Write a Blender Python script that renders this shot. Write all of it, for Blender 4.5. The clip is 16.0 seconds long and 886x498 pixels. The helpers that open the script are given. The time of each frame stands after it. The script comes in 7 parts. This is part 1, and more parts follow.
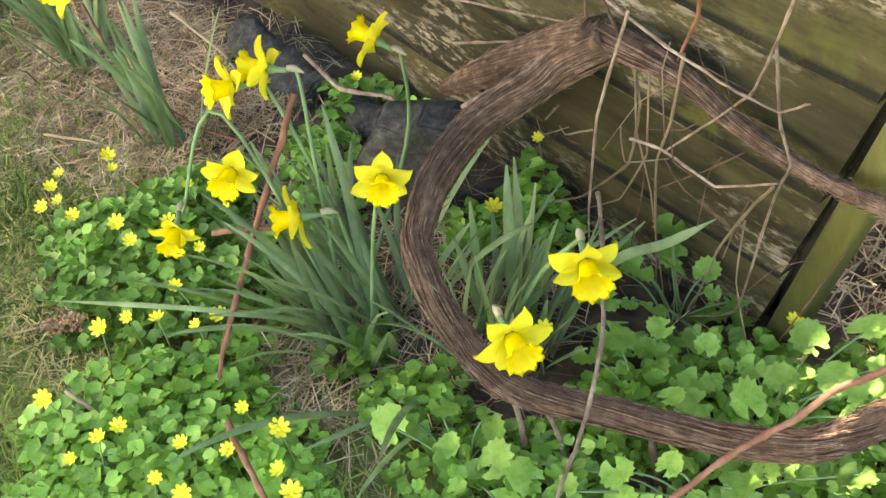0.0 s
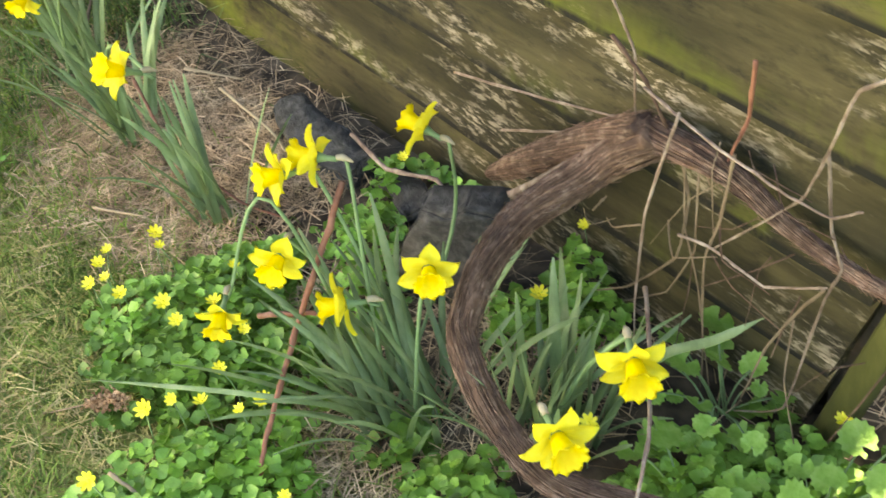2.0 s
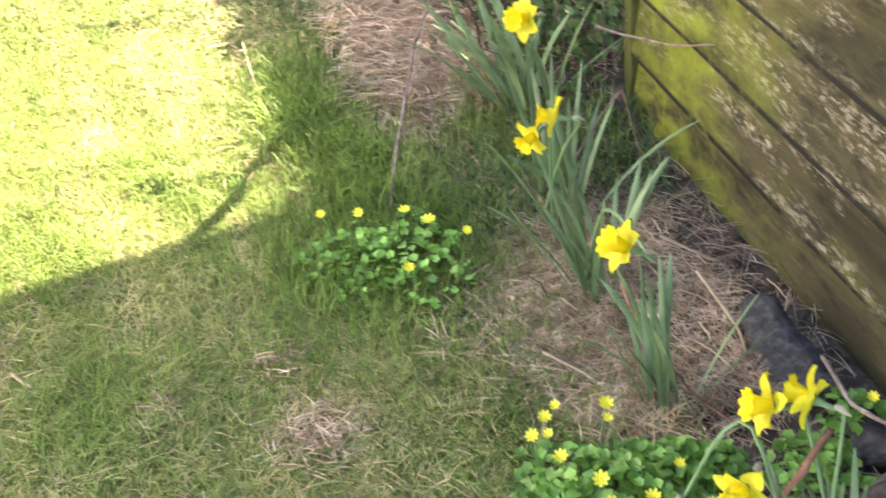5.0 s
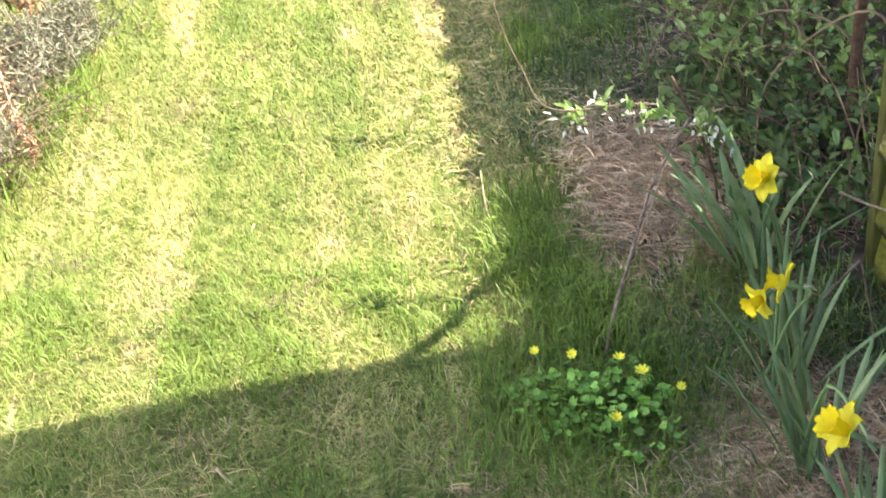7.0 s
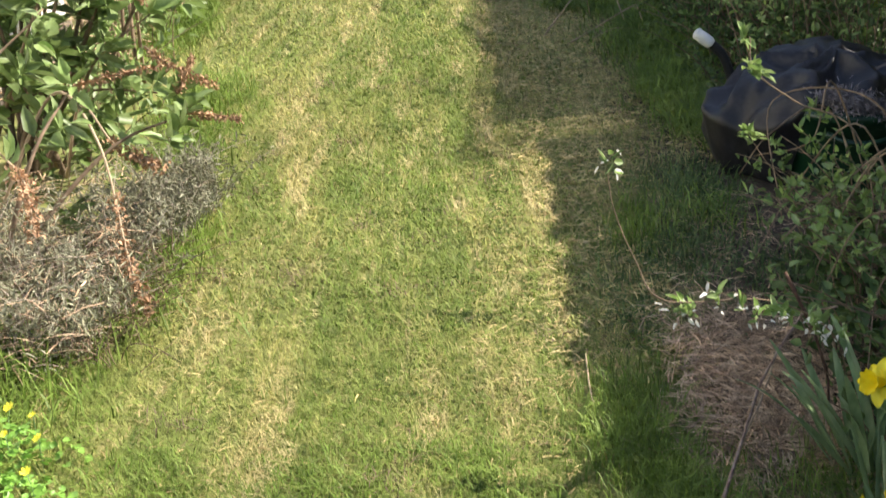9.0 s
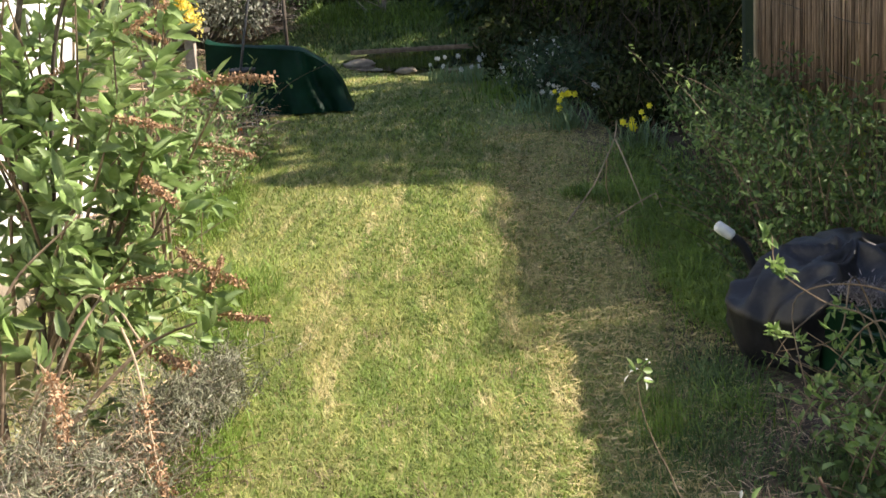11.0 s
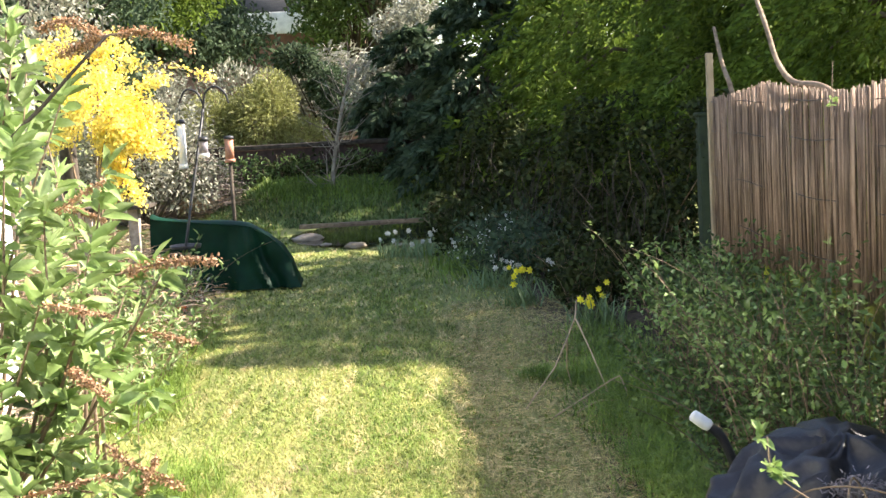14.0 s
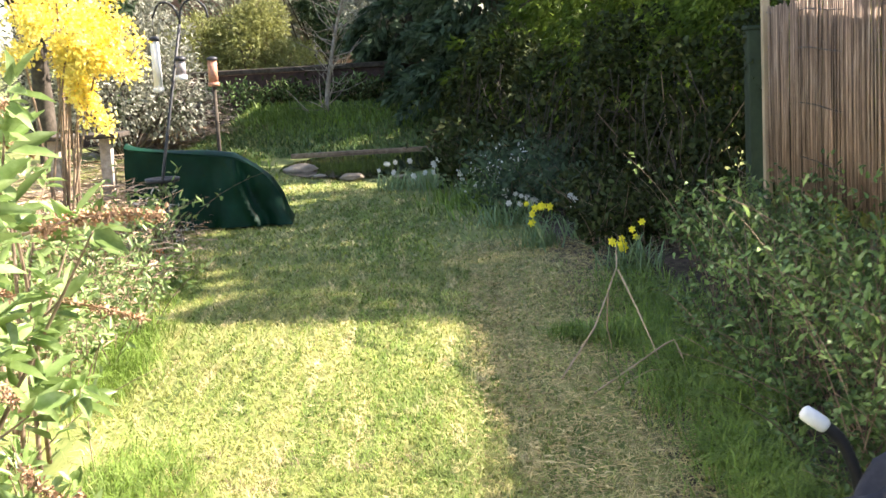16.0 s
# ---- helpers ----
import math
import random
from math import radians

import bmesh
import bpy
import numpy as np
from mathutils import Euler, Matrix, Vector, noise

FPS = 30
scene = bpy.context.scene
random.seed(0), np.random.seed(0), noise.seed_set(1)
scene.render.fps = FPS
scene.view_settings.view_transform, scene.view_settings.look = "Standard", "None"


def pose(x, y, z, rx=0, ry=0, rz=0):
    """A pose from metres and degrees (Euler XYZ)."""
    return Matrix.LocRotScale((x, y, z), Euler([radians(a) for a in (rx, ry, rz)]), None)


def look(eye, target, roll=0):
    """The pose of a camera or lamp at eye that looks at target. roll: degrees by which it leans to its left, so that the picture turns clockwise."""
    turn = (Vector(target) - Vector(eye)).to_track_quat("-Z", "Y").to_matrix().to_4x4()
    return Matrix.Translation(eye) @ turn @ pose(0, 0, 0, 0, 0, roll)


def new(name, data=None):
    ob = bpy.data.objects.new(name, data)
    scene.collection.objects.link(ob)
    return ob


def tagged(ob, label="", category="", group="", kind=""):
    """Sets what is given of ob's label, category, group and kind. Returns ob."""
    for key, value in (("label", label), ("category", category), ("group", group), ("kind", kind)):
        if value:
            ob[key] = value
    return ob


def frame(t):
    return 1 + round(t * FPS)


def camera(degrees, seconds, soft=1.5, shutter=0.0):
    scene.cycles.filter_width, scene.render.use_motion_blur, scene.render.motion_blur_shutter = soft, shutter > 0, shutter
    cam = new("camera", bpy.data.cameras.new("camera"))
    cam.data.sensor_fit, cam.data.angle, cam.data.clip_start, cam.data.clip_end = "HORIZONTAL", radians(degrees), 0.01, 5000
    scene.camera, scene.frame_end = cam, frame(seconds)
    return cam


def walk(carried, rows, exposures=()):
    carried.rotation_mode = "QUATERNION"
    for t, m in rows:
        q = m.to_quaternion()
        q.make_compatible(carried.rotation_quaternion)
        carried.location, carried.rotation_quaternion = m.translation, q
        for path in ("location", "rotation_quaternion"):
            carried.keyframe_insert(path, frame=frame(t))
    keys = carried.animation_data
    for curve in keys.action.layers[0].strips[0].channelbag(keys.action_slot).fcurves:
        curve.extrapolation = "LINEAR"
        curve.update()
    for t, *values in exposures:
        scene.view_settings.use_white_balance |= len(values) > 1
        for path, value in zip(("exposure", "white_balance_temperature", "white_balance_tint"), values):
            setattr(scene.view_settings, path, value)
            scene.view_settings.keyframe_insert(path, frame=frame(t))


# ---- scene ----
cam = camera(38.0, 16.0, shutter=0.42)
PATH = [
    (0, (0.05, -0.072, 1.215), (0.833, 1.14, -0.17), -9.6),
    (0.5, (0.052, -0.07, 1.225), (0.84, 1.153, -0.148), -10.0),
    (1, (0.06, -0.067, 1.232), (0.845, 1.178, -0.123), -10.4),
    (1.5, (0.066, -0.06, 1.24), (0.857, 1.197, -0.1), -10.5),
    (2, (0.064, -0.04, 1.254), (0.842, 1.24, -0.071), -9.6),
    (2.5, (0.052, -0.005, 1.277), (0.795, 1.309, -0.036), -8.9),
    (3, (0.042, 0.017, 1.289), (0.747, 1.377, 0.003), -8.4),
    (3.5, (0.032, 0.041, 1.313), (0.678, 1.463, 0.064), -8.1),
    (4, (0.014, 0.061, 1.34), (0.606, 1.534, 0.124), -7.1),
    (4.5, (-0.025, 0.085, 1.364), (0.455, 1.622, 0.177), -6.3),
    (5, (-0.04, 0.113, 1.358), (0.321, 1.71, 0.21), -5.4),
    (5.2, (-0.045, 0.117, 1.361), (0.279, 1.733, 0.228), -5.0),
    (7.3, (-0.025, 0.135, 1.372), (0.004, 1.909, 0.448), -4.3),
    (7.5, (-0.028, 0.137, 1.374), (-0.012, 1.922, 0.472), -4.3),
    (8, (-0.038, 0.141, 1.385), (-0.077, 1.947, 0.527), -3.9),
    (8.5, (-0.046, 0.147, 1.401), (-0.11, 1.984, 0.611), -3.1),
    (9, (-0.054, 0.149, 1.418), (-0.131, 2.01, 0.689), -2.8),
    (9.2, (-0.053, 0.149, 1.422), (-0.134, 2.021, 0.723), -2.7),
    (11.3, (-0.068, 0.145, 1.5), (-0.163, 2.092, 1.057), -3.7),
    (11.5, (-0.067, 0.146, 1.505), (-0.154, 2.098, 1.079), -3.9),
    (12, (-0.057, 0.153, 1.525), (-0.14, 2.121, 1.181), -4.9),
    (12.5, (-0.041, 0.161, 1.532), (-0.128, 2.137, 1.236), -4.8),
    (13, (-0.02, 0.191, 1.527), (-0.133, 2.171, 1.266), -3.7),
    (13.5, (-0.044, 0.263, 1.52), (-0.133, 2.248, 1.285), -3.9),
    (14, (-0.109, 0.468, 1.491), (-0.112, 2.456, 1.279), -3.3),
    (14.5, (-0.134, 0.702, 1.477), (-0.164, 2.687, 1.233), -3.9),
    (15, (-0.143, 1.008, 1.46), (-0.227, 2.997, 1.267), -2.9),
    (15.5, (-0.156, 1.275, 1.451), (-0.178, 3.257, 1.184), -2.3),
    (16, (-0.205, 1.582, 1.422), (-0.206, 3.555, 1.098), -3.4),
]
walk(cam, [(t, look(eye, target, roll)) for t, eye, target, roll in PATH],
     exposures=[(0, 3.3, 8700, 9), (3, 3.45, 8700, 10), (4.1, 3.52, 8000, 14), (5.2, 3.05, 7100, 20), (7.3, 2.3, 6800, 14), (7.5, 2.15, 6800, 14), (8, 1.6, 6800, 14), (8.5, 1.35, 6800, 14), (11.5, 1.3, 6900, 14), (12.5, 1.7, 6900, 16), (13.5, 1.85, 6900, 16), (14, 2.2, 6900, 15), (16, 2.35, 6900, 16)])

# ---- light ----
SUN_AZ, SUN_EL = radians(80.0), radians(39.3)
world = bpy.data.worlds.new("sky")
scene.world = world
world.use_nodes = True
wn = world.node_tree
sky = wn.nodes.new("ShaderNodeTexSky")
sky.sky_type, sky.sun_disc = "NISHITA", False
sky.sun_elevation, sky.sun_rotation = SUN_EL, SUN_AZ
wn.nodes["Background"].inputs[1].default_value = 0.1
wn.links.new(sky.outputs[0], wn.nodes["Background"].inputs[0])
sun_data = bpy.data.lights.new("sun", "SUN")
sun_data.energy, sun_data.angle, sun_data.color = 4.6, radians(0.6), (1.0, 0.955, 0.88)
sun = new("sun", sun_data)
SUN_DIR = Vector((math.sin(SUN_AZ) * math.cos(SUN_EL), math.cos(SUN_AZ) * math.cos(SUN_EL), math.sin(SUN_EL)))
sun.matrix_world = look(SUN_DIR * 30, (0, 0, 0))


# ---- materials ----
def mat(name, cols, scale=8.0, rough=0.7, bump=0.25, big=1.2, island=0.0, obj=0.0, trans=0.0, stretch=(1, 1, 1), spec=0.3, wear=None, wear2=None, sat=0.0, shift=False, pos=(0.3, 0.7)):
    """cols: colours spread over a noise of `scale` per metre; island/obj: spread of brightness per leaf or per piece; wear: (colour, scale, amount, stretch)."""
    m = bpy.data.materials.new(name)
    m.use_nodes = True
    nt = m.node_tree
    N, L = nt.nodes, nt.links
    b = N["Principled BSDF"]
    out = N["Material Output"]
    tc = N.new("ShaderNodeTexCoord")
    mp = N.new("ShaderNodeMapping")
    mp.inputs["Scale"].default_value = stretch
    where = tc.outputs["Object"]
    if shift:
        info = N.new("ShaderNodeObjectInfo")
        move = N.new("ShaderNodeVectorMath")
        move.operation = "MULTIPLY_ADD"
        L.new(info.outputs["Random"], move.inputs[0])
        move.inputs[1].default_value = (13.0, 37.0, 71.0)
        L.new(tc.outputs["Object"], move.inputs[2])
        where = move.outputs[0]
    L.new(where, mp.inputs[0])
    nz = N.new("ShaderNodeTexNoise")
    nz.inputs["Scale"].default_value, nz.inputs["Detail"].default_value = scale, 7
    nz.inputs["Roughness"].default_value = 0.65
    L.new(mp.outputs[0], nz.inputs["Vector"])
    ramp = N.new("ShaderNodeValToRGB")
    el = ramp.color_ramp.elements
    while len(el) < len(cols):
        el.new(0.5)
    for n, c in enumerate(cols):
        el[n].position = pos[0] + (pos[1] - pos[0]) * n / max(1, len(cols) - 1)
        el[n].color = (*c, 1)
    L.new(nz.outputs[0], ramp.inputs[0])
    col = ramp.outputs[0]
    for wear in [q for q in (wear2, wear) if q]:
        wm = N.new("ShaderNodeMapping")
        wm.inputs["Scale"].default_value = wear[3]
        L.new(where, wm.inputs[0])
        wz = N.new("ShaderNodeTexNoise")
        wz.inputs["Scale"].default_value, wz.inputs["Detail"].default_value = wear[1], 8
        wz.inputs["Roughness"].default_value = 0.7
        L.new(wm.outputs[0], wz.inputs["Vector"])
        wr = N.new("ShaderNodeMapRange")
        wr.inputs[1].default_value, wr.inputs[2].default_value = 1 - wear[2], 1 - wear[2] + 0.09
        L.new(wz.outputs[0], wr.inputs[0])
        mx = N.new("ShaderNodeMixRGB")
        mx.inputs[2].default_value = (*wear[0], 1)
        L.new(wr.outputs[0], mx.inputs[0])
        L.new(col, mx.inputs[1])
        col = mx.outputs[0]
    bz = N.new("ShaderNodeTexNoise")
    bz.inputs["Scale"].default_value, bz.inputs["Detail"].default_value = big, 3
    L.new(where, bz.inputs["Vector"])
    val = N.new("ShaderNodeMapRange")
    val.inputs[1].default_value, val.inputs[2].default_value = 0.3, 0.7
    val.inputs[3].default_value, val.inputs[4].default_value = 0.78, 1.2
    L.new(bz.outputs[0], val.inputs[0])
    v = val.outputs[0]
    for amount, src, sock in ((island, "ShaderNodeNewGeometry", "Random Per Island"), (obj, "ShaderNodeObjectInfo", "Random")):
        if amount:
            g = N.new(src)
            r = N.new("ShaderNodeMapRange")
            r.inputs[3].default_value, r.inputs[4].default_value = 1 - amount, 1 + amount
            L.new(g.outputs[sock], r.inputs[0])
            mu = N.new("ShaderNodeMath")
            mu.operation = "MULTIPLY"
            L.new(v, mu.inputs[0])
            L.new(r.outputs[0], mu.inputs[1])
            v = mu.outputs[0]
    hs = N.new("ShaderNodeHueSaturation")
    hs.inputs["Saturation"].default_value = 1.0 + sat
    L.new(col, hs.inputs["Color"])
    L.new(v, hs.inputs["Value"])
    L.new(hs.outputs[0], b.inputs["Base Color"])
    b.inputs["Roughness"].default_value = rough
    b.inputs["Specular IOR Level"].default_value = spec
    if bump:
        bp = N.new("ShaderNodeBump")
        bp.inputs["Strength"].default_value, bp.inputs["Distance"].default_value = bump, 0.01
        L.new(nz.outputs[0], bp.inputs["Height"])
        L.new(bp.outputs[0], b.inputs["Normal"])
    if trans:
        tr = N.new("ShaderNodeBsdfTranslucent")
        ms = N.new("ShaderNodeMixShader")
        ms.inputs[0].default_value = trans
        L.new(hs.outputs[0], tr.inputs[0])
        L.new(b.outputs[0], ms.inputs[1])
        L.new(tr.outputs[0], ms.inputs[2])
        L.new(ms.outputs[0], out.inputs[0])
    return m


M_BOARD = mat("weathered_board", [(0.016, 0.013, 0.005), (0.034, 0.0275, 0.0105), (0.066, 0.053, 0.022), (0.042, 0.036, 0.012)], 9, 0.85, 0.5, 2.0, obj=0.4, shift=True, stretch=(1, 0.22, 1.6))


def board_paint(m):
    """Fine flakes of old paint in patches, green algae in soft smears, lap shade painted along each lower edge."""
    nt = m.node_tree
    N, L = nt.nodes, nt.links
    hue = N["Principled BSDF"].inputs["Base Color"].links[0].from_node
    src = hue.inputs["Color"].links[0].from_socket
    where = [n for n in N if n.bl_idname == "ShaderNodeVectorMath"][0].outputs[0]

    def field(scale, stretch, detail):
        mp, nz = N.new("ShaderNodeMapping"), N.new("ShaderNodeTexNoise")
        mp.inputs["Scale"].default_value = stretch
        nz.inputs["Scale"].default_value, nz.inputs["Detail"].default_value, nz.inputs["Roughness"].default_value = scale, detail, 0.72
        L.new(where, mp.inputs[0])
        L.new(mp.outputs[0], nz.inputs["Vector"])
        return nz.outputs[0]

    def span(sock, lo, hi):
        r = N.new("ShaderNodeMapRange")
        r.inputs[1].default_value, r.inputs[2].default_value = lo, hi
        L.new(sock, r.inputs[0])
        return r.outputs[0]

    def times(a, b):
        q = N.new("ShaderNodeMath")
        q.operation = "MULTIPLY"
        L.new(a, q.inputs[0])
        L.new(b, q.inputs[1])
        return q.outputs[0]

    def lay(under, mask, colour):
        mx = N.new("ShaderNodeMixRGB")
        mx.inputs[2].default_value = (*colour, 1)
        L.new(mask, mx.inputs[0])
        L.new(under, mx.inputs[1])
        return mx.outputs[0]

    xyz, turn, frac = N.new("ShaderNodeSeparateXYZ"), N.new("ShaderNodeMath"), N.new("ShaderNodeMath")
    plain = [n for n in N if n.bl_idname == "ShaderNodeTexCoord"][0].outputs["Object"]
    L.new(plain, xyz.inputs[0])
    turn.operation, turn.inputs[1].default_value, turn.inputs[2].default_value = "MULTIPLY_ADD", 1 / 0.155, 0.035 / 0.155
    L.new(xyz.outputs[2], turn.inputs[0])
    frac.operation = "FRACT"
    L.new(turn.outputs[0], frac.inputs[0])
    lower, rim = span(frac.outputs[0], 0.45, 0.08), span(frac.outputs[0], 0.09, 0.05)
    patches = span(field(3.6, (1, 0.45, 2.0), 6), 0.5, 0.66)
    col = lay(src, span(field(26, (1, 0.4, 1.2), 8), 0.5, 0.66), (0.012, 0.01, 0.005))
    col = lay(col, span(field(2.9, (1.3, 0.55, 2.0), 5), 0.6, 0.76), (0.075, 0.082, 0.01))
    col = lay(col, times(patches, span(field(120, (1, 0.26, 0.9), 9), 0.49, 0.57)), (0.42, 0.345, 0.26))
    col = lay(col, times(lower, span(field(4.5, (1, 0.5, 0.3), 6), 0.54, 0.72)), (0.1, 0.115, 0.01))
    damp = span(xyz.outputs[1], 1.65, 2.25)
    col = lay(col, times(damp, span(field(6, (1, 0.5, 0.8), 6), 0.42, 0.6)), (0.2, 0.225, 0.016))
    # dark line on each board's lower edge, painted as the shade of the lap
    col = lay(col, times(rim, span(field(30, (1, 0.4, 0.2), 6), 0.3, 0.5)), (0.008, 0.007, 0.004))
    L.new(col, hue.inputs["Color"])


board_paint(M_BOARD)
M_POST = mat("mossy_post", [(0.04, 0.04, 0.012), (0.085, 0.086, 0.02), (0.14, 0.13, 0.045)], 14, 0.9, 0.5, 3.0, stretch=(1, 1, 0.3), obj=0.1)
M_BARK = mat("vine_bark", [(0.042, 0.023, 0.016), (0.095, 0.054, 0.037), (0.175, 0.11, 0.078)], 45, 0.9, 0.7, 6.0, island=0.12)
M_STRIP = mat("bark_strip", [(0.075, 0.04, 0.027), (0.16, 0.096, 0.066), (0.29, 0.195, 0.145)], 60, 0.9, 0.3, 6.0, island=0.45)
M_TWIG = mat("dry_twig", [(0.1, 0.06, 0.045), (0.21, 0.145, 0.11), (0.4, 0.315, 0.255)], 40, 0.75, 0.3, 8.0, obj=0.2)
M_REDTWIG = mat("red_twig", [(0.12, 0.045, 0.03), (0.22, 0.09, 0.055), (0.32, 0.17, 0.12)], 30, 0.6, 0.2, 8.0, obj=0.15)
M_SLATE = mat("dark_slate", [(0.018, 0.017, 0.016), (0.042, 0.039, 0.036), (0.1, 0.094, 0.087)], 55, 0.6, 0.8, 7.0)
M_PALESTRAW = mat("pale_clippings", [(0.27, 0.2, 0.08), (0.42, 0.33, 0.145), (0.56, 0.46, 0.24)], 20, 0.85, 0.0, 3.0, island=0.35)
M_STRAW = mat("dry_straw", [(0.2, 0.125, 0.07), (0.42, 0.29, 0.18), (0.65, 0.5, 0.34)], 20, 0.85, 0.0, 3.0, island=0.6)
M_DAFLEAF = mat("daffodil_leaf", [(0.115, 0.18, 0.075), (0.2, 0.29, 0.125), (0.3, 0.38, 0.2)], 9, 0.45, 0.1, 4.0, obj=0.2, trans=0.25, stretch=(3, 3, 0.6), spec=0.4)
M_STEM = mat("green_stem", [(0.15, 0.25, 0.1), (0.26, 0.38, 0.18)], 20, 0.5, 0.1, 5.0, trans=0.15)
M_PETAL = mat("daffodil_petal", [(0.94, 0.79, 0.03), (0.96, 0.85, 0.06), (0.98, 0.9, 0.12)], 60, 0.55, 0.15, 8.0, obj=0.05, trans=0.3)
M_TRUMPET = mat("daffodil_trumpet", [(0.93, 0.7, 0.01), (0.96, 0.78, 0.02), (0.97, 0.83, 0.05)], 60, 0.55, 0.25, 8.0, obj=0.05, trans=0.25)
M_SPATHE = mat("papery_sheath", [(0.4, 0.33, 0.2), (0.6, 0.52, 0.38)], 50, 0.8, 0.2, 8.0, trans=0.3)
M_CELEAF = mat("celandine_leaf", [(0.12, 0.26, 0.035), (0.2, 0.39, 0.06), (0.29, 0.5, 0.1)], 40, 0.42, 0.2, 6.0, obj=0.28, island=0.25, trans=0.25, spec=0.45)
M_CEFLOWER = mat("celandine_petal", [(0.93, 0.8, 0.02), (0.97, 0.9, 0.12)], 60, 0.4, 0.1, 8.0, obj=0.08, trans=0.2)
M_MUSTARD = mat("round_leaf", [(0.17, 0.34, 0.05), (0.27, 0.48, 0.09), (0.38, 0.58, 0.17)], 35, 0.5, 0.4, 6.0, obj=0.2, trans=0.3)
M_GRASS = mat("lawn_blade", [(0.115, 0.175, 0.034), (0.23, 0.285, 0.068), (0.4, 0.39, 0.13), (0.6, 0.49, 0.24)], 4.2, 0.6, 0.0, 0.9, island=0.3, trans=0.3, stretch=(1.7, 0.3, 1), pos=(0.33, 0.72), wear=((0.6, 0.5, 0.25), 4.5, 0.47, (1.7, 0.3, 1)), wear2=((0.08, 0.12, 0.03), 12, 0.44, (0.8, 1.6, 1)))
M_LUSH = mat("long_grass", [(0.095, 0.155, 0.022), (0.165, 0.25, 0.042), (0.28, 0.36, 0.085)], 5, 0.55, 0.0, 1.5, island=0.35, trans=0.3)
M_WHITEWALL = mat("white_render", [(0.72, 0.71, 0.68), (0.8, 0.79, 0.77), (0.84, 0.83, 0.81)], 20, 0.85, 0.3, 1.5)
M_ROOF = mat("roof_felt", [(0.05, 0.05, 0.052), (0.1, 0.1, 0.1)], 40, 0.9, 0.4, 2.0)
M_REED = mat("reed", [(0.12, 0.077, 0.05), (0.235, 0.158, 0.106), (0.36, 0.26, 0.185)], 30, 0.7, 0.2, 3.0, island=0.5, stretch=(1, 1, 0.15))
M_WOODPALE = mat("pale_batten", [(0.3, 0.22, 0.14), (0.42, 0.32, 0.21)], 20, 0.8, 0.3, 3.0, stretch=(1, 1, 0.2))
M_GREENPOST = mat("green_post", [(0.014, 0.024, 0.012), (0.024, 0.038, 0.018)], 18, 0.75, 0.3, 3.0)
M_IVY = mat("ivy_leaf", [(0.022, 0.031, 0.009), (0.038, 0.051, 0.014), (0.075, 0.072, 0.03)], 6, 0.7, 0.1, 1.2, island=0.55, trans=0.15, spec=0.12)
M_CONIFER = mat("conifer_spray", [(0.05, 0.085, 0.013), (0.095, 0.145, 0.022), (0.18, 0.24, 0.045)], 2.5, 0.6, 0.1, 0.8, island=0.4, trans=0.5, spec=0.12)
M_DARKEVER = mat("dark_evergreen", [(0.035, 0.06, 0.03), (0.07, 0.105, 0.055), (0.14, 0.175, 0.11)], 4, 0.7, 0.1, 1.0, island=0.45, trans=0.35, spec=0.12)
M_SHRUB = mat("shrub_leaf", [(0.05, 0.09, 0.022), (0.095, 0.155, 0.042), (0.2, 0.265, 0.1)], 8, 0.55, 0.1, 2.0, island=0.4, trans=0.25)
M_SPRIG = mat("young_leaf", [(0.13, 0.22, 0.05), (0.22, 0.32, 0.09), (0.38, 0.45, 0.22)], 25, 0.45, 0.1, 5.0, island=0.3, trans=0.3)
M_BUDD = mat("buddleia_leaf", [(0.12, 0.19, 0.05), (0.22, 0.31, 0.1), (0.38, 0.47, 0.23)], 10, 0.42, 0.1, 3.0, island=0.35, trans=0.3)
M_SPIKE = mat("dried_flower_spike", [(0.26, 0.14, 0.075), (0.42, 0.25, 0.14), (0.55, 0.37, 0.23)], 60, 0.9, 0.4, 6.0, island=0.3)
M_FORS = mat("forsythia_flower", [(0.92, 0.75, 0.11), (0.96, 0.82, 0.22), (0.98, 0.88, 0.36)], 10, 0.6, 0.0, 2.0, island=0.2, trans=0.3)
M_YELGREEN = mat("yellow_green_leaf", [(0.2, 0.21, 0.065), (0.3, 0.31, 0.11), (0.42, 0.42, 0.19)], 5, 0.6, 0.0, 1.0, island=0.35, trans=0.25)
M_GREYLEAF = mat("grey_leaf", [(0.18, 0.19, 0.135), (0.29, 0.29, 0.22), (0.42, 0.4, 0.33)], 10, 0.7, 0.0, 2.0, island=0.35, trans=0.2)
M_STEMDRY = mat("dry_stem", [(0.1, 0.07, 0.045), (0.2, 0.14, 0.09), (0.28, 0.21, 0.14)], 20, 0.85, 0.2, 3.0, island=0.3)
M_TRUNK = mat("tree_bark", [(0.03, 0.025, 0.018), (0.07, 0.055, 0.04), (0.11, 0.09, 0.07)], 15, 0.95, 0.6, 2.0)
M_TARP = mat("black_sheet", [(0.008, 0.0072, 0.0082), (0.013, 0.0115, 0.0135), (0.026, 0.023, 0.026)], 60, 0.5, 0.15, 4.0, spec=0.5)
M_BIN = mat("green_plastic", [(0.004, 0.03, 0.012), (0.007, 0.045, 0.018)], 8, 0.35, 0.05, 3.0, spec=0.5)
M_COVER = mat("green_cover", [(0.0015, 0.017, 0.0075), (0.0025, 0.026, 0.0115), (0.004, 0.036, 0.017)], 5, 0.5, 0.15, 3.0, spec=0.12)
M_HOSE = mat("black_hose", [(0.012, 0.012, 0.013), (0.025, 0.025, 0.026)], 30, 0.45, 0.1, 5.0)
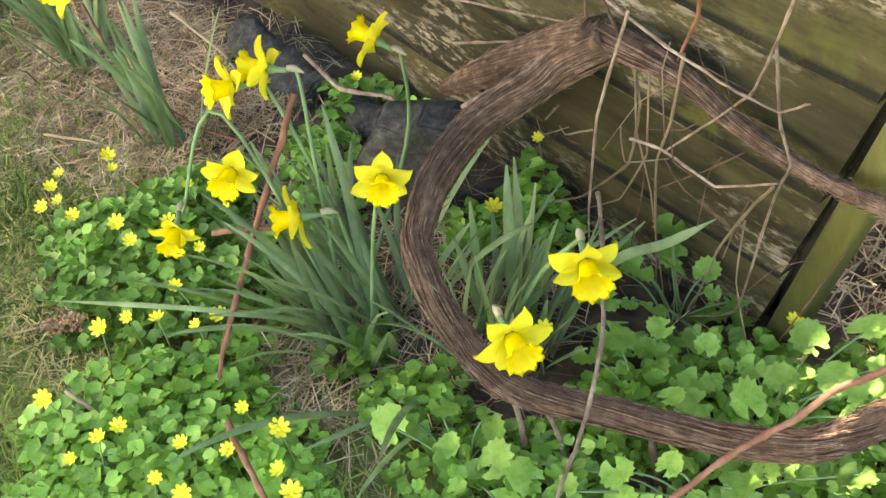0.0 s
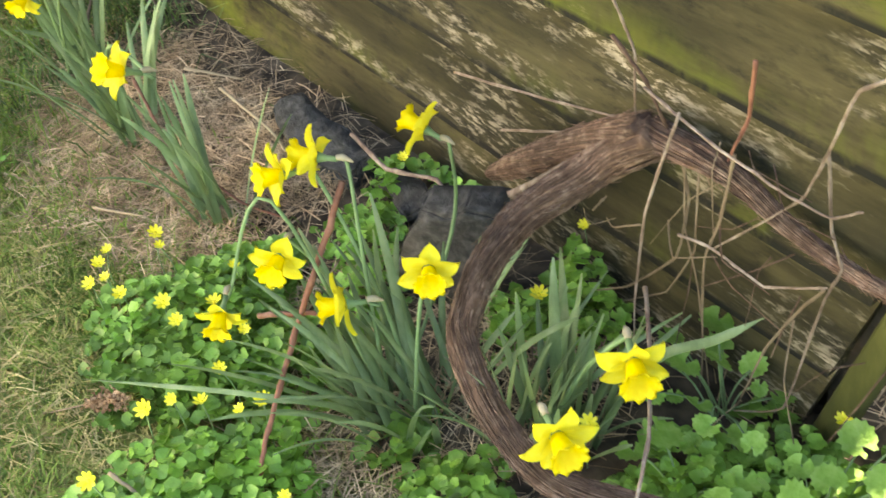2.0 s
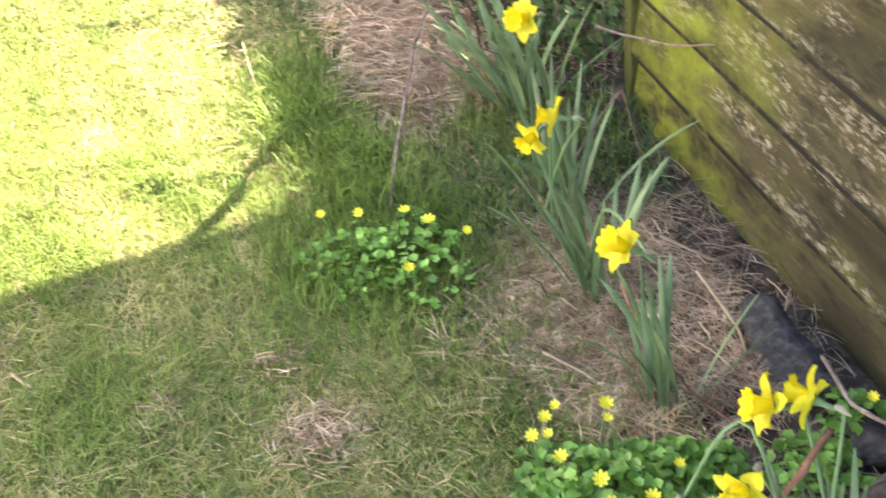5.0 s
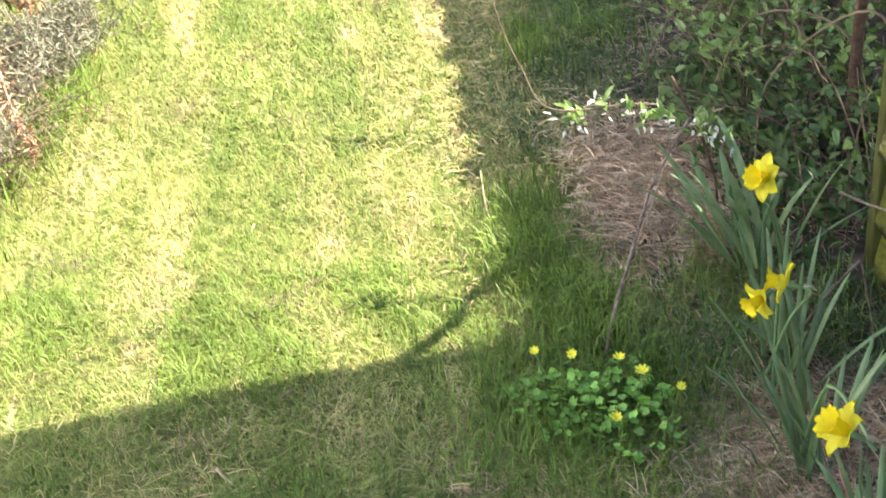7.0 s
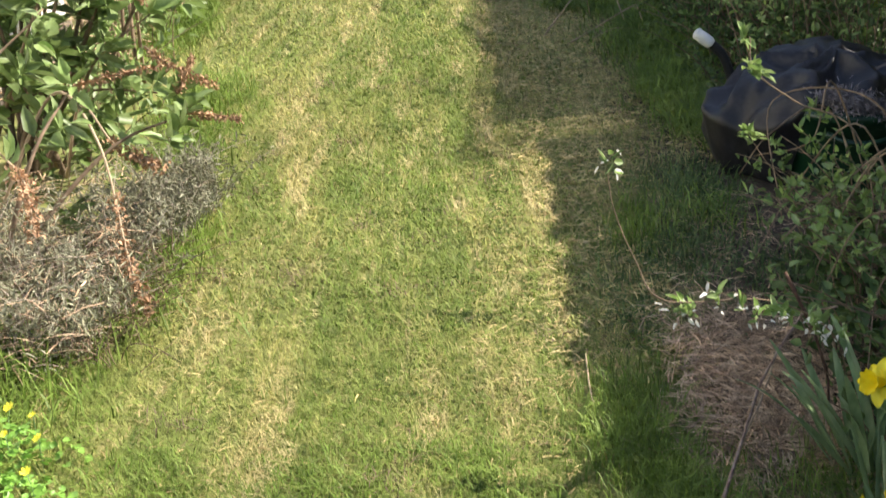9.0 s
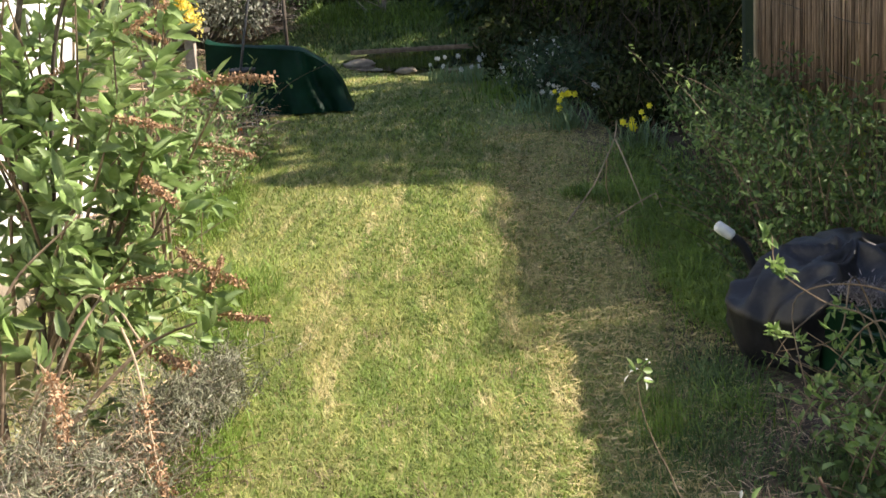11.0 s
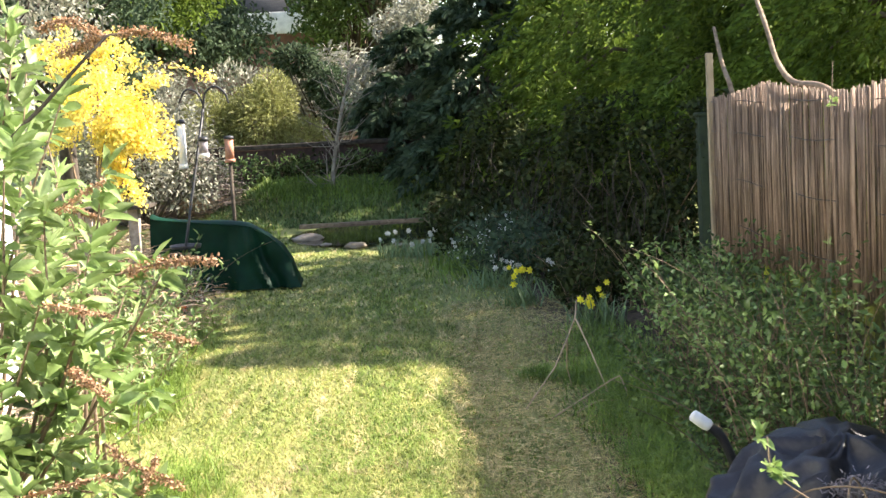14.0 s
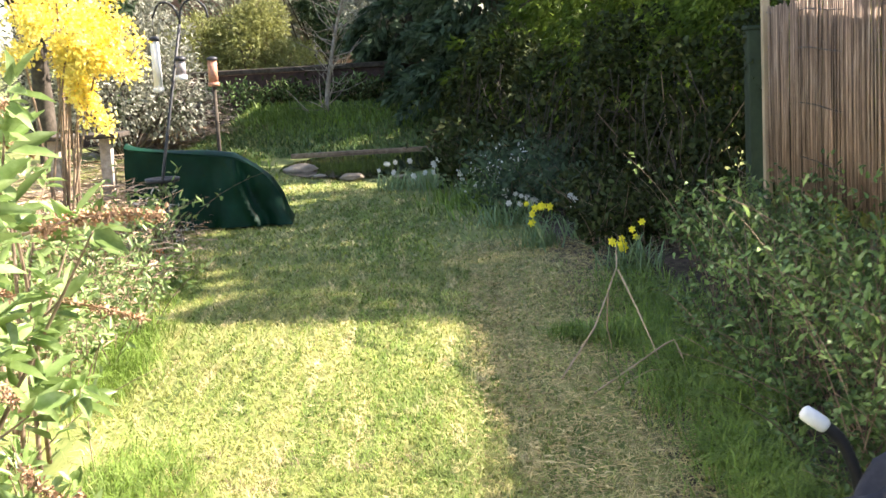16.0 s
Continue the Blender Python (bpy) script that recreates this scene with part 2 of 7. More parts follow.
M_WHITE = mat("white_plastic", [(0.68, 0.68, 0.66), (0.78, 0.78, 0.76)], 30, 0.4, 0.05, 5.0)
M_METAL = mat("dark_metal", [(0.02, 0.02, 0.022), (0.05, 0.05, 0.052)], 40, 0.45, 0.1, 6.0)
M_PINK = mat("feeder_seed", [(0.4, 0.17, 0.1), (0.55, 0.28, 0.18)], 80, 0.6, 0.3, 6.0)
M_STONE = mat("pale_stone", [(0.15, 0.12, 0.085), (0.25, 0.205, 0.15), (0.34, 0.29, 0.22)], 14, 0.9, 0.5, 3.0)
M_BRICK = mat("dull_brick", [(0.04, 0.025, 0.02), (0.07, 0.042, 0.034), (0.1, 0.065, 0.05)], 10, 0.9, 0.4, 2.0, obj=0.15)
M_PINKWALL = mat("pink_brick", [(0.16, 0.09, 0.07), (0.22, 0.13, 0.105)], 4, 0.9, 0.2, 1.0)
M_WATER = mat("pond_water", [(0.02, 0.015, 0.009), (0.034, 0.026, 0.015)], 3, 0.04, 0.02, 1.0, spec=0.4)
M_WHITEFL = mat("white_flower", [(0.7, 0.68, 0.6), (0.82, 0.8, 0.74)], 30, 0.6, 0.0, 5.0, island=0.1, trans=0.3)
M_NET = mat("torn_net", [(0.16, 0.14, 0.15), (0.26, 0.23, 0.24), (0.36, 0.33, 0.34)], 30, 0.7, 0.0, 4.0, island=0.4)
M_TWIGGREY = mat("grey_cut_twig", [(0.16, 0.13, 0.1), (0.3, 0.25, 0.2), (0.42, 0.37, 0.3)], 20, 0.85, 0.2, 3.0, island=0.35)
M_LAVENDER = mat("lavender_leaf", [(0.15, 0.15, 0.085), (0.25, 0.25, 0.16), (0.4, 0.39, 0.29)], 10, 0.75, 0.0, 2.0, island=0.4, trans=0.15)
M_ORANGE = mat("orange_flower", [(0.6, 0.12, 0.03), (0.75, 0.22, 0.06)], 30, 0.6, 0.0, 5.0, island=0.15, trans=0.2)


# ---- building blocks ----
PLACE = {}


def thing(name, at, label, category, group="", kind=""):
    ob = new(name)
    ob.empty_display_size = 0.05
    ob.location = at
    PLACE[ob] = Matrix.Translation(at)
    return tagged(ob, label, category, group, kind)


def mesh(name, geo, material, smooth=True):
    me = bpy.data.meshes.new(name)
    v, f = geo
    me.from_pydata(v if isinstance(v, list) else v.tolist(), [], f if isinstance(f, list) else f.tolist())
    me.materials.append(material)
    if smooth:
        me.polygons.foreach_set("use_smooth", [True] * len(me.polygons))
    return me


def put(name, me, parent=None, m=Matrix(), label=""):
    """An object with a mesh in world coordinates, moved by m, under its parent."""
    ob = new(name, me)
    if parent:
        ob.parent = parent
        ob.matrix_parent_inverse = PLACE[parent].inverted()
    ob.matrix_basis = m
    PLACE[ob] = m.copy()
    return tagged(ob, label)


def part(name, geo, material, parent=None, label="", smooth=True):
    return put(name, mesh(name, geo, material, smooth), parent, Matrix(), label)


def join(*geos):
    vs, fs, k = [], [], 0
    for v, f in geos:
        vs += [tuple(p) for p in v]
        fs += [tuple(i + k for i in q) for q in f]
        k += len(v)
    return vs, fs


def box(x0, x1, y0, y1, z0, z1, bevel=0.0):
    bm = bmesh.new()
    bmesh.ops.create_cube(bm, size=1)
    for v in bm.verts:
        v.co = ((x0 + x1) / 2 + v.co.x * (x1 - x0), (y0 + y1) / 2 + v.co.y * (y1 - y0), (z0 + z1) / 2 + v.co.z * (z1 - z0))
    if bevel:
        bmesh.ops.bevel(bm, geom=list(bm.edges), offset=bevel, segments=2, affect="EDGES", profile=0.6)
    bm.verts.index_update()
    geo = [tuple(v.co) for v in bm.verts], [tuple(v.index for v in f.verts) for f in bm.faces]
    bm.free()
    return geo


def smooth_path(pts, n=6):
    """A Catmull-Rom curve through the points, n steps a stretch."""
    p = [Vector(q) for q in pts]
    p = [2 * p[0] - p[1]] + p + [2 * p[-1] - p[-2]]
    out = []
    for i in range(1, len(p) - 2):
        for s in range(n):
            t = s / n
            out.append(0.5 * (2 * p[i] + (p[i + 1] - p[i - 1]) * t + (2 * p[i - 1] - 5 * p[i] + 4 * p[i + 1] - p[i + 2]) * t * t
                              + (3 * p[i] - p[i - 1] - 3 * p[i + 1] + p[i + 2]) * t ** 3))
    out.append(p[-2])
    return out


def tube(pts, radii, sides=7, ridge=0.0, seed=0):
    """A closed tube along points; ridge makes it fibrous."""
    pts = [Vector(p) for p in pts]
    n = len(pts)
    if not isinstance(radii, (list, tuple)):
        radii = [radii] * n
    elif len(radii) != n:
        radii = [float(np.interp(i / (n - 1), np.linspace(0, 1, len(radii)), radii)) for i in range(n)]
    vs, fs = [], []
    up = Vector((0.3, 0.2, 1)).normalized()
    side = None
    for i, p in enumerate(pts):
        d = (pts[min(i + 1, n - 1)] - pts[max(i - 1, 0)]).normalized()
        side = (d.cross(up) if side is None else side - d * side.dot(d)).normalized()
        other = d.cross(side)
        for k in range(sides):
            a = 2 * math.pi * k / sides
            r = radii[i]
            if ridge:
                r *= 1 + ridge * (noise.noise(Vector((k * 1.9 + seed, i * 0.16, seed * 3.1))) + 0.5 * noise.noise(Vector((k * 5.3, i * 0.5, seed))))
            vs.append(p + r * (math.cos(a) * side + math.sin(a) * other))
    for i in range(n - 1):
        for k in range(sides):
            k2 = (k + 1) % sides
            fs.append((i * sides + k, i * sides + k2, (i + 1) * sides + k2, (i + 1) * sides + k))
    fs.append(tuple(range(sides - 1, -1, -1)))
    fs.append(tuple((n - 1) * sides + k for k in range(sides)))
    return vs, fs


def unit(a):
    return a / np.maximum(np.linalg.norm(a, axis=-1, keepdims=True), 1e-9)


def leaves(pos, direction, length, width, rng, fold=0.25, up=0.6):
    """Folded oval leaves: at each place one leaf that points along its direction."""
    n = len(pos)
    d = unit(direction)
    ref = unit(rng.normal(size=(n, 3)) * (1 - up) + np.array([0, 0, 1.0]) * up)
    s = unit(np.cross(d, ref))
    nrm = np.cross(s, d)
    ln = (length * rng.uniform(0.65, 1.3, n))[:, None]
    w = (width * rng.uniform(0.7, 1.25, n))[:, None]
    base, tip = pos, pos + d * ln - nrm * ln * 0.12
    l1, r1 = pos + d * ln * 0.3 + s * w * 0.5 + nrm * w * fold, pos + d * ln * 0.3 - s * w * 0.5 + nrm * w * fold
    l2, r2 = pos + d * ln * 0.68 + s * w * 0.38 + nrm * w * fold * 0.6, pos + d * ln * 0.68 - s * w * 0.38 + nrm * w * fold * 0.6
    v = np.stack([base, l1, l2, tip, r2, r1], 1).reshape(-1, 3)
    k = np.arange(n)[:, None] * 6
    f = np.concatenate([k + [0, 1, 2, 3], k + [0, 3, 4, 5]])
    return v, f


def scales(pos, direction, length, width, rng):
    """Narrow four-cornered leaf tips, for sprays of many thousands."""
    n = len(pos)
    d = unit(direction)
    s = unit(np.cross(d, unit(rng.normal(size=(n, 3)) + np.array([0, 0, 0.4]))))
    ln = (length * rng.uniform(0.65, 1.3, n))[:, None]
    w = (width * rng.uniform(0.7, 1.25, n))[:, None]
    sag = np.array([0, 0, -1.0]) * ln * 0.08
    v = np.stack([pos, pos + d * ln * 0.45 + s * w * 0.5, pos + d * ln + sag, pos + d * ln * 0.45 - s * w * 0.5], 1).reshape(-1, 3)
    return v, np.arange(n)[:, None] * 4 + np.arange(4)


def blades(pos, height, width, lean, rng, droop=0.5):
    """Grass blades: a quad and a tip each."""
    n = len(pos)
    a = rng.uniform(0, 2 * np.pi, n)
    d = np.stack([np.cos(a), np.sin(a), np.zeros(n)], 1)
    s = np.stack([-np.sin(a), np.cos(a), np.zeros(n)], 1)
    h = (height * rng.uniform(0.5, 1.4, n))[:, None]
    w = (width * rng.uniform(0.7, 1.3, n))[:, None]
    ln = (lean * rng.uniform(0.2, 1.6, n))[:, None]
    up = np.array([0, 0, 1.0])
    mid = pos + up * h * 0.55 + d * h * ln * 0.4
    tip = pos + up * h * (1 - droop * np.minimum(ln, 1.2) * 0.6) + d * h * ln
    v = np.stack([pos - s * w / 2, pos + s * w / 2, mid + s * w * 0.4, mid - s * w * 0.4, tip], 1).reshape(-1, 3)
    k = np.arange(n) * 5
    f = [(i, i + 1, i + 2, i + 3) for i in k.tolist()] + [(i + 3, i + 2, i + 4) for i in k.tolist()]
    return v, f


def stuff(name, geo, material, label, category):
    return tagged(part(name, geo, material), label, category, kind="stuff")


def ground_z(x, y):
    """Height of the soil: small unevenness and a slightly raised bed along the boards."""
    x, y = np.asarray(x, float), np.asarray(y, float)
    z = 0.006 * np.sin(x * 3.1 + 1.3 * y) + 0.005 * np.sin(y * 2.3 - x * 1.1) + 0.003 * np.sin(x * 11 + y * 7)
    return z + 0.015 * np.clip((x - 0.45) / 0.3, 0, 1) * np.clip((4 - y), 0, 1) - 0.012


def bank_z(x, y):
    """The grass bank that rises behind the pond to the end wall."""
    rise = np.clip((np.asarray(y, float) - 18.3) / 3.2, 0, 1)
    side = np.clip((np.asarray(x, float) + 4.2) / 1.4, 0, 1)
    return 0.5 * rise * rise * (3 - 2 * rise) * side * side * (3 - 2 * side)


# ---- ground ----
def axis_lines(lo, hi, step, far):
    a = list(np.arange(lo, hi + step / 2, step))
    g, s = [], step
    p = 0.0
    while p < far:
        s *= 1.35
        p += s
        g.append(p)
    return np.array([lo - q for q in reversed(g)] + a + [hi + q for q in g])


def ground_material():
    m = mat("garden_ground", [(0.08, 0.11, 0.025), (0.16, 0.18, 0.05), (0.31, 0.28, 0.11)], 7, 0.95, 0.6, 1.0, stretch=(1.6, 0.2, 1))
    nt = m.node_tree
    N, L = nt.nodes, nt.links
    b = N["Principled BSDF"]
    lawn = b.inputs["Base Color"].links[0].from_socket
    tc = N.new("ShaderNodeTexCoord")
    nz = N.new("ShaderNodeTexNoise")
    nz.inputs["Scale"].default_value, nz.inputs["Detail"].default_value = 26, 8
    L.new(tc.outputs["Object"], nz.inputs["Vector"])
    rp = N.new("ShaderNodeValToRGB")
    rp.color_ramp.elements[0].position, rp.color_ramp.elements[0].color = 0.33, (0.025, 0.017, 0.012, 1)
    rp.color_ramp.elements[1].position, rp.color_ramp.elements[1].color = 0.7, (0.13, 0.095, 0.065, 1)
    L.new(nz.outputs[0], rp.inputs[0])
    xyz = N.new("ShaderNodeSeparateXYZ")
    L.new(tc.outputs["Object"], xyz.inputs[0])
    edge = N.new("ShaderNodeTexNoise")
    edge.inputs["Scale"].default_value, edge.inputs["Detail"].default_value = 5, 4
    L.new(tc.outputs["Object"], edge.inputs["Vector"])
    wob = N.new("ShaderNodeMath")
    wob.operation, wob.inputs[1].default_value = "MULTIPLY_ADD", 0.5
    L.new(edge.outputs[0], wob.inputs[0])
    L.new(xyz.outputs[0], wob.inputs[2])
    mr = N.new("ShaderNodeMapRange")
    mr.inputs[1].default_value, mr.inputs[2].default_value = 0.68, 0.82
    L.new(wob.outputs[0], mr.inputs[0])
    beyond = N.new("ShaderNodeMapRange")
    beyond.inputs[1].default_value, beyond.inputs[2].default_value = 2.3, 2.0
    L.new(wob.outputs[0], beyond.inputs[0])
    both = N.new("ShaderNodeMath")
    both.operation = "MULTIPLY"
    L.new(mr.outputs[0], both.inputs[0])
    L.new(beyond.outputs[0], both.inputs[1])
    mx = N.new("ShaderNodeMixRGB")
    L.new(both.outputs[0], mx.inputs[0])
    L.new(lawn, mx.inputs[1])
    L.new(rp.outputs[0], mx.inputs[2])
    L.new(mx.outputs[0], b.inputs["Base Color"])
    return m


GX, GY = axis_lines(-4.4, 2.0, 0.064, 600), axis_lines(-0.5, 23.0, 0.08, 600)
gx, gy = np.meshgrid(GX, GY)
near = np.clip(1.6 - np.hypot(gx, gy - 4) / 12, 0, 1)
gz = ground_z(gx, gy) * near + bank_z(gx, gy)
gv = np.stack([gx, gy, gz], -1).reshape(-1, 3)
w = len(GX)
gi = (np.arange(len(GY) - 1)[:, None] * w + np.arange(w - 1)[None, :]).reshape(-1, 1)
tagged(part("ground", (gv, gi + np.array([0, 1, w + 1, w])), ground_material()), "mown garden ground with bare soil along the fence", "ground", kind="structure")

rg = np.random.default_rng(5)


def sown(x0, x1, y0, y1, n, keep=None):
    x, y = rg.uniform(x0, x1, n), rg.uniform(y0, y1, n)
    if keep is not None:
        k = keep(x, y)
        x, y = x[k], y[k]
    return np.stack([x, y, ground_z(x, y) + bank_z(x, y) - 0.003], 1)


def lawn_left(y):
    """The left edge of the mown strip."""
    return np.interp(y, [0, 2.2, 3.7, 4.5, 5.3, 6.7, 9.0, 12.3, 16], [-1.5, -1.25, -1.08, -1.12, -1.25, -1.7, -1.9, -2.4, -2.8])


def lawn_right(y):
    return np.interp(y, [0, 1.5, 2.2, 3.0, 4.0, 4.7, 5.7, 7, 9, 10.3, 12.8, 14.3], [0.3, 0.5, 0.5, 0.42, 0.6, 0.7, 0.62, 0.6, 0.72, 0.45, -0.08, -0.9])


def on_lawn(x, y):
    thin = (x > np.interp(y, [0, 2.6, 3.2, 9, 10], [2, 2, 0.22, 0.02, -0.15])) & (rg.uniform(0, 1, len(x)) < 0.62)
    return ~thin & (x > lawn_left(y) + rg.normal(0, 0.06, len(x))) & (x < lawn_right(y) + rg.normal(0, 0.07, len(x)))


lawn = [blades(sown(-1.6, 0.8, 0.4, 3.2, 135000, on_lawn), 0.026, 0.0024, 1.3, rg), blades(sown(-1.7, 0.9, 3.2, 6.0, 60000, on_lawn), 0.028, 0.0042, 1.35, rg),
        blades(sown(-2.2, 0.9, 6.0, 10.0, 44000, on_lawn), 0.03, 0.0066, 1.4, rg), blades(sown(-3.2, 0.9, 10.0, 17.0, 28000, on_lawn), 0.034, 0.0115, 1.4, rg)]
vv, ff, kk = [], [], 0
for v, f in lawn:
    vv.append(v)
    ff += [tuple(i + kk for i in q) for q in f]
    kk += len(v)
stuff("lawn_grass", (np.concatenate(vv), ff), M_GRASS, "short mown lawn grass with dry straw-coloured patches", "grass")


def green_band(x, y):
    mid = np.interp(y, [0, 4, 9, 13], [-0.3, -0.32, -0.5, -0.9])
    return (np.abs(x - mid + rg.normal(0, 0.12, len(x))) < 0.2 + 0.06 * np.sin(y * 3.1)) | ((rg.uniform(0, 1, len(x)) < 0.12) & on_lawn(x, y))


vv, ff, kk = [], [], 0
for v, f in (blades(sown(-1.3, 0.4, 0.9, 3.4, 42000, green_band), 0.026, 0.0026, 1.2, rg), blades(sown(-1.4, 0.3, 3.4, 7.0, 38000, green_band), 0.028, 0.004, 1.2, rg), blades(sown(-2.0, 0.3, 7.0, 13.0, 20000, green_band), 0.032, 0.007, 1.2, rg)):
    vv.append(v)
    ff += [tuple(i + kk for i in q) for q in f]
    kk += len(v)
stuff("lawn_grass", (np.concatenate(vv), ff), M_LUSH, "greener fresh grass growing down the middle of the lawn", "grass")



def fresh(x, y):
    lump = np.sin(x * 9 + 1.3 * np.sin(y * 5)) * np.sin(y * 7 + 2.1 * np.sin(x * 4)) + rg.normal(0, 0.35, len(x))
    return (lump > 0.25) & on_lawn(x, y)


stuff("lawn_grass", blades(sown(-1.2, 0.5, 0.6, 2.6, 60000, fresh), 0.04, 0.0026, 1.2, rg), M_LUSH, "small tufts of fresher green grass in the shaded lawn", "grass")

# ---- tall boarded fence beside the flower bed ----
FX = 0.905
fence = thing("fence", (FX, 1.45, 0), "weathered overlapping board fence with green algae and flaking paint", "fence")


def near_end(z):
    """Where the boards stop: the end of the fence leans back towards its top."""
    return 0.6 - 0.31 * z


for i in range(12):
    z0 = -0.035 + i * 0.155
    zig = 0.004 * math.sin(i * 2.1)
    ys0 = np.linspace(0, 1, 15)
    v, f = [], []
    for k, q in enumerate(ys0):
        lo, hi = (near_end(zz) + (2.362 - near_end(zz)) * q for zz in (z0, z0 + 0.18))
        sag = 0.003 * math.sin(k * 0.9 + i * 1.7)
        v += [(FX - 0.004 + zig, lo, z0 + sag), (FX + 0.022 + zig, lo, z0 + sag), (FX + 0.03 + zig, hi, z0 + 0.18 + sag), (FX + 0.024 + zig, hi, z0 + 0.18 + sag)]
    for k in range(len(ys0) - 1):
        a, b = k * 4, k * 4 + 4
        f += [(a + j, a + (j + 1) % 4, b + (j + 1) % 4, b + j) for j in range(4)]
    f += [(3, 2, 1, 0), tuple(len(v) - 4 + j for j in range(4))]
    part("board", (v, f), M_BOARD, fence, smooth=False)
part("post", box(FX - 0.002, FX + 0.034, 2.357, 2.393, -0.15, 1.86, 0.006), M_POST, fence, "green mossy square post")
v, f = box(FX - 0.004, FX + 0.036, -0.0185, 0.0185, -0.15, 1.86, 0.006)
part("post", ([(a, b + near_end(c) - 0.034, c) for a, b, c in v], f), M_POST, fence, "green mossy square post, leaning")
# added behind the foot: stops sun under the boards and keeps the gap dark
part("gravel_board", box(FX + 0.034, FX + 0.06, 0.58, 2.355, -0.1, 0.13, 0.003), M_TRUNK, fence, "dark board added behind the foot to block sun under the fence")
v, f = box(FX + 0.034, FX + 0.056, -0.012, 0.012, 0.02, 1.8, 0.003)
part("gap_batten", ([(a, b + near_end(c) - 0.004, c) for a, b, c in v], f), M_TRUNK, fence)
part("rail", box(FX + 0.03, FX + 0.07, 0.6, 2.36, 0.3, 0.36, 0.004), M_POST, fence)
part("rail", box(FX + 0.03, FX + 0.07, 0.6, 2.36, 1.4, 1.46, 0.004), M_POST, fence)

# ---- low boarded boundary behind the shrubs, and the reed screen on it ----
low = thing("boundary_fence", (1.62, 3.8, 0), "low dark boarded fence overgrown by shrubs", "fence")
for i in range(20):
    y = 2.42 + i * 0.137
    x = 1.6 + 0.01 * math.sin(i * 1.9)
    part("board", box(x, x + 0.018, y, y + 0.132, -0.05, 1.21 + 0.012 * math.sin(i * 3.3), 0.002), M_POST, low, smooth=False)
part("rail", box(1.625, 1.66, 2.42, 5.1, 0.9, 0.96, 0.004), M_POST, low)

screen = thing("reed_screen", (1.68, 7.4, 0.55), "brown reed screening roll wired along a low fence", "screen")
rr = np.random.default_rng(11)
v_all = []
y = 5.0
while y < 8.92:
    wd = rr.uniform(0.005, 0.011)
    x = 1.68 + rr.normal(0, 0.004) + 0.02 * math.sin(y * 5)
    top = 1.51 + 0.03 * math.sin(y * 2.6 + 1) + rr.normal(0, 0.007)
    lean = rr.normal(0, 0.012) + 0.012 * math.sin(y * 3)
    bot = 0.56 + 0.05 * math.sin(y * 1.3) + rr.normal(0, 0.012)
    v_all.append(tube([(x, y, bot), (x + rr.normal(0, 0.003), y + lean * 0.5, (bot + top) / 2), (x, y + lean, top)], [wd * 0.55, wd * 0.5, wd * 0.42], 5))
    y += wd * 0.92
tagged(part("reeds", join(*v_all), M_REED, screen), kind="stuff")
for z in (0.7, 0.98, 1.26, 1.45):
    part("wire", tube([(1.672 + 0.004 * math.sin(k), 5.0 + k * 0.196, z + 0.008 * math.sin(k * 1.3)) for k in range(21)], 0.002, 4), M_METAL, screen)
part("batten", box(1.66, 1.7, 8.9, 8.955, 0.4, 1.77, 0.003), M_WOODPALE, screen, "pale sawn wooden batten")
part("bottom_rail", box(1.7, 1.735, 5.1, 9.1, 0.56, 0.63, 0.005), M_POST, screen)
# fence boards carried up unseen behind the reeds to block sun through their gaps
for i in range(26):
    y = 5.45 + i * 0.137
    part("board", box(1.74, 1.76, y, y + 0.132, -0.05, 1.47 + 0.01 * math.sin(i * 2.7), 0.002), M_BOARD, screen, smooth=False)
for pts in ([(1.8, 8.2, 2.1), (1.77, 7.8, 1.86), (1.76, 7.55, 1.66), (1.75, 7.2, 1.54), (1.76, 6.7, 1.5), (1.78, 6.3, 1.36)], [(1.8, 9.3, 1.95), (1.77, 8.95, 1.7), (1.75, 8.65, 1.55), (1.76, 8.5, 1.36)]):
    tagged(part("climber_stem", tube(smooth_path(pts, 7), [0.012, 0.016, 0.02], 9, 0.2, 3), M_STEMDRY), "bare brown climber stem sagging over the reed screen", "stem")
post = thing("gate_post", (1.72, 9.35, 0), "dark green painted square timber post", "post")
part("shaft", box(1.67, 1.79, 9.28, 9.42, -0.1, 1.36, 0.008), M_GREENPOST, post)
part("cap", box(1.66, 1.8, 9.27, 9.43, 1.36, 1.385, 0.006), M_GREENPOST, post)

# ---- white building on the other side of the lawn ----
shed = thing("outbuilding", (-3.6, 4.2, 0), "small white-rendered building with a dark felt roof", "building")
part("wall", box(-5.0, -2.25, 1.2, 6.85, -0.1, 2.3, 0.01), M_WHITEWALL, shed)
part("plinth", box(-5.02, -2.23, 1.18, 6.87, -0.1, 0.18, 0.01), M_STONE, shed)
part("roof", box(-5.15, -2.1, 1.05, 7.0, 2.3, 2.4, 0.02), M_ROOF, shed)
part("fascia", box(-2.1, -2.075, 1.05, 7.0, 2.22, 2.39, 0.003), M_WHITE, shed)


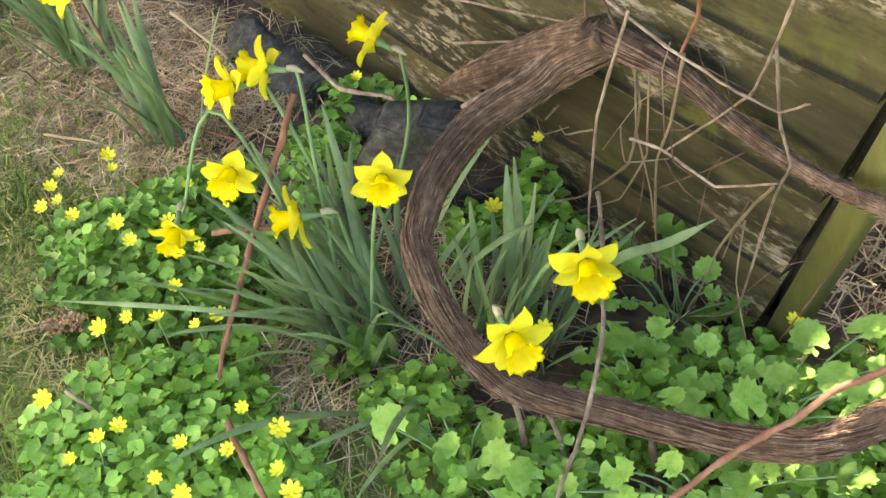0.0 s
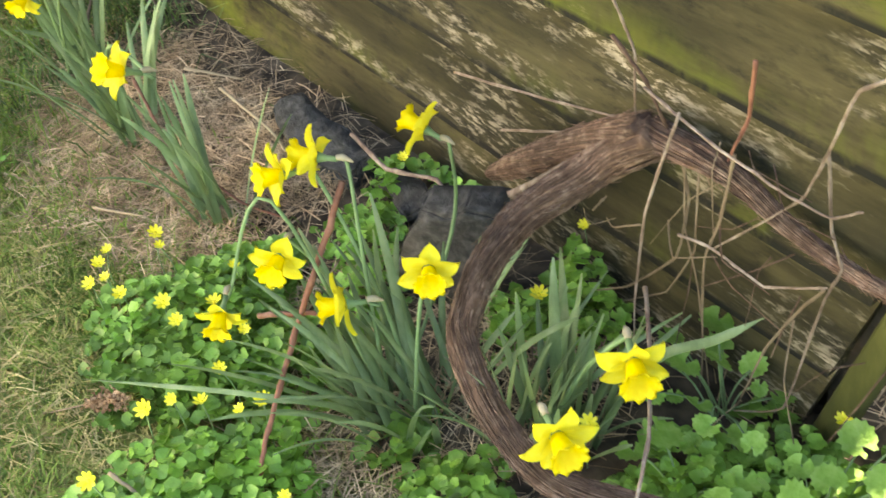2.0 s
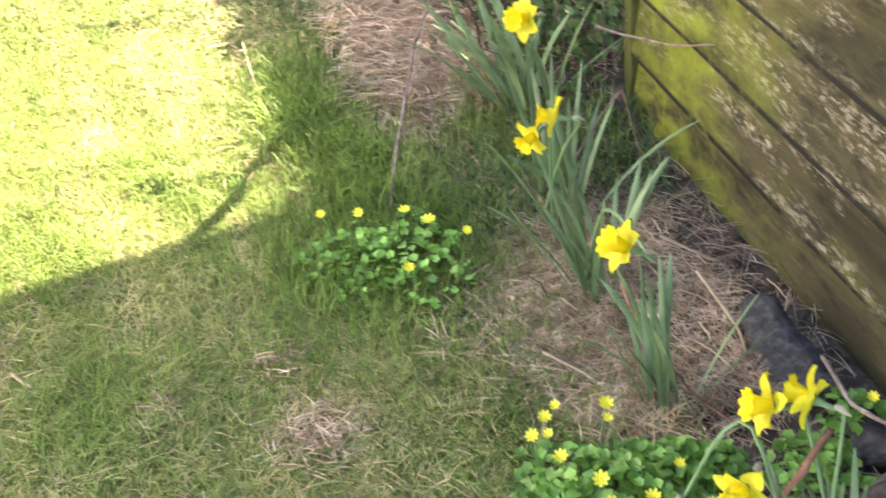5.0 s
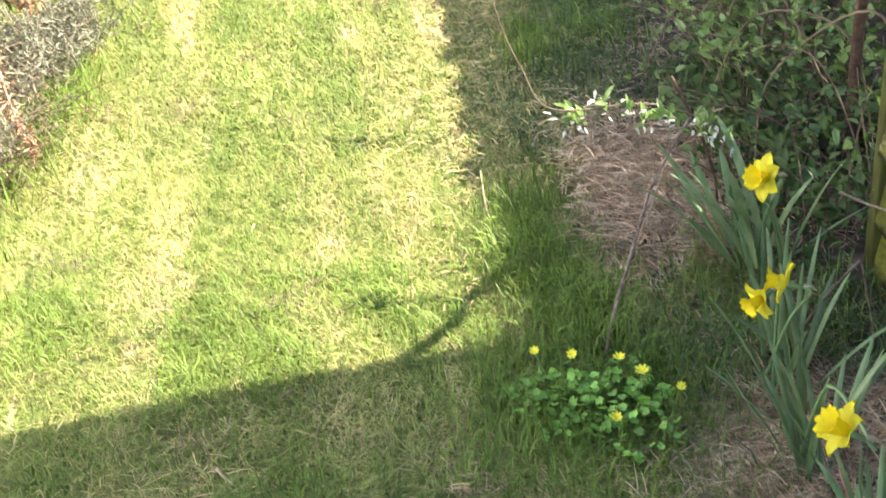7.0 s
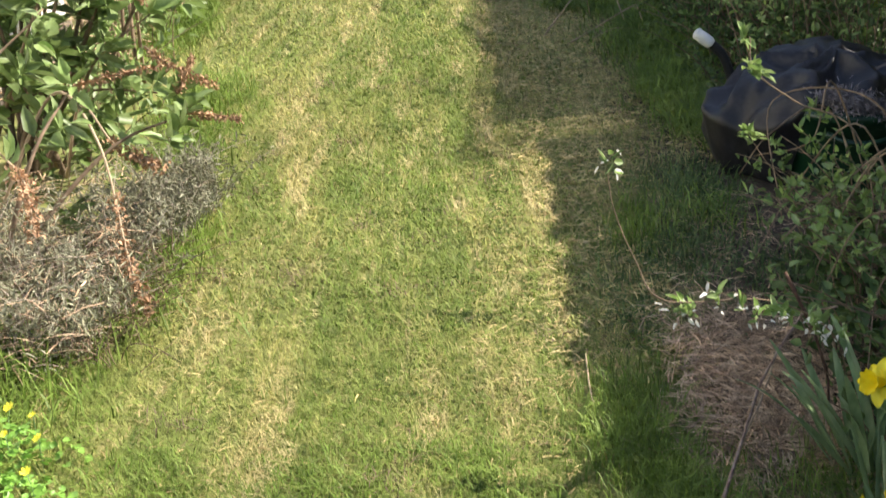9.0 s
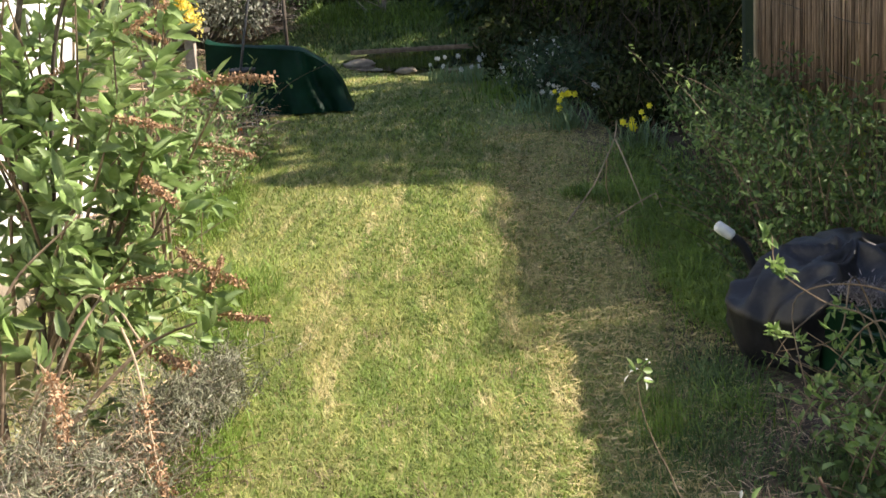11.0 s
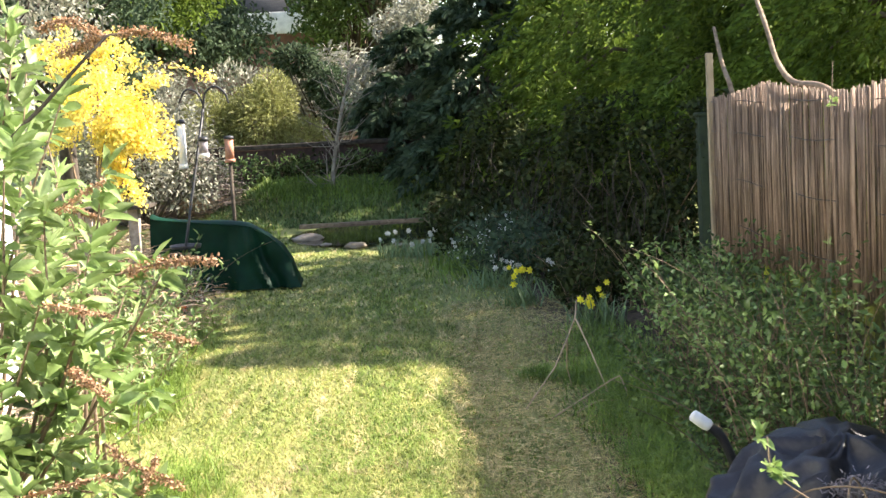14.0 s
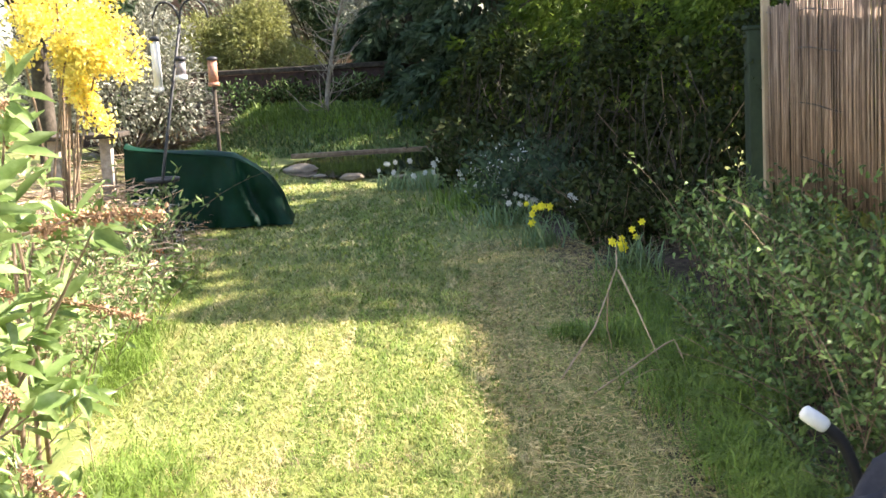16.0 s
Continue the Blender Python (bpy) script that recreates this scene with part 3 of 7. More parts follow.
# ---- hedges and trees ----
def cloud(name, label, category, centres, radii, n, size, width, material, seed, base, stems=10, bark=M_TRUNK, droop=0.2, shell=0.55, parts=("branch_tangle", "foliage"), stem_r=0.012, kind="", clump=0.0):
    """A shrub or crown: limbs from its base, and leaves over the lobes given by centres and radii."""
    rng = np.random.default_rng(seed)
    ob = thing(name, base, label, category, kind=kind)
    c, r = np.array(centres, float), np.array(radii, float)
    if r.ndim == 1:
        r = np.repeat(r[:, None], 3, 1)
    wts = r.prod(1) ** 0.67
    pick = rng.choice(len(c), n, p=wts / wts.sum())
    u = unit(rng.normal(size=(n, 3)))
    rad = shell + (1 - shell) * rng.uniform(0, 1, n) ** 0.6
    if clump:
        g = unit(rng.normal(size=(max(8, n // 40), 3)))
        u = unit(g[rng.integers(0, len(g), n)] + rng.normal(size=(n, 3)) * clump)
    p = c[pick] + u * rad[:, None] * r[pick]
    lump = np.sin(p[:, 0] * 7.1 + p[:, 2] * 5) * np.sin(p[:, 1] * 6.3 + p[:, 2] * 4.1)
    p = p + u * (lump * 0.12)[:, None] * r[pick]
    p = p[p[:, 2] > 0.02]
    u = u[: len(p)] if len(u) == len(p) else unit(p - c.mean(0))
    d = unit(u + rng.normal(size=(len(p), 3)) * 0.6 + np.array([0, 0, -droop]))
    tagged(part(parts[1], leaves(p, d, size, width, rng), material, ob), kind="stuff")
    limbs = []
    for k in range(stems):
        e = c[k % len(c)] + unit(rng.normal(size=3)) * r[k % len(c)] * rng.uniform(0.5, 0.95)
        e[2] = max(e[2], 0.1)
        b = np.array(base) + np.append(rng.normal(size=2) * 0.05 * r.max(), 0)
        m = (b + e) / 2 + rng.normal(size=3) * 0.12 * r.max()
        m[2] = max(m[2], 0.05)
        limbs.append(tube(smooth_path([b, m, e], 4), [stem_r, stem_r * 0.7, stem_r * 0.3], 5))
    if limbs:
        tagged(part(parts[0], join(*limbs), bark, ob), kind="stuff")
    return ob


def along(a, b, n, jitter, seed, z=(0.3, 1.3)):
    rng = np.random.default_rng(seed)
    return [(a[0] + (b[0] - a[0]) * t + rng.normal(0, jitter), a[1] + (b[1] - a[1]) * t, rng.uniform(*z)) for t in np.linspace(0, 1, n)]


ivy_near = cloud("ivy_hedge", "old boundary covered in dark ivy and dead stems", "hedge", along((1.85, 9.5), (1.2, 12.2), 16, 0.06, 1, (0.1, 1.25)), [(0.28, 0.32, 0.34)] * 16, 9000, 0.055, 0.045, M_IVY, 21, (1.6, 10.8, 0), 26, M_STEMDRY, 0.5, 0.75)
ivy_far = cloud("ivy_hedge", "old boundary covered in dark ivy and dead stems", "hedge", along((1.2, 12.2), (0.3, 18.5), 22, 0.1, 2, (0.1, 1.3)), [(0.35, 0.5, 0.4)] * 22, 9000, 0.075, 0.06, M_IVY, 22, (0.8, 15.0, 0), 20, M_STEMDRY, 0.5, 0.75)


def conifer(x, y, h, r, n, seed, material=M_CONIFER, size=0.1, low=0.9, label="dense green conifer with drooping feathery sprays", per=72):
    """A trunk with limbs, and a crown of drooping flat sprays, each of many scale-leaved tips."""
    rng = np.random.default_rng(seed)
    ob = thing("conifer_tree", (x, y, 0), label, "tree", group="conifers behind the boundary")
    part("trunk", tube([(x, y, -0.1), (x + 0.05, y, h * 0.5), (x, y + 0.05, h * 0.95)], [0.12, 0.08, 0.02], 8, 0.2, seed), M_TRUNK, ob)
    m = n // per
    t = rng.uniform(0, 1, m) ** 1.25
    z = low + (h - low) * t
    a = rng.uniform(0, 2 * np.pi, m)
    rad = r * np.clip((1 - t) ** 0.5, 0.06, 1) * (0.85 + 0.2 * np.sin(z * 5.3 + seed) + 0.16 * np.sin(a * 4 + z * 3 + seed))
    root = np.stack([x + np.cos(a) * rad * 0.5, y + np.sin(a) * rad * 0.5, z], 1)
    axis = unit(np.stack([np.cos(a), np.sin(a), rng.uniform(-0.35, 0.25, m)], 1) + rng.normal(size=(m, 3)) * 0.22)
    reach = (rad * rng.uniform(0.35, 0.72, m) + 0.08)[:, None]
    flat = unit(np.cross(axis, unit(np.array([0, 0, 1.0]) + rng.normal(size=(m, 3)) * 0.55)))
    s = rng.uniform(0.05, 1, (m, per, 1)) ** 0.8
    side = rng.choice([-1.0, 1.0], (m, per, 1))
    wide = 0.36 * (1 - s) ** 0.7 * rng.uniform(0.1, 1, (m, per, 1))
    sag = np.array([0, 0, -1.0]) * (s ** 2 * 0.42 + wide * 0.3)
    p = root[:, None] + (axis[:, None] * s + flat[:, None] * side * wide + sag) * reach[:, None] + rng.normal(size=(m, per, 3)) * 0.016
    d = axis[:, None] * 0.8 + flat[:, None] * side * 0.75 + np.array([0, 0, -0.45]) + rng.normal(size=(m, per, 3)) * 0.25
    tagged(part("crown", scales(p.reshape(-1, 3), d.reshape(-1, 3), size, size * 0.38, rng), material, ob), kind="stuff")
    limbs = []
    for k in range(14):
        b = k * 2.4
        zz = low + (h - low) * 0.75 * k / 14
        rr2 = r * (1 - k / 16) * 0.8
        limbs.append(tube([(x, y, zz), (x + math.cos(b) * rr2 * 0.6, y + math.sin(b) * rr2 * 0.6, zz + 0.1), (x + math.cos(b) * rr2, y + math.sin(b) * rr2, zz - 0.15)], [0.03, 0.02, 0.006], 5))
    tagged(part("limb_mass", join(*limbs), M_TRUNK, ob), kind="stuff")


conifer(2.7, 11.6, 4.9, 1.45, 48000, 31, size=0.065)
conifer(2.3, 13.8, 5.7, 1.6, 44000, 32, size=0.075)
conifer(1.7, 16.6, 5.3, 1.5, 30000, 33, size=0.1)
conifer(3.3, 9.4, 4.1, 1.25, 40000, 34, low=1.3, size=0.06)
conifer(3.1, 10.5, 4.8, 1.3, 42000, 37, low=1.1, size=0.065)
# added behind the others to close a sunlit gap in the lawn's tree shadow
conifer(3.3, 12.7, 5.5, 1.4, 26000, 40, low=1.2, size=0.12)
# next two stand hidden, added to cast shade on the pond and bank
conifer(2.6, 19.4, 6.4, 2.1, 20000, 38, size=0.15)
conifer(2.6, 21.8, 6.4, 2.1, 16000, 39, size=0.17)
conifer(0.7, 20.8, 3.4, 1.6, 16000, 35, M_DARKEVER, 0.16)
conifer(-0.6, 23.2, 3.0, 1.3, 14000, 36, M_DARKEVER, 0.17, 0.5, "tall very dark evergreen tree")


def hanging_stems(a, b, n, top, seed):
    """Dead stems and bare ivy runners that hang down the face of the old boundary."""
    rng = np.random.default_rng(seed)
    out = []
    for _ in range(n):
        t = rng.uniform(0, 1)
        p = np.array([a[0] + (b[0] - a[0]) * t - 0.3 + rng.normal(0, 0.05), a[1] + (b[1] - a[1]) * t - 0.12, rng.uniform(0.5, top)])
        ln = rng.uniform(0.3, 0.9)
        q = p + np.array([rng.normal(0, 0.12), rng.normal(0, 0.12), -ln])
        q[2] = max(q[2], 0.0)
        mid = (p + q) / 2 + rng.normal(0, 0.05, 3)
        out.append(tube(smooth_path([p, mid, q], 3), [0.004, 0.003, 0.0015], 4))
    return join(*out)


tagged(part("runner_tangle", hanging_stems((1.85, 9.5), (1.2, 12.2), 50, 1.2, 23), M_TRUNK, ivy_near, "bare brown runners"), kind="stuff")
tagged(part("runner_tangle", hanging_stems((1.2, 12.2), (0.4, 17.0), 40, 1.2, 24), M_TRUNK, ivy_far, "bare brown runners"), kind="stuff")



def wild(name, label, category, region, n, h, lean, leaf, width, material, seed, per=12, spread=0.25, stem=M_STEMDRY, r=0.0028, start=0.2, leafr=0.02, group=""):
    """A loose thicket: many thin shoots that rise from a stretch of ground, with leaves along them."""
    rng = np.random.default_rng(seed)
    x0, x1, y0, y1 = region
    ob = thing(name, ((x0 + x1) / 2, (y0 + y1) / 2, 0), label, category, group)
    ps, ds, stems = [], [], []
    for k in range(n):
        b = np.array([rng.uniform(x0, x1), rng.uniform(y0, y1), -0.02])
        hh = rng.uniform(*h)
        tip = b + np.array([lean[0] * hh + rng.normal(0, spread) * hh, lean[1] * hh + rng.normal(0, spread) * hh, hh * rng.uniform(0.75, 1)])
        mid = (b + tip) / 2 + np.array([-(tip - b)[0] * 0.25, -(tip - b)[1] * 0.25, hh * 0.22]) + rng.normal(0, 0.03, 3)
        t = np.linspace(0, 1, 9)[:, None]
        path = (1 - t) ** 2 * b + 2 * t * (1 - t) * mid + t * t * tip
        path[:, 2] = np.maximum(path[:, 2], -0.02)
        stems.append(tube([Vector(p) for p in path], [r, r * 0.8, r * 0.35], 4))
        s = rng.uniform(start, 1, per)[:, None]
        q = (1 - s) ** 2 * b + 2 * s * (1 - s) * mid + s * s * tip + rng.normal(0, leafr, (per, 3))
        ps.append(q)
        ds.append(unit(rng.normal(size=(per, 3))) + np.array([0, 0, 0.35]))
    p, d = np.concatenate(ps), np.concatenate(ds)
    k = p[:, 2] > 0.01
    tagged(part("foliage", leaves(p[k], d[k], leaf, width, rng), material, ob), kind="stuff")
    tagged(part("stem_tangle", join(*stems), stem, ob), kind="stuff")
    return ob

# ---- grape vine ----
vine = thing("grape_vine", (0.92, 0.23, 0), "thick gnarled grape vine with shaggy peeling bark, looping against the fence", "vine")
TRUNK = [(0.868, 0.785, 0.372), (0.84, 0.85, 0.315), (0.783, 0.874, 0.288), (0.729, 0.881, 0.275), (0.672, 0.867, 0.26), (0.631, 0.852, 0.235), (0.598, 0.83, 0.21), (0.581, 0.787, 0.18),
         (0.575, 0.74, 0.155), (0.576, 0.687, 0.13), (0.591, 0.65, 0.115), (0.635, 0.59, 0.1), (0.674, 0.518, 0.1), (0.704, 0.451, 0.11), (0.735, 0.39, 0.13), (0.764, 0.359, 0.15), (0.795, 0.34, 0.165), (0.835, 0.31, 0.17), (0.89, 0.26, 0.12), (0.93, 0.22, -0.06)]
tp = smooth_path(TRUNK, 9)
part("trunk", tube(tp, [0.022, 0.021, 0.018, 0.016, 0.0155, 0.015, 0.015, 0.0155, 0.016, 0.018, 0.022], 22, 0.32, 4), M_BARK, vine)
ARM = [(0.868, 0.8, 0.37), (0.87, 0.687, 0.373), (0.872, 0.608, 0.347), (0.872, 0.533, 0.336), (0.87, 0.478, 0.339), (0.868, 0.421, 0.348), (0.87, 0.33, 0.36)]
part("arm", tube(smooth_path(ARM, 9), [0.018, 0.011, 0.008, 0.0075, 0.0075, 0.007], 18, 0.34, 9), M_BARK, vine)
part("arm", tube(smooth_path([(0.866, 0.8, 0.372), (0.865, 0.883, 0.318), (0.862, 0.973, 0.25), (0.86, 1.049, 0.19), (0.86, 1.113, 0.14)], 9), [0.022, 0.02, 0.019, 0.015, 0.008], 18, 0.34, 15), M_BARK, vine)
part("arm", tube(smooth_path([(0.85, 0.86, 0.32), (0.83, 0.881, 0.308), (0.83, 0.964, 0.228), (0.83, 1.036, 0.162)], 7), [0.006, 0.007, 0.0055], 10, 0.15, 2), M_TWIG, vine)
rv = np.random.default_rng(3)
# loose strips of bark along the trunk and arms
strips = []
SHAGGY = ((tp, [0.022, 0.021, 0.018, 0.016, 0.0155, 0.015, 0.015, 0.0155, 0.016, 0.018, 0.022], 1250), (smooth_path(ARM, 9), [0.018, 0.011, 0.008, 0.0075, 0.0075, 0.007], 520),
          (smooth_path([(0.866, 0.8, 0.372), (0.865, 0.883, 0.318), (0.862, 0.973, 0.25), (0.86, 1.049, 0.19), (0.86, 1.113, 0.14)], 9), [0.022, 0.02, 0.019, 0.015, 0.008], 620))
for path, radii, n in SHAGGY:
    for k in range(n):
        i = int(rv.integers(-8, len(path) - 8))
        ln = int(rv.integers(6, 26))
        a = rv.uniform(0, 2 * math.pi)
        pts = []
        for j in range(ln):
            if not 0 <= i + j < len(path) - 1:
                continue
            p, q = path[i + j], path[i + j + 1]
            d = (q - p).normalized()
            s = d.cross(Vector((0.3, 0.2, 1))).normalized()
            o = d.cross(s)
            r0 = float(np.interp((i + j) / len(path), np.linspace(0, 1, len(radii)), radii))
            rr3 = r0 * (1.0 + 0.16 * rv.uniform(0, 1)) + (0.008 * rv.uniform(0, 1) ** 2 if j in (0, ln - 1) else 0)
            pts.append(p + rr3 * (math.cos(a + 0.03 * j) * s + math.sin(a + 0.03 * j) * o))
        if len(pts) > 2:
            w = rv.uniform(0.4, 1.0)
            strips.append(tube(pts[::2] if len(pts) > 5 else pts, [0.0003 * w, 0.0011 * w, 0.0013 * w, 0.001 * w, 0.0003 * w], 3))
tagged(part("bark_fibre", join(*strips), M_STRIP, vine), kind="stuff")


def knotty(pts, r, seed):
    """A thin cane with swollen nodes."""
    rough = [Vector(p) for p in pts]
    path = [rough[i].lerp(rough[i + 1], j / 7) for i in range(len(rough) - 1) for j in range(7)] + [rough[-1]]
    curve = smooth_path(pts, 7)
    path = [p.lerp(c, 0.3) for p, c in zip(path, curve)]
    rk = np.random.default_rng(seed)
    if len(path) > 8:
        bend = [Vector(rk.normal(0, min(r, 0.0026) * 0.32, 3)) for _ in range(len(path) // 4 + 2)]
        path = [p + bend[i // 4].lerp(bend[i // 4 + 1], (i % 4) / 4) for i, p in enumerate(path)]
    rad = [r * (1.0 - 0.4 * i / len(path)) * (1.22 if (i + seed) % 5 == 0 else 0.96) for i in range(len(path))]
    path = [p + Vector(rk.normal(0, r * 0.12, 3)) for p in path]
    return tube(path, rad, 7)


CANES = [
    [(0.87, 0.865, 0.533), (0.87, 0.835, 0.483), (0.87, 0.823, 0.463), (0.87, 0.826, 0.41), (0.87, 0.827, 0.362)],
    [(0.88, 1.195, 0.261), (0.878, 1.005, 0.312), (0.87, 0.84, 0.365)],
    [(0.87, 1.087, 0.224), (0.868, 0.955, 0.289), (0.865, 0.829, 0.37)],
    [(0.85, 0.793, 0.443), (0.85, 0.689, 0.422), (0.85, 0.613, 0.41), (0.85, 0.538, 0.412), (0.85, 0.504, 0.439)],
    [(0.85, 0.457, 0.623), (0.85, 0.522, 0.569), (0.85, 0.546, 0.489), (0.85, 0.577, 0.411), (0.85, 0.687, 0.277)],
    [(0.84, 0.731, 0.278), (0.84, 0.679, 0.289), (0.84, 0.605, 0.281), (0.845, 0.529, 0.33)],
    [(0.82, 0.708, 0.469), (0.825, 0.767, 0.296), (0.83, 0.793, 0.156), (0.83, 0.801, 0.03)],
    [(0.86, 0.554, 0.479), (0.86, 0.542, 0.388), (0.86, 0.526, 0.346), (0.86, 0.543, 0.295), (0.86, 0.585, 0.088), (0.86, 0.658, 0.022)],
    [(0.865, 0.76, 0.385), (0.86, 0.719, 0.383), (0.86, 0.703, 0.352)],
    [(0.86, 0.669, 0.414), (0.85, 0.678, 0.325), (0.85, 0.7, 0.254), (0.85, 0.702, 0.05)],
    [(0.865, 0.757, 0.387), (0.86, 0.734, 0.312), (0.86, 0.755, 0.214), (0.86, 0.839, 0.11), (0.86, 0.907, 0.056)],
    [(0.855, 0.54, 0.31), (0.85, 0.563, 0.273), (0.85, 0.608, 0.174), (0.85, 0.645, 0.05)],
    [(0.852, 0.456, 0.62), (0.85, 0.44, 0.66), (0.85, 0.45, 0.72)],
    [(0.85, 0.47, 0.62), (0.85, 0.49, 0.575)],
    [(0.86, 0.72, 0.36), (0.855, 0.72, 0.25), (0.85, 0.76, 0.16), (0.85, 0.84, 0.09)],
    [(0.86, 0.74, 0.37), (0.855, 0.735, 0.28), (0.85, 0.71, 0.2), (0.85, 0.69, 0.04)],
    [(0.82, 0.77, 0.28), (0.825, 0.81, 0.25), (0.83, 0.83, 0.235), (0.84, 0.85, 0.23)],
]
for k, c in enumerate(CANES):
    part("cane", knotty(c, 0.002 if k < 12 else 0.0014, k), M_TWIG if k < 8 else M_STEMDRY, vine, "dry pale brown cane" if k < 8 else "dry dark brown cane")
rc = random.Random(17)
for k in range(18):
    y0, z0 = rc.uniform(0.44, 0.9), rc.uniform(0.18, 0.42)
    run, dz = rc.uniform(-0.12, 0.1), rc.uniform(-0.2, 0.03)
    pts = [(0.868, y0, z0), (0.862 - rc.uniform(0, 0.03), y0 + run * 0.4, z0 + dz * 0.35 + rc.uniform(-0.02, 0.02)), (0.862 - rc.uniform(0, 0.04), y0 + run, max(0.02, z0 + dz))]
    part("twig", knotty(pts, rc.uniform(0.0007, 0.0013), 70 + k), M_BARK if k % 3 else M_STEMDRY, vine)
part("cane", knotty([(0.885, 0.668, 0.516), (0.885, 0.674, 0.445), (0.872, 0.69, 0.38)], 0.0028, 31), M_REDTWIG, vine, "reddish cut shoot")
part("cane", knotty([(0.86, 0.85, 0.48), (0.862, 0.8, 0.44), (0.866, 0.77, 0.385)], 0.0028, 33), M_BARK, vine)
part("cane", knotty([(0.799, 0.741, 0.215), (0.737, 0.672, 0.2), (0.654, 0.591, 0.2), (0.585, 0.546, 0.17), (0.506, 0.506, 0.15), (0.46, 0.47, 0.06), (0.44, 0.455, 0.0)], 0.0028, 35), M_TWIG, vine)
part("cane", knotty([(0.8, 0.31, 0.315), (0.743, 0.32, 0.3), (0.703, 0.34, 0.29), (0.649, 0.352, 0.28), (0.6, 0.367, 0.27), (0.531, 0.376, 0.26), (0.49, 0.377, 0.255), (0.4, 0.38, 0.2)], 0.0038, 36), M_REDTWIG, vine, "smooth reddish shoot")
part("cane", knotty([(0.66, 0.535, 0.12), (0.665, 0.53, 0.07), (0.66, 0.52, 0.0)], 0.0055, 37), M_BARK, vine)
part("cane", knotty([(0.58, 0.66, 0.12), (0.575, 0.64, 0.05), (0.57, 0.64, 0.0)], 0.004, 38), M_TWIG, vine)
part("cane", knotty([(0.6, 0.63, 0.105), (0.602, 0.61, 0.06), (0.6, 0.6, 0.0)], 0.004, 39), M_TWIG, vine)


# ---- dark stones along the fence ----
def slab(name, corners, thick, seed, label, category="stone"):
    """A broken slab: a rough closed block over four or more corners on its upper face."""
    rng = np.random.default_rng(seed)
    top = [Vector(c) for c in corners]
    nrm = (top[1] - top[0]).cross(top[2] - top[0]).normalized()
    if nrm.z < 0:
        nrm = -nrm
    bm = bmesh.new()
    ring = []
    for i, p in enumerate(top):
        q = top[(i + 1) % len(top)]
        for t in (0, 0.33, 0.67):
            ring.append(p.lerp(q, t) + Vector(rng.normal(0, 0.004, 3)))
    up = [bm.verts.new(p) for p in ring]
    dn = [bm.verts.new(p - nrm * thick + Vector(rng.normal(0, 0.004, 3))) for p in ring]
    bm.faces.new(up)
    bm.faces.new(list(reversed(dn)))
    for i in range(len(ring)):
        j = (i + 1) % len(ring)
        bm.faces.new((up[j], up[i], dn[i], dn[j]))
    bmesh.ops.recalc_face_normals(bm, faces=bm.faces)
    bmesh.ops.bevel(bm, geom=list(bm.edges), offset=0.004, segments=2, affect="EDGES")
    bmesh.ops.triangulate(bm, faces=bm.faces)
    bmesh.ops.subdivide_edges(bm, edges=list(bm.edges), cuts=2, use_grid_fill=True)
    for v in bm.verts:
        v.co += Vector(noise.noise_vector(v.co * 40 + Vector((seed, 0, 0)))) * 0.0035
    bm.verts.index_update()
    geo = [tuple(v.co) for v in bm.verts], [tuple(v.index for v in f.verts) for f in bm.faces]
    bm.free()
    return tagged(part(name, geo, M_SLATE), label, category, "stones along the fence")


slab("slate_block", [(0.84, 1.035, 0.175), (0.775, 1.125, 0.165), (0.735, 1.19, 0.0), (0.8, 1.07, 0.0)], 0.06, 2, "broken dark grey slate block leaning against the fence")
slab("slate_block", [(0.79, 1.62, 0.05), (0.835, 1.6, 0.06), (0.84, 1.46, 0.06), (0.83, 1.38, 0.05), (0.78, 1.39, 0.025), (0.755, 1.5, 0.025)], 0.06, 5, "long flat dark slate slab lying in dry grass")
slab("slate_block", [(0.8, 1.33, 0.05), (0.84, 1.31, 0.06), (0.83, 1.22, 0.05), (0.78, 1.24, 0.03)], 0.06, 8, "small dark slate piece half buried in soil")


# ---- daffodils ----
def petal_mesh():
    v, f = [], []
    for i in range(7):
        t = i / 6
        r = 0.007 + 0.035 * t
        w = 0.0145 * math.sin(math.pi * min(1, 0.22 + 0.78 * t)) ** 0.7 * (1 if i < 6 else 0.1)
        z = -0.002 + 0.006 * math.sin(t * 2.4) - 0.004 * t
        for s in (-1, -0.5, 0, 0.5, 1):
            v.append((s * w, r, z + 0.0035 * abs(s) ** 1.5 - (0.0015 if s == 0 else 0)))
    for i in range(6):
        for k in range(4):
            a = i * 5 + k
            f.append((a, a + 1, a + 6, a + 5))
    return mesh("petal", (v, f), M_PETAL)


def trumpet_mesh():
    v, f, n = [], [], 30
    prof = [(0.0, 0.0035), (0.0, 0.008), (0.008, 0.0095), (0.018, 0.0115), (0.026, 0.014), (0.031, 0.0185), (0.0325, 0.0215), (0.0305, 0.0185), (0.024, 0.012), (0.01, 0.0075), (0.003, 0.002)]
    for i, (z, r) in enumerate(prof):
        fr = 0.1 if 4 < i < 8 else 0.02
        for k in range(n):
            a = 2 * math.pi * k / n
            q = r * (1 + fr * math.sin(a * 9 + i))
            v.append((q * math.cos(a), q * math.sin(a), z + (0.0022 * math.sin(a * 9 + 1) if 4 < i < 8 else 0)))
    for i in range(len(prof) - 1):
        for k in range(n):
            f.append((i * n + k, i * n + (k + 1) % n, (i + 1) * n + (k + 1) % n, (i + 1) * n + k))
    return mesh("trumpet", (v, f), M_TRUMPET)


PETAL, TRUMPET = petal_mesh(), trumpet_mesh()


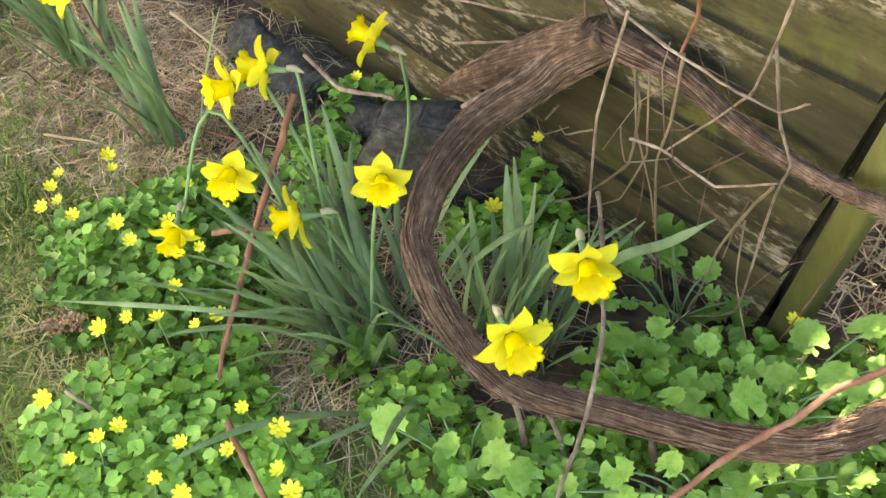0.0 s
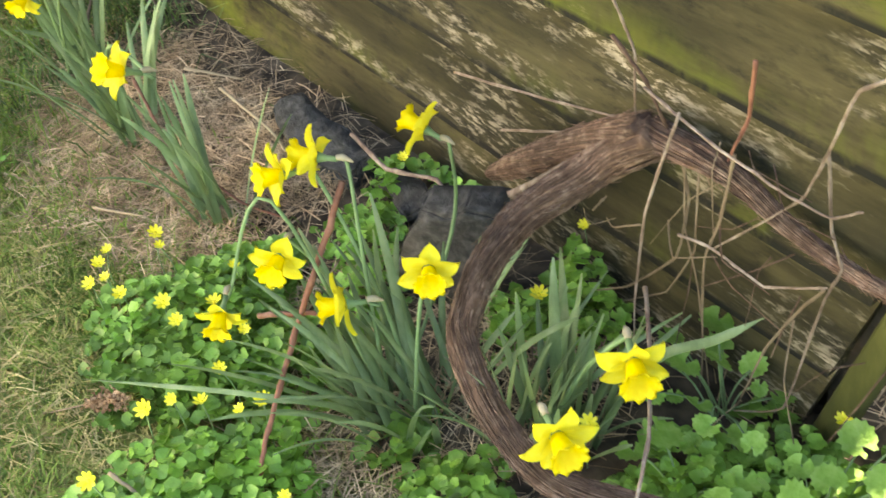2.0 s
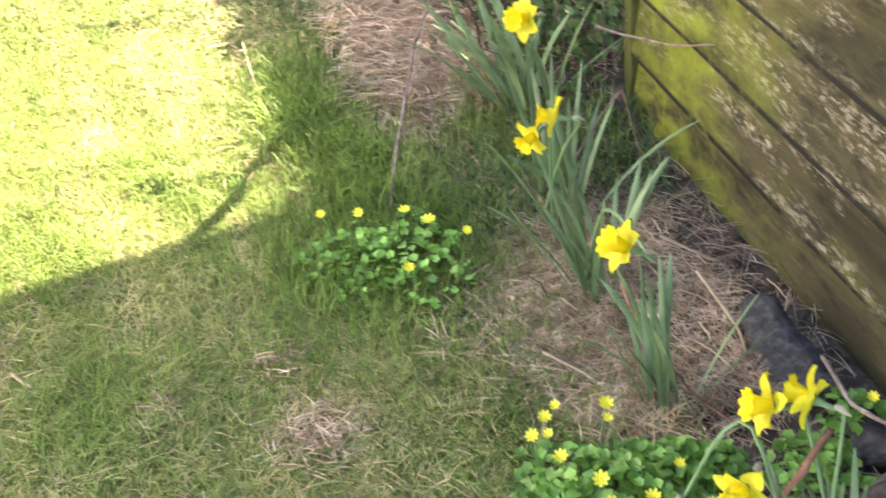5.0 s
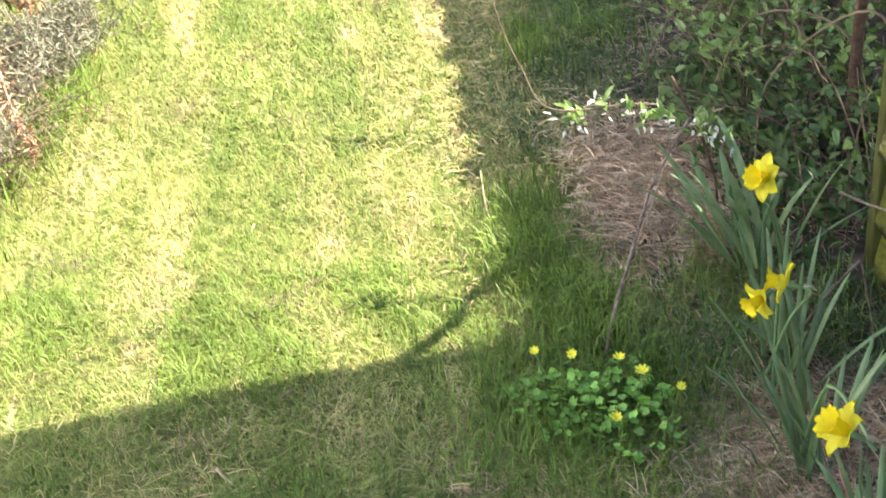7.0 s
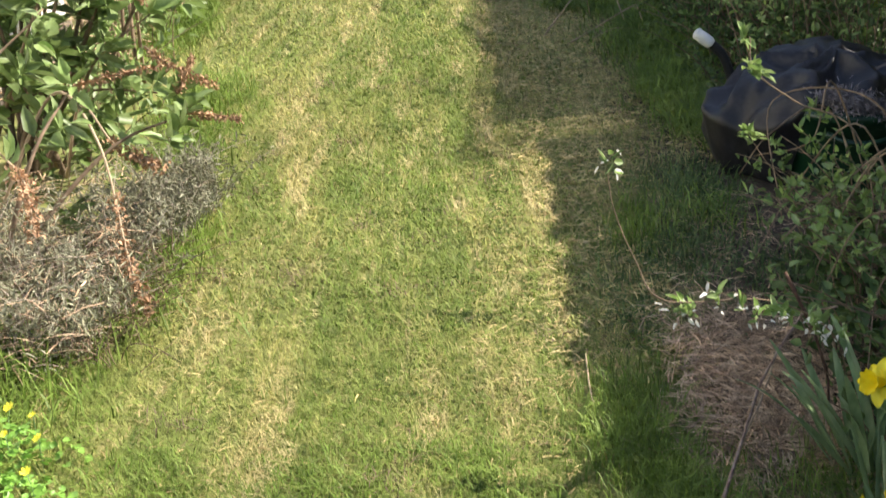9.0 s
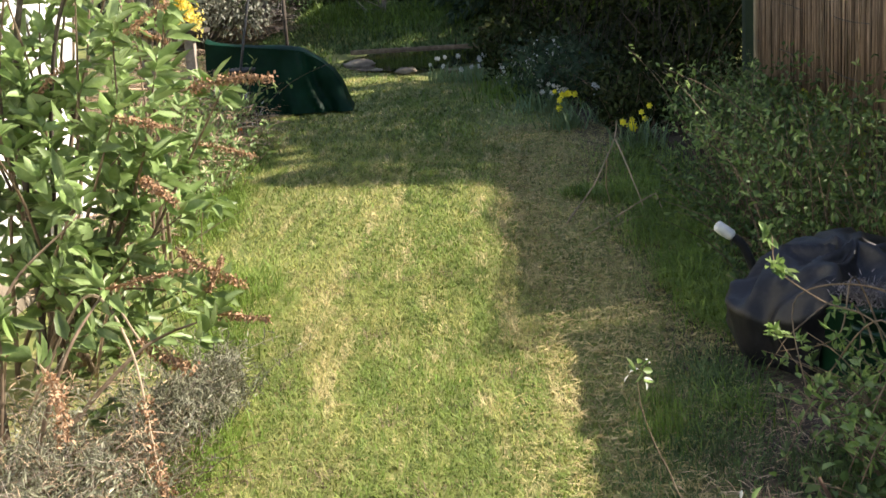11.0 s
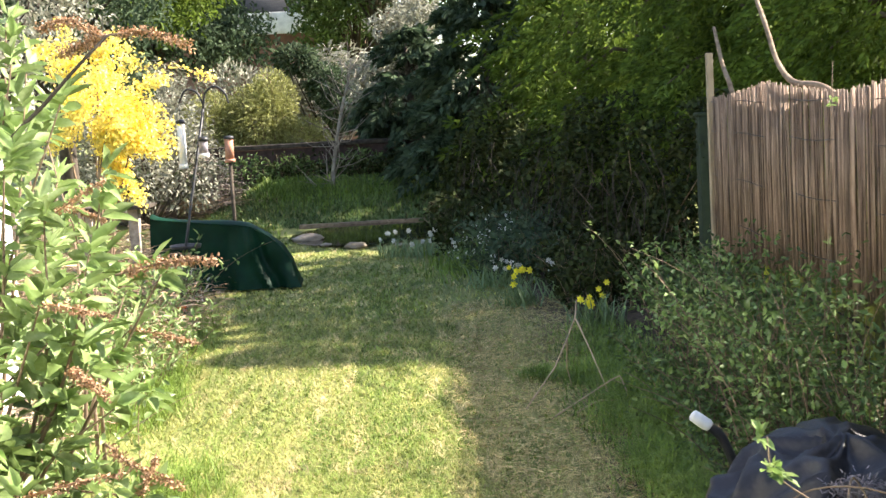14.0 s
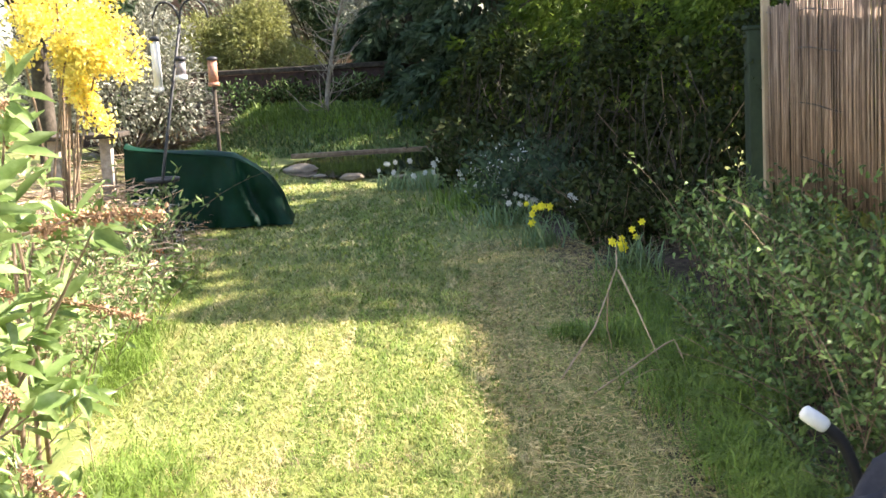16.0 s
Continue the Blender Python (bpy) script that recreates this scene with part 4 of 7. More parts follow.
def frame_on(p, facing, roll=0.0, scale=1.0):
    z = Vector(facing).normalized()
    x = z.cross(Vector((0.2, 0.3, 1))).normalized()
    y = z.cross(x)
    m = Matrix((x, y, z)).transposed().to_4x4()
    return Matrix.Translation(p) @ m @ Matrix.Rotation(roll, 4, "Z") @ Matrix.Scale(scale, 4)


def daffodil_flower(parent, p, facing, base, scale=1.0, seed=0, via=None):
    """A flower on its stem: trumpet with six petals, a green neck and a papery sheath."""
    rng = random.Random(seed)
    m = frame_on(p, facing, rng.uniform(0, 1), scale)
    fl = put("flower", TRUMPET, parent, m, "bright yellow trumpet flower")
    for k in range(6):
        tilt = rng.uniform(-0.2, 0.25) + (0.12 if k % 2 else 0)
        put("petal", PETAL, fl, m @ Matrix.Rotation(k * math.pi / 3 + rng.uniform(-0.08, 0.08), 4, "Z") @ Matrix.Rotation(tilt, 4, "X") @ Matrix.Translation((0, 0, -0.001 * (k % 2))) @ Matrix.Scale(rng.uniform(0.92, 1.08), 4))
    back = -Vector(facing).normalized()
    p = Vector(p)
    rear = Vector((back.x, back.y, back.z * 0.3 - 0.1)).normalized()
    n0, n1 = p + back * 0.004, p + back * 0.03 * scale
    neck = n1 + (rear + Vector((0, 0, -0.6))).normalized() * 0.016 * scale
    part("neck", tube([n0, p + back * 0.016 * scale, n1], [0.0075 * scale, 0.004 * scale, 0.0038 * scale], 8), M_STEM, fl)
    part("sheath", tube(smooth_path([n1 + Vector((0, 0, 0.003)), n1 + rear * 0.01 * scale + Vector((0, 0, 0.004)), n1 + rear * 0.022 * scale], 4), [0.0038 * scale, 0.0048 * scale, 0.001], 7), M_SPATHE, fl, "papery brown sheath")
    b = Vector(base)
    mid = via or (b.lerp(neck, 0.55) + Vector((0, 0, 0.03)))
    part("stem", tube(smooth_path([b, mid, neck, n1], 6), [0.0032 * scale, 0.0028 * scale, 0.0025 * scale], 7), M_STEM, parent)


def strap_leaf(base, heading, length, lean, bend, width, rng):
    """A long flat daffodil leaf, keeled, with a blunt tip."""
    v, f, n = [], [], 11
    p = Vector(base)
    d0 = Vector((math.cos(heading), math.sin(heading), 0))
    side = Vector((-math.sin(heading), math.cos(heading), 0))
    tw = rng.uniform(-0.7, 0.7)
    ang = lean
    for i in range(n):
        t = i / (n - 1)
        dirn = d0 * math.sin(ang) + Vector((0, 0, 1)) * math.cos(ang)
        s = (side * math.cos(tw * t) + dirn.cross(side) * math.sin(tw * t)).normalized()
        w = width * (0.75 + 0.35 * math.sin(math.pi * min(t * 1.1, 1))) * (1 if t < 0.86 else max(0.12, (1 - t) / 0.14) ** 0.6)
        nrm = s.cross(dirn)
        v += [p - s * w / 2 + nrm * w * 0.12, p - nrm * w * 0.08, p + s * w / 2 + nrm * w * 0.12]
        p = p + dirn * length / (n - 1)
        if p.z < 0.012 and i > 2:
            p.z = 0.012
        ang += bend * (0.3 + 1.4 * t) / (n - 1)
    for i in range(n - 1):
        a = i * 3
        f += [(a, a + 1, a + 4, a + 3), (a + 1, a + 2, a + 5, a + 4)]
    return v, f


def clump(base, n, radius, length, lean, seed, flowers=(), width=0.012, toward=None, label="daffodil clump with blue-green strap leaves and yellow trumpet flowers", scale=1.0, bend=0.9):
    rng = random.Random(seed)
    ob = thing("daffodil_clump", (base[0], base[1], 0), label, "daffodil", "daffodils in the flower bed")
    for k in range(n):
        a = rng.uniform(0, 2 * math.pi)
        r = radius * math.sqrt(rng.random())
        b = (base[0] + r * math.cos(a), base[1] + r * math.sin(a), base[2] - 0.02 if len(base) > 2 else -0.02)
        h = a + rng.uniform(-0.8, 0.8) if toward is None or rng.random() < 0.35 else toward + rng.gauss(0, 0.6)
        part("leaf", strap_leaf(b, h, length * rng.uniform(0.65, 1.15), abs(rng.gauss(lean, 0.16)), rng.uniform(0.0, bend), width * rng.uniform(0.75, 1.2), rng), M_DAFLEAF, ob)
    for k, (p, face, via) in enumerate(flowers):
        daffodil_flower(ob, p, face, (base[0] + rng.uniform(-1, 1) * radius * 0.6, base[1] + rng.uniform(-1, 1) * radius * 0.6, 0), scale * rng.uniform(1.02, 1.14), seed * 10 + k, Vector(via) if via else None)
    return ob


clump((0.575, 0.945, 0), 66, 0.065, 0.27, 0.4, 41, [
    ((0.551, 1.097, 0.33), (-0.87, 0.17, 0.23), None), ((0.59, 1.077, 0.345), (-0.56, 0.74, 0.04), None),
    ((0.73, 1.054, 0.321), (-0.3, 0.75, 0.3), (0.735, 1.035, 0.16)), ((0.605, 0.888, 0.276), (-0.5, -0.72, 0.05), None),
    ((0.501, 1.055, 0.254), (-0.67, -0.5, -0.05), None), ((0.425, 1.095, 0.185), (-0.64, -0.57, -0.28), (0.53, 1.1, 0.3)),
    ((0.54, 0.99, 0.195), (-0.8, 0.53, 0.0), (0.585, 0.975, 0.18))], 0.0105, toward=2.0, scale=0.84)
clump((0.668, 0.79, 0), 44, 0.055, 0.23, 0.26, 42, [((0.685, 0.642, 0.252), (-0.5, -0.75, -0.06), None), ((0.572, 0.637, 0.231), (-0.3, -0.85, -0.02), None)], 0.0115, toward=-0.6, bend=0.7, scale=0.96)
clump((0.545, 0.8, 0), 7, 0.04, 0.32, 0.85, 43, (), 0.0095, toward=-2.5, label="sprawling blue-green daffodil leaves bent to the ground", bend=1.0)
def lone_leaf(pts, width, label):
    """One long strap leaf along a path."""
    path = smooth_path(pts, 6)
    v, f = [], []
    for i, p in enumerate(path):
        t = i / (len(path) - 1)
        d = (path[min(i + 1, len(path) - 1)] - path[max(i - 1, 0)]).normalized()
        s = d.cross(Vector((-0.4, -0.6, 0.7))).normalized() * width / 2 * (0.75 + 0.25 * math.sin(math.pi * t)) * max(0.1, min(1, (1 - t) / 0.15))
        n = d.cross(s).normalized() * width * 0.1
        v += [p - s + n, p - n, p + s + n]
    for i in range(len(path) - 1):
        a = i * 3
        f += [(a, a + 1, a + 4, a + 3), (a + 1, a + 2, a + 5, a + 4)]
    ob = thing("daffodil_leaf", pts[0], label, "daffodil leaf", "loose daffodil leaves")
    part("leaf", (v, f), M_DAFLEAF, ob)


lone_leaf([(0.7, 0.75, -0.02), (0.74, 0.72, 0.1), (0.774, 0.691, 0.16), (0.811, 0.647, 0.19), (0.853, 0.613, 0.22)], 0.012, "long blue-green daffodil leaf reaching to the fence")
lone_leaf([(0.55, 0.95, -0.02), (0.5, 0.965, 0.08), (0.445, 0.983, 0.105), (0.373, 1.06, 0.115), (0.259, 1.216, 0.1)], 0.007, "narrow daffodil leaf lying over celandines")
clump((0.6, 1.475, 0), 22, 0.03, 0.25, 0.22, 44, (), 0.0105, label="upright green daffodil leaves without flowers", toward=1.8)
clump((0.605, 1.78, 0), 22, 0.04, 0.24, 0.36, 45, [((0.51, 1.432, 0.345), (-0.6, 0.0, 0.4), (0.57, 1.66, 0.25))], 0.0105, toward=2.2, scale=0.95)
clump((0.63, 2.02, 0), 26, 0.06, 0.28, 0.34, 46, [((0.545, 1.925, 0.245), (-0.75, -0.4, -0.2), None), ((0.54, 1.792, 0.352), (-0.7, 0.3, 0.1), None)], 0.011, toward=1.6, scale=0.84)
clump((0.7, 2.45, 0), 22, 0.06, 0.32, 0.42, 47, [((0.66, 2.3, 0.28), (-0.6, -0.3, 0.2), None)], 0.018, toward=2.6)


# ---- small leafy ground plants ----
def round_leaf(radius, teeth, cup, notch=0.55, seed=0, n=26):
    """A round leaf with a notch at the stalk, a wavy rim and a little relief."""
    rng = random.Random(seed)
    v, f = [(0, 0, 0)], []
    for ring, q in ((1, 0.55), (2, 1.0)):
        for k in range(n):
            a = notch * 0.5 + (2 * math.pi - notch) * k / (n - 1) - math.pi / 2
            wob = 1 + (0.11 * math.cos(teeth * a) if ring == 2 else 0) + rng.uniform(-0.03, 0.03)
            r = radius * q * wob
            v.append((r * math.cos(a), r * math.sin(a) + radius * 0.35, cup * radius * q * q * (0.6 + 0.4 * math.sin(2 * a + seed)) + (0.04 * radius * math.cos(teeth * a) if ring == 1 else 0)))
    for k in range(n - 1):
        f.append((0, 1 + k, 2 + k))
        f.append((1 + k, 1 + n + k, 2 + n + k, 2 + k))
    return v, f


def flower_disc(petals, length, width):
    v, f = [], []
    for k in range(petals):
        a = 2 * math.pi * k / petals
        c, s = math.cos(a), math.sin(a)
        o = len(v)
        for r, w, z in ((0.15, 0.25, 0), (0.58, 1, 0.26), (0.85, 0.75, 0.44), (0.96, 0.12, 0.52)):
            for q in (-0.5, 0.5):
                v.append((c * r * length - s * w * width * q, s * r * length + c * w * width * q, z * length + (0.001 if k % 2 else 0)))
        for i in range(3):
            f.append((o + 2 * i, o + 2 * i + 1, o + 2 * i + 3, o + 2 * i + 2))
    o = len(v)
    for k in range(8):
        v.append((0.22 * length * math.cos(k * math.pi / 4), 0.22 * length * math.sin(k * math.pi / 4), 0.12 * length))
    v.append((0, 0, 0.25 * length))
    f += [(o + k, o + (k + 1) % 8, o + 8) for k in range(8)]
    return v, f


CEL_LEAF = [mesh("leaf", round_leaf(0.0092, t, c, 0.6, s, 18), M_CELEAF) for t, c, s in ((5, 0.35, 1), (4, 0.25, 2), (6, 0.5, 3))]
CEL_GEO = [round_leaf(0.0092, t, c, 0.6, s, 13) for t, c, s in ((5, 0.35, 1), (4, 0.25, 2))]
CEL_FLOWER = mesh("flower", flower_disc(8, 0.0125, 0.006), M_CEFLOWER)


def leaf_turn(rng, tilt):
    return Matrix.Rotation(rng.uniform(0, 2 * math.pi), 4, "Z") @ Matrix.Rotation(rng.gauss(0, tilt), 4, "X") @ Matrix.Rotation(rng.gauss(0, tilt), 4, "Y")


def celandine(at, spots, n, seed, flowers, keep=300, label="low cushion of glossy heart-shaped celandine leaves with yellow star flowers", size=1.0):
    """spots: (x, y, radius, height) of the cushions; flowers: places of the open flowers."""
    rng = random.Random(seed)
    ob = thing("celandine_patch", at, label, "celandine", "celandines in the bed")
    rest, stalks = [], []
    tot = sum(s[2] ** 2 for s in spots)
    made = 0
    for x, y, r, h in spots:
        for _ in range(int(n * r * r / tot)):
            a, q = rng.uniform(0, 2 * math.pi), math.sqrt(rng.random())
            edge = 1 + 0.25 * math.sin(3 * a + seed) + 0.15 * math.sin(7 * a)
            px, py = x + r * edge * q * math.cos(a), y + r * edge * q * math.sin(a)
            pz = 0.01 + h * (1 - q ** 2.5) * rng.uniform(0.35, 1.05)
            if px > FX - 0.01 and py > 0.49:
                continue
            m = Matrix.Translation((px, py, pz)) @ leaf_turn(rng, 0.38) @ Matrix.Scale(size * rng.uniform(0.65, 1.3), 4)
            if made < keep and rng.random() < 0.8 and pz > h * 0.45:
                put("leaf", CEL_LEAF[made % 3], ob, m)
                made += 1
            else:
                g = CEL_GEO[rng.randrange(2)]
                rest.append(([m @ Vector(p) for p in g[0]], g[1]))
    if rest:
        tagged(part("leaves", join(*rest), M_CELEAF, ob), kind="stuff")
    for p in flowers:
        q = (p[0] + rng.uniform(-0.01, 0.01), p[1] + rng.uniform(-0.01, 0.01), 0.01)
        face = (rng.uniform(-0.5, 0.1), rng.uniform(-0.6, 0.1), 0.9)
        fl = put("flower", CEL_FLOWER, ob, frame_on(p, face, rng.uniform(0, 3), rng.uniform(0.7, 1.1)), "yellow star-shaped flower")
        part("stalk", tube(smooth_path([q, (q[0], q[1], p[2] * 0.6), p], 3), 0.0009, 5), M_STEM, fl)
    return ob


FL = [(0.472, 1.414, 0.09), (0.463, 1.384, 0.09), (0.406, 1.445, 0.08), (0.383, 1.428, 0.08), (0.355, 1.397, 0.08), (0.377, 1.392, 0.08), (0.375, 1.335, 0.09), (0.411, 1.276, 0.09), (0.407, 1.229, 0.09),
      (0.516, 1.257, 0.1), (0.526, 1.178, 0.1), (0.459, 1.213, 0.1), (0.462, 1.138, 0.1), (0.402, 1.101, 0.1)]
celandine((0.45, 1.25, 0), [(0.45, 1.27, 0.15, 0.075), (0.4, 1.18, 0.13, 0.075), (0.52, 1.3, 0.1, 0.06), (0.5, 1.12, 0.08, 0.06)], 2200, 51, FL)
FL2 = [(0.3, 1.117, 0.09), (0.331, 1.098, 0.1), (0.357, 1.068, 0.1), (0.386, 1.022, 0.1), (0.415, 1.015, 0.1), (0.195, 1.064, 0.09), (0.239, 0.962, 0.09), (0.214, 0.964, 0.09), (0.176, 0.96, 0.09),
       (0.278, 0.879, 0.1), (0.232, 0.859, 0.1), (0.312, 0.833, 0.1), (0.356, 0.872, 0.1), (0.369, 0.817, 0.1), (0.338, 0.77, 0.1), (0.33, 0.735, 0.1), (0.243, 0.819, 0.1)]
celandine((0.28, 0.92, 0), [(0.31, 1.0, 0.12, 0.07), (0.25, 0.93, 0.14, 0.07), (0.28, 0.83, 0.12, 0.07), (0.2, 1.05, 0.07, 0.05), (0.15, 0.95, 0.08, 0.05)], 2500, 52, FL2)
celandine((0.86, 1.2, 0), [(0.83, 1.31, 0.065, 0.06), (0.86, 1.2, 0.06, 0.06), (0.72, 1.25, 0.07, 0.05), (0.66, 1.14, 0.07, 0.05)], 480, 53, [(0.84, 1.307, 0.075)], 200)
celandine((0.87, 0.94, 0), [(0.875, 0.94, 0.06, 0.09), (0.83, 0.9, 0.07, 0.06), (0.77, 0.95, 0.06, 0.05)], 420, 54, [(0.9, 0.965, 0.11), (0.787, 0.932, 0.08)], 180)
celandine((0.28, 2.02, 0), [(0.3, 1.98, 0.13, 0.045), (0.22, 2.03, 0.09, 0.04)], 300, 55, [(0.185, 2.094, 0.07), (0.252, 2.073, 0.07), (0.332, 2.047, 0.07), (0.361, 1.985, 0.08), (0.427, 1.971, 0.05), (0.3, 1.9, 0.05)], 250, size=0.85)
celandine((0.75, 0.5, 0), [(0.72, 0.6, 0.1, 0.06), (0.82, 0.52, 0.13, 0.05), (0.75, 0.42, 0.12, 0.05), (0.95, 0.44, 0.1, 0.05), (0.64, 0.6, 0.08, 0.05), (0.9, 0.36, 0.1, 0.06)], 1900, 56, [(0.896, 0.528, 0.085), (0.677, 0.714, 0.1)], 300, "carpet of small green ground-cover leaves")
celandine((0.5, 0.75, 0), [(0.53, 0.78, 0.07, 0.05), (0.5, 0.66, 0.08, 0.05), (0.56, 0.6, 0.1, 0.05), (0.53, 0.9, 0.05, 0.04)], 850, 57, [], 260, "carpet of small green ground-cover leaves")
celandine((-1.1, 2.55, 0), [(-1.12, 2.55, 0.13, 0.09), (-1.05, 2.35, 0.12, 0.08)], 420, 58, [(-1.065, 2.6, 0.1), (-1.1, 2.52, 0.1), (-1.02, 2.5, 0.1), (-1.13, 2.64, 0.1), (-1.0, 2.36, 0.1)], 200)

celandine((1.08, 0.42, 0), [(1.05, 0.45, 0.09, 0.06), (1.12, 0.36, 0.1, 0.07), (1.2, 0.5, 0.08, 0.06)], 420, 59, [], 200, "loose green ground-cover leaves beyond the fence")

BIG_LEAF = [mesh("leaf", round_leaf(0.03, t, c, 0.5, s), M_MUSTARD) for t, c, s in ((13, 0.3, 4), (15, 0.2, 5), (12, 0.42, 6))]


def broadleaf(at, places, seed, label):
    rng = random.Random(seed)
    ob = thing("garlic_mustard", at, label, "plant", "broad-leaved plants in the bed")
    for k, (x, y, z, s) in enumerate(places):
        m = Matrix.Translation((x, y, z)) @ leaf_turn(rng, 0.25) @ Matrix.Rotation(0.35, 4, (0.6, -0.5, 0)) @ Matrix.Scale(s, 4)
        put("leaf", BIG_LEAF[k % 3], ob, m)
        part("stalk", tube(smooth_path([(at[0] + rng.uniform(-0.02, 0.02), at[1] + rng.uniform(-0.02, 0.02), -0.01), ((at[0] + x) / 2, (at[1] + y) / 2, z * 0.75), (x, y, z)], 4), 0.0014, 5), M_STEM, ob)
    return ob


rb = random.Random(9)
for k, (centre, pts) in enumerate([
        ((0.85, 0.67, 0), [(0.904, 0.726, 0.1), (0.847, 0.673, 0.11), (0.762, 0.605, 0.12), (0.89, 0.66, 0.07), (0.861, 0.773, 0.07), (0.8, 0.66, 0.08), (0.83, 0.71, 0.09), (0.79, 0.72, 0.06), (0.82, 0.6, 0.06)]),
        ((0.72, 0.6, 0), [(0.726, 0.655, 0.1), (0.702, 0.544, 0.1), (0.732, 0.526, 0.08), (0.77, 0.56, 0.06), (0.68, 0.6, 0.06), (0.74, 0.6, 0.06)]),
        ((0.8, 0.48, 0), [(0.767, 0.485, 0.08), (0.817, 0.48, 0.08), (0.885, 0.492, 0.08), (0.825, 0.403, 0.12), (0.86, 0.43, 0.09), (0.9, 0.41, 0.1), (0.83, 0.53, 0.06), (0.93, 0.46, 0.09), (0.87, 0.38, 0.11)]),
        ((0.68, 0.46, 0), [(0.616, 0.538, 0.06), (0.65, 0.495, 0.07), (0.557, 0.555, 0.06), (0.778, 0.348, 0.08), (0.72, 0.42, 0.06), (0.68, 0.43, 0.07), (0.62, 0.47, 0.06), (0.59, 0.5, 0.05), (0.75, 0.4, 0.06)]),
        ((0.51, 0.68, 0), [(0.527, 0.726, 0.08), (0.474, 0.745, 0.07), (0.499, 0.686, 0.06), (0.523, 0.636, 0.06), (0.541, 0.592, 0.06), (0.55, 0.67, 0.05), (0.5, 0.6, 0.05)])]):
    extra = [(x + rb.uniform(-0.04, 0.04), y + rb.uniform(-0.04, 0.04), z * rb.uniform(0.5, 0.85)) for x, y, z in pts]
    broadleaf(centre, [(*p, rb.uniform(0.5, 0.85)) for p in pts] + [(*p, rb.uniform(0.35, 0.7)) for p in extra], 60 + k, "bright green broad-leaved plant with scalloped round leaves")


# ---- dry litter, sticks and unmown grass ----
def litter(x, y, length, width, z, rng):
    n = len(x)
    a, tilt = rng.uniform(0, 2 * np.pi, n), rng.normal(0, 0.12, n)
    d = np.stack([np.cos(a), np.sin(a), tilt], 1)
    s = np.stack([-np.sin(a), np.cos(a), rng.normal(0, 0.4, n)], 1)
    p = np.stack([x, y, ground_z(x, y) + z * rng.uniform(0.1, 1, n)], 1)
    ln, wd = (length * rng.uniform(0.3, 1.5, n))[:, None], (width * rng.uniform(0.6, 1.4, n))[:, None]
    bow = np.array([0, 0, 1.0]) * ln * 0.06
    v = np.stack([p - d * ln / 2 - s * wd / 2, p - d * ln / 2 + s * wd / 2, p + s * wd / 2 + bow, p - s * wd / 2 + bow, p + d * ln / 2 + s * wd / 3, p + d * ln / 2 - s * wd / 3], 1).reshape(-1, 3)
    k = np.arange(n)[:, None] * 6
    return v, np.concatenate([k + [0, 1, 2, 3], k + [3, 2, 4, 5]])


rl = np.random.default_rng(77)


def spread(n, boxes):
    xs, ys = [], []
    area = [(b[1] - b[0]) * (b[3] - b[2]) * b[4] for b in boxes]
    for b, a in zip(boxes, area):
        m = int(n * a / sum(area))
        xs.append(rl.uniform(b[0], b[1], m) + rl.normal(0, 0.03, m))
        ys.append(rl.uniform(b[2], b[3], m) + rl.normal(0, 0.03, m))
    x, y = np.concatenate(xs), np.concatenate(ys)
    k = (x < FX - 0.005) | (y < 0.48) | (y > 2.5)
    k &= (x < 0.8 + 0.03 * np.sin(y * 23)) | (x > FX) | (rl.uniform(0, 1, len(x)) < 0.2)
    return x[k], y[k]


x, y = spread(30000, [(0.45, 0.9, 1.4, 2.0, 1.0), (0.45, 0.9, 2.0, 2.4, 0.4), (0.42, 0.62, 1.5, 2.0, 0.5), (0.3, 0.45, 1.6, 2.0, 0.2), (0.5, 0.95, 2.5, 3.2, 0.3), (0.4, 0.88, 0.75, 1.3, 0.35), (0.9, 1.5, 0.2, 1.0, 0.6), (0.3, 0.5, 0.85, 1.0, 0.4), (0.5, 1.2, 3.5, 4.2, 0.15)])
stuff("dry_litter", litter(x, y, 0.055, 0.0013, 0.024, rl), M_STRAW, "matted dead grass and straw litter on the bed", "litter")
x, y = rl.normal(0.55, 0.11, 6500), rl.normal(2.78, 0.26, 6500)
k = (x > 0.3 + 0.05 * np.sin(y * 9)) & ((y > 2.45) | (x < 0.8))
x, y = x[k], y[k]
stuff("dry_litter", litter(x, y, 0.06, 0.0022, 0.035, rl), M_STRAW, "thick mat of pale pinkish dead stalks beside the lawn", "litter")
x, y = spread(17000, [(0.05, 0.5, 1.25, 2.1, 0.5), (-0.95, -0.6, 1.8, 9.0, 0.8), (-0.12, 0.16, 2.4, 9.0, 2.6), (-1.2, 0.3, 1.2, 5.0, 0.35), (-1.4, 0.6, 5.0, 9.0, 0.35)])
stuff("lawn_clippings", litter(x, y, 0.03, 0.002, 0.014, rl), M_PALESTRAW, "pale dry grass clippings in streaks over the lawn", "litter")
x, y = spread(25000, [(0.12, 0.45, 2.9, 4.5, 1.0), (0.05, 0.75, 4.5, 6.0, 1.2), (-0.1, 0.8, 6.0, 10.5, 1.0)])
stuff("dry_grass", litter(x, y, 0.034, 0.003, 0.022, rl), M_PALESTRAW, "brown dry grass in the shaded strip of lawn", "grass")
x, y = spread(9000, [(0.08, 0.5, 1.2, 2.0, 1.0), (-0.6, 0.2, 0.8, 2.1, 0.7)])
stuff("dry_grass", litter(x, y, 0.04, 0.0013, 0.016, rl), M_PALESTRAW, "thin dry grass blades matted in the shaded lawn", "grass")


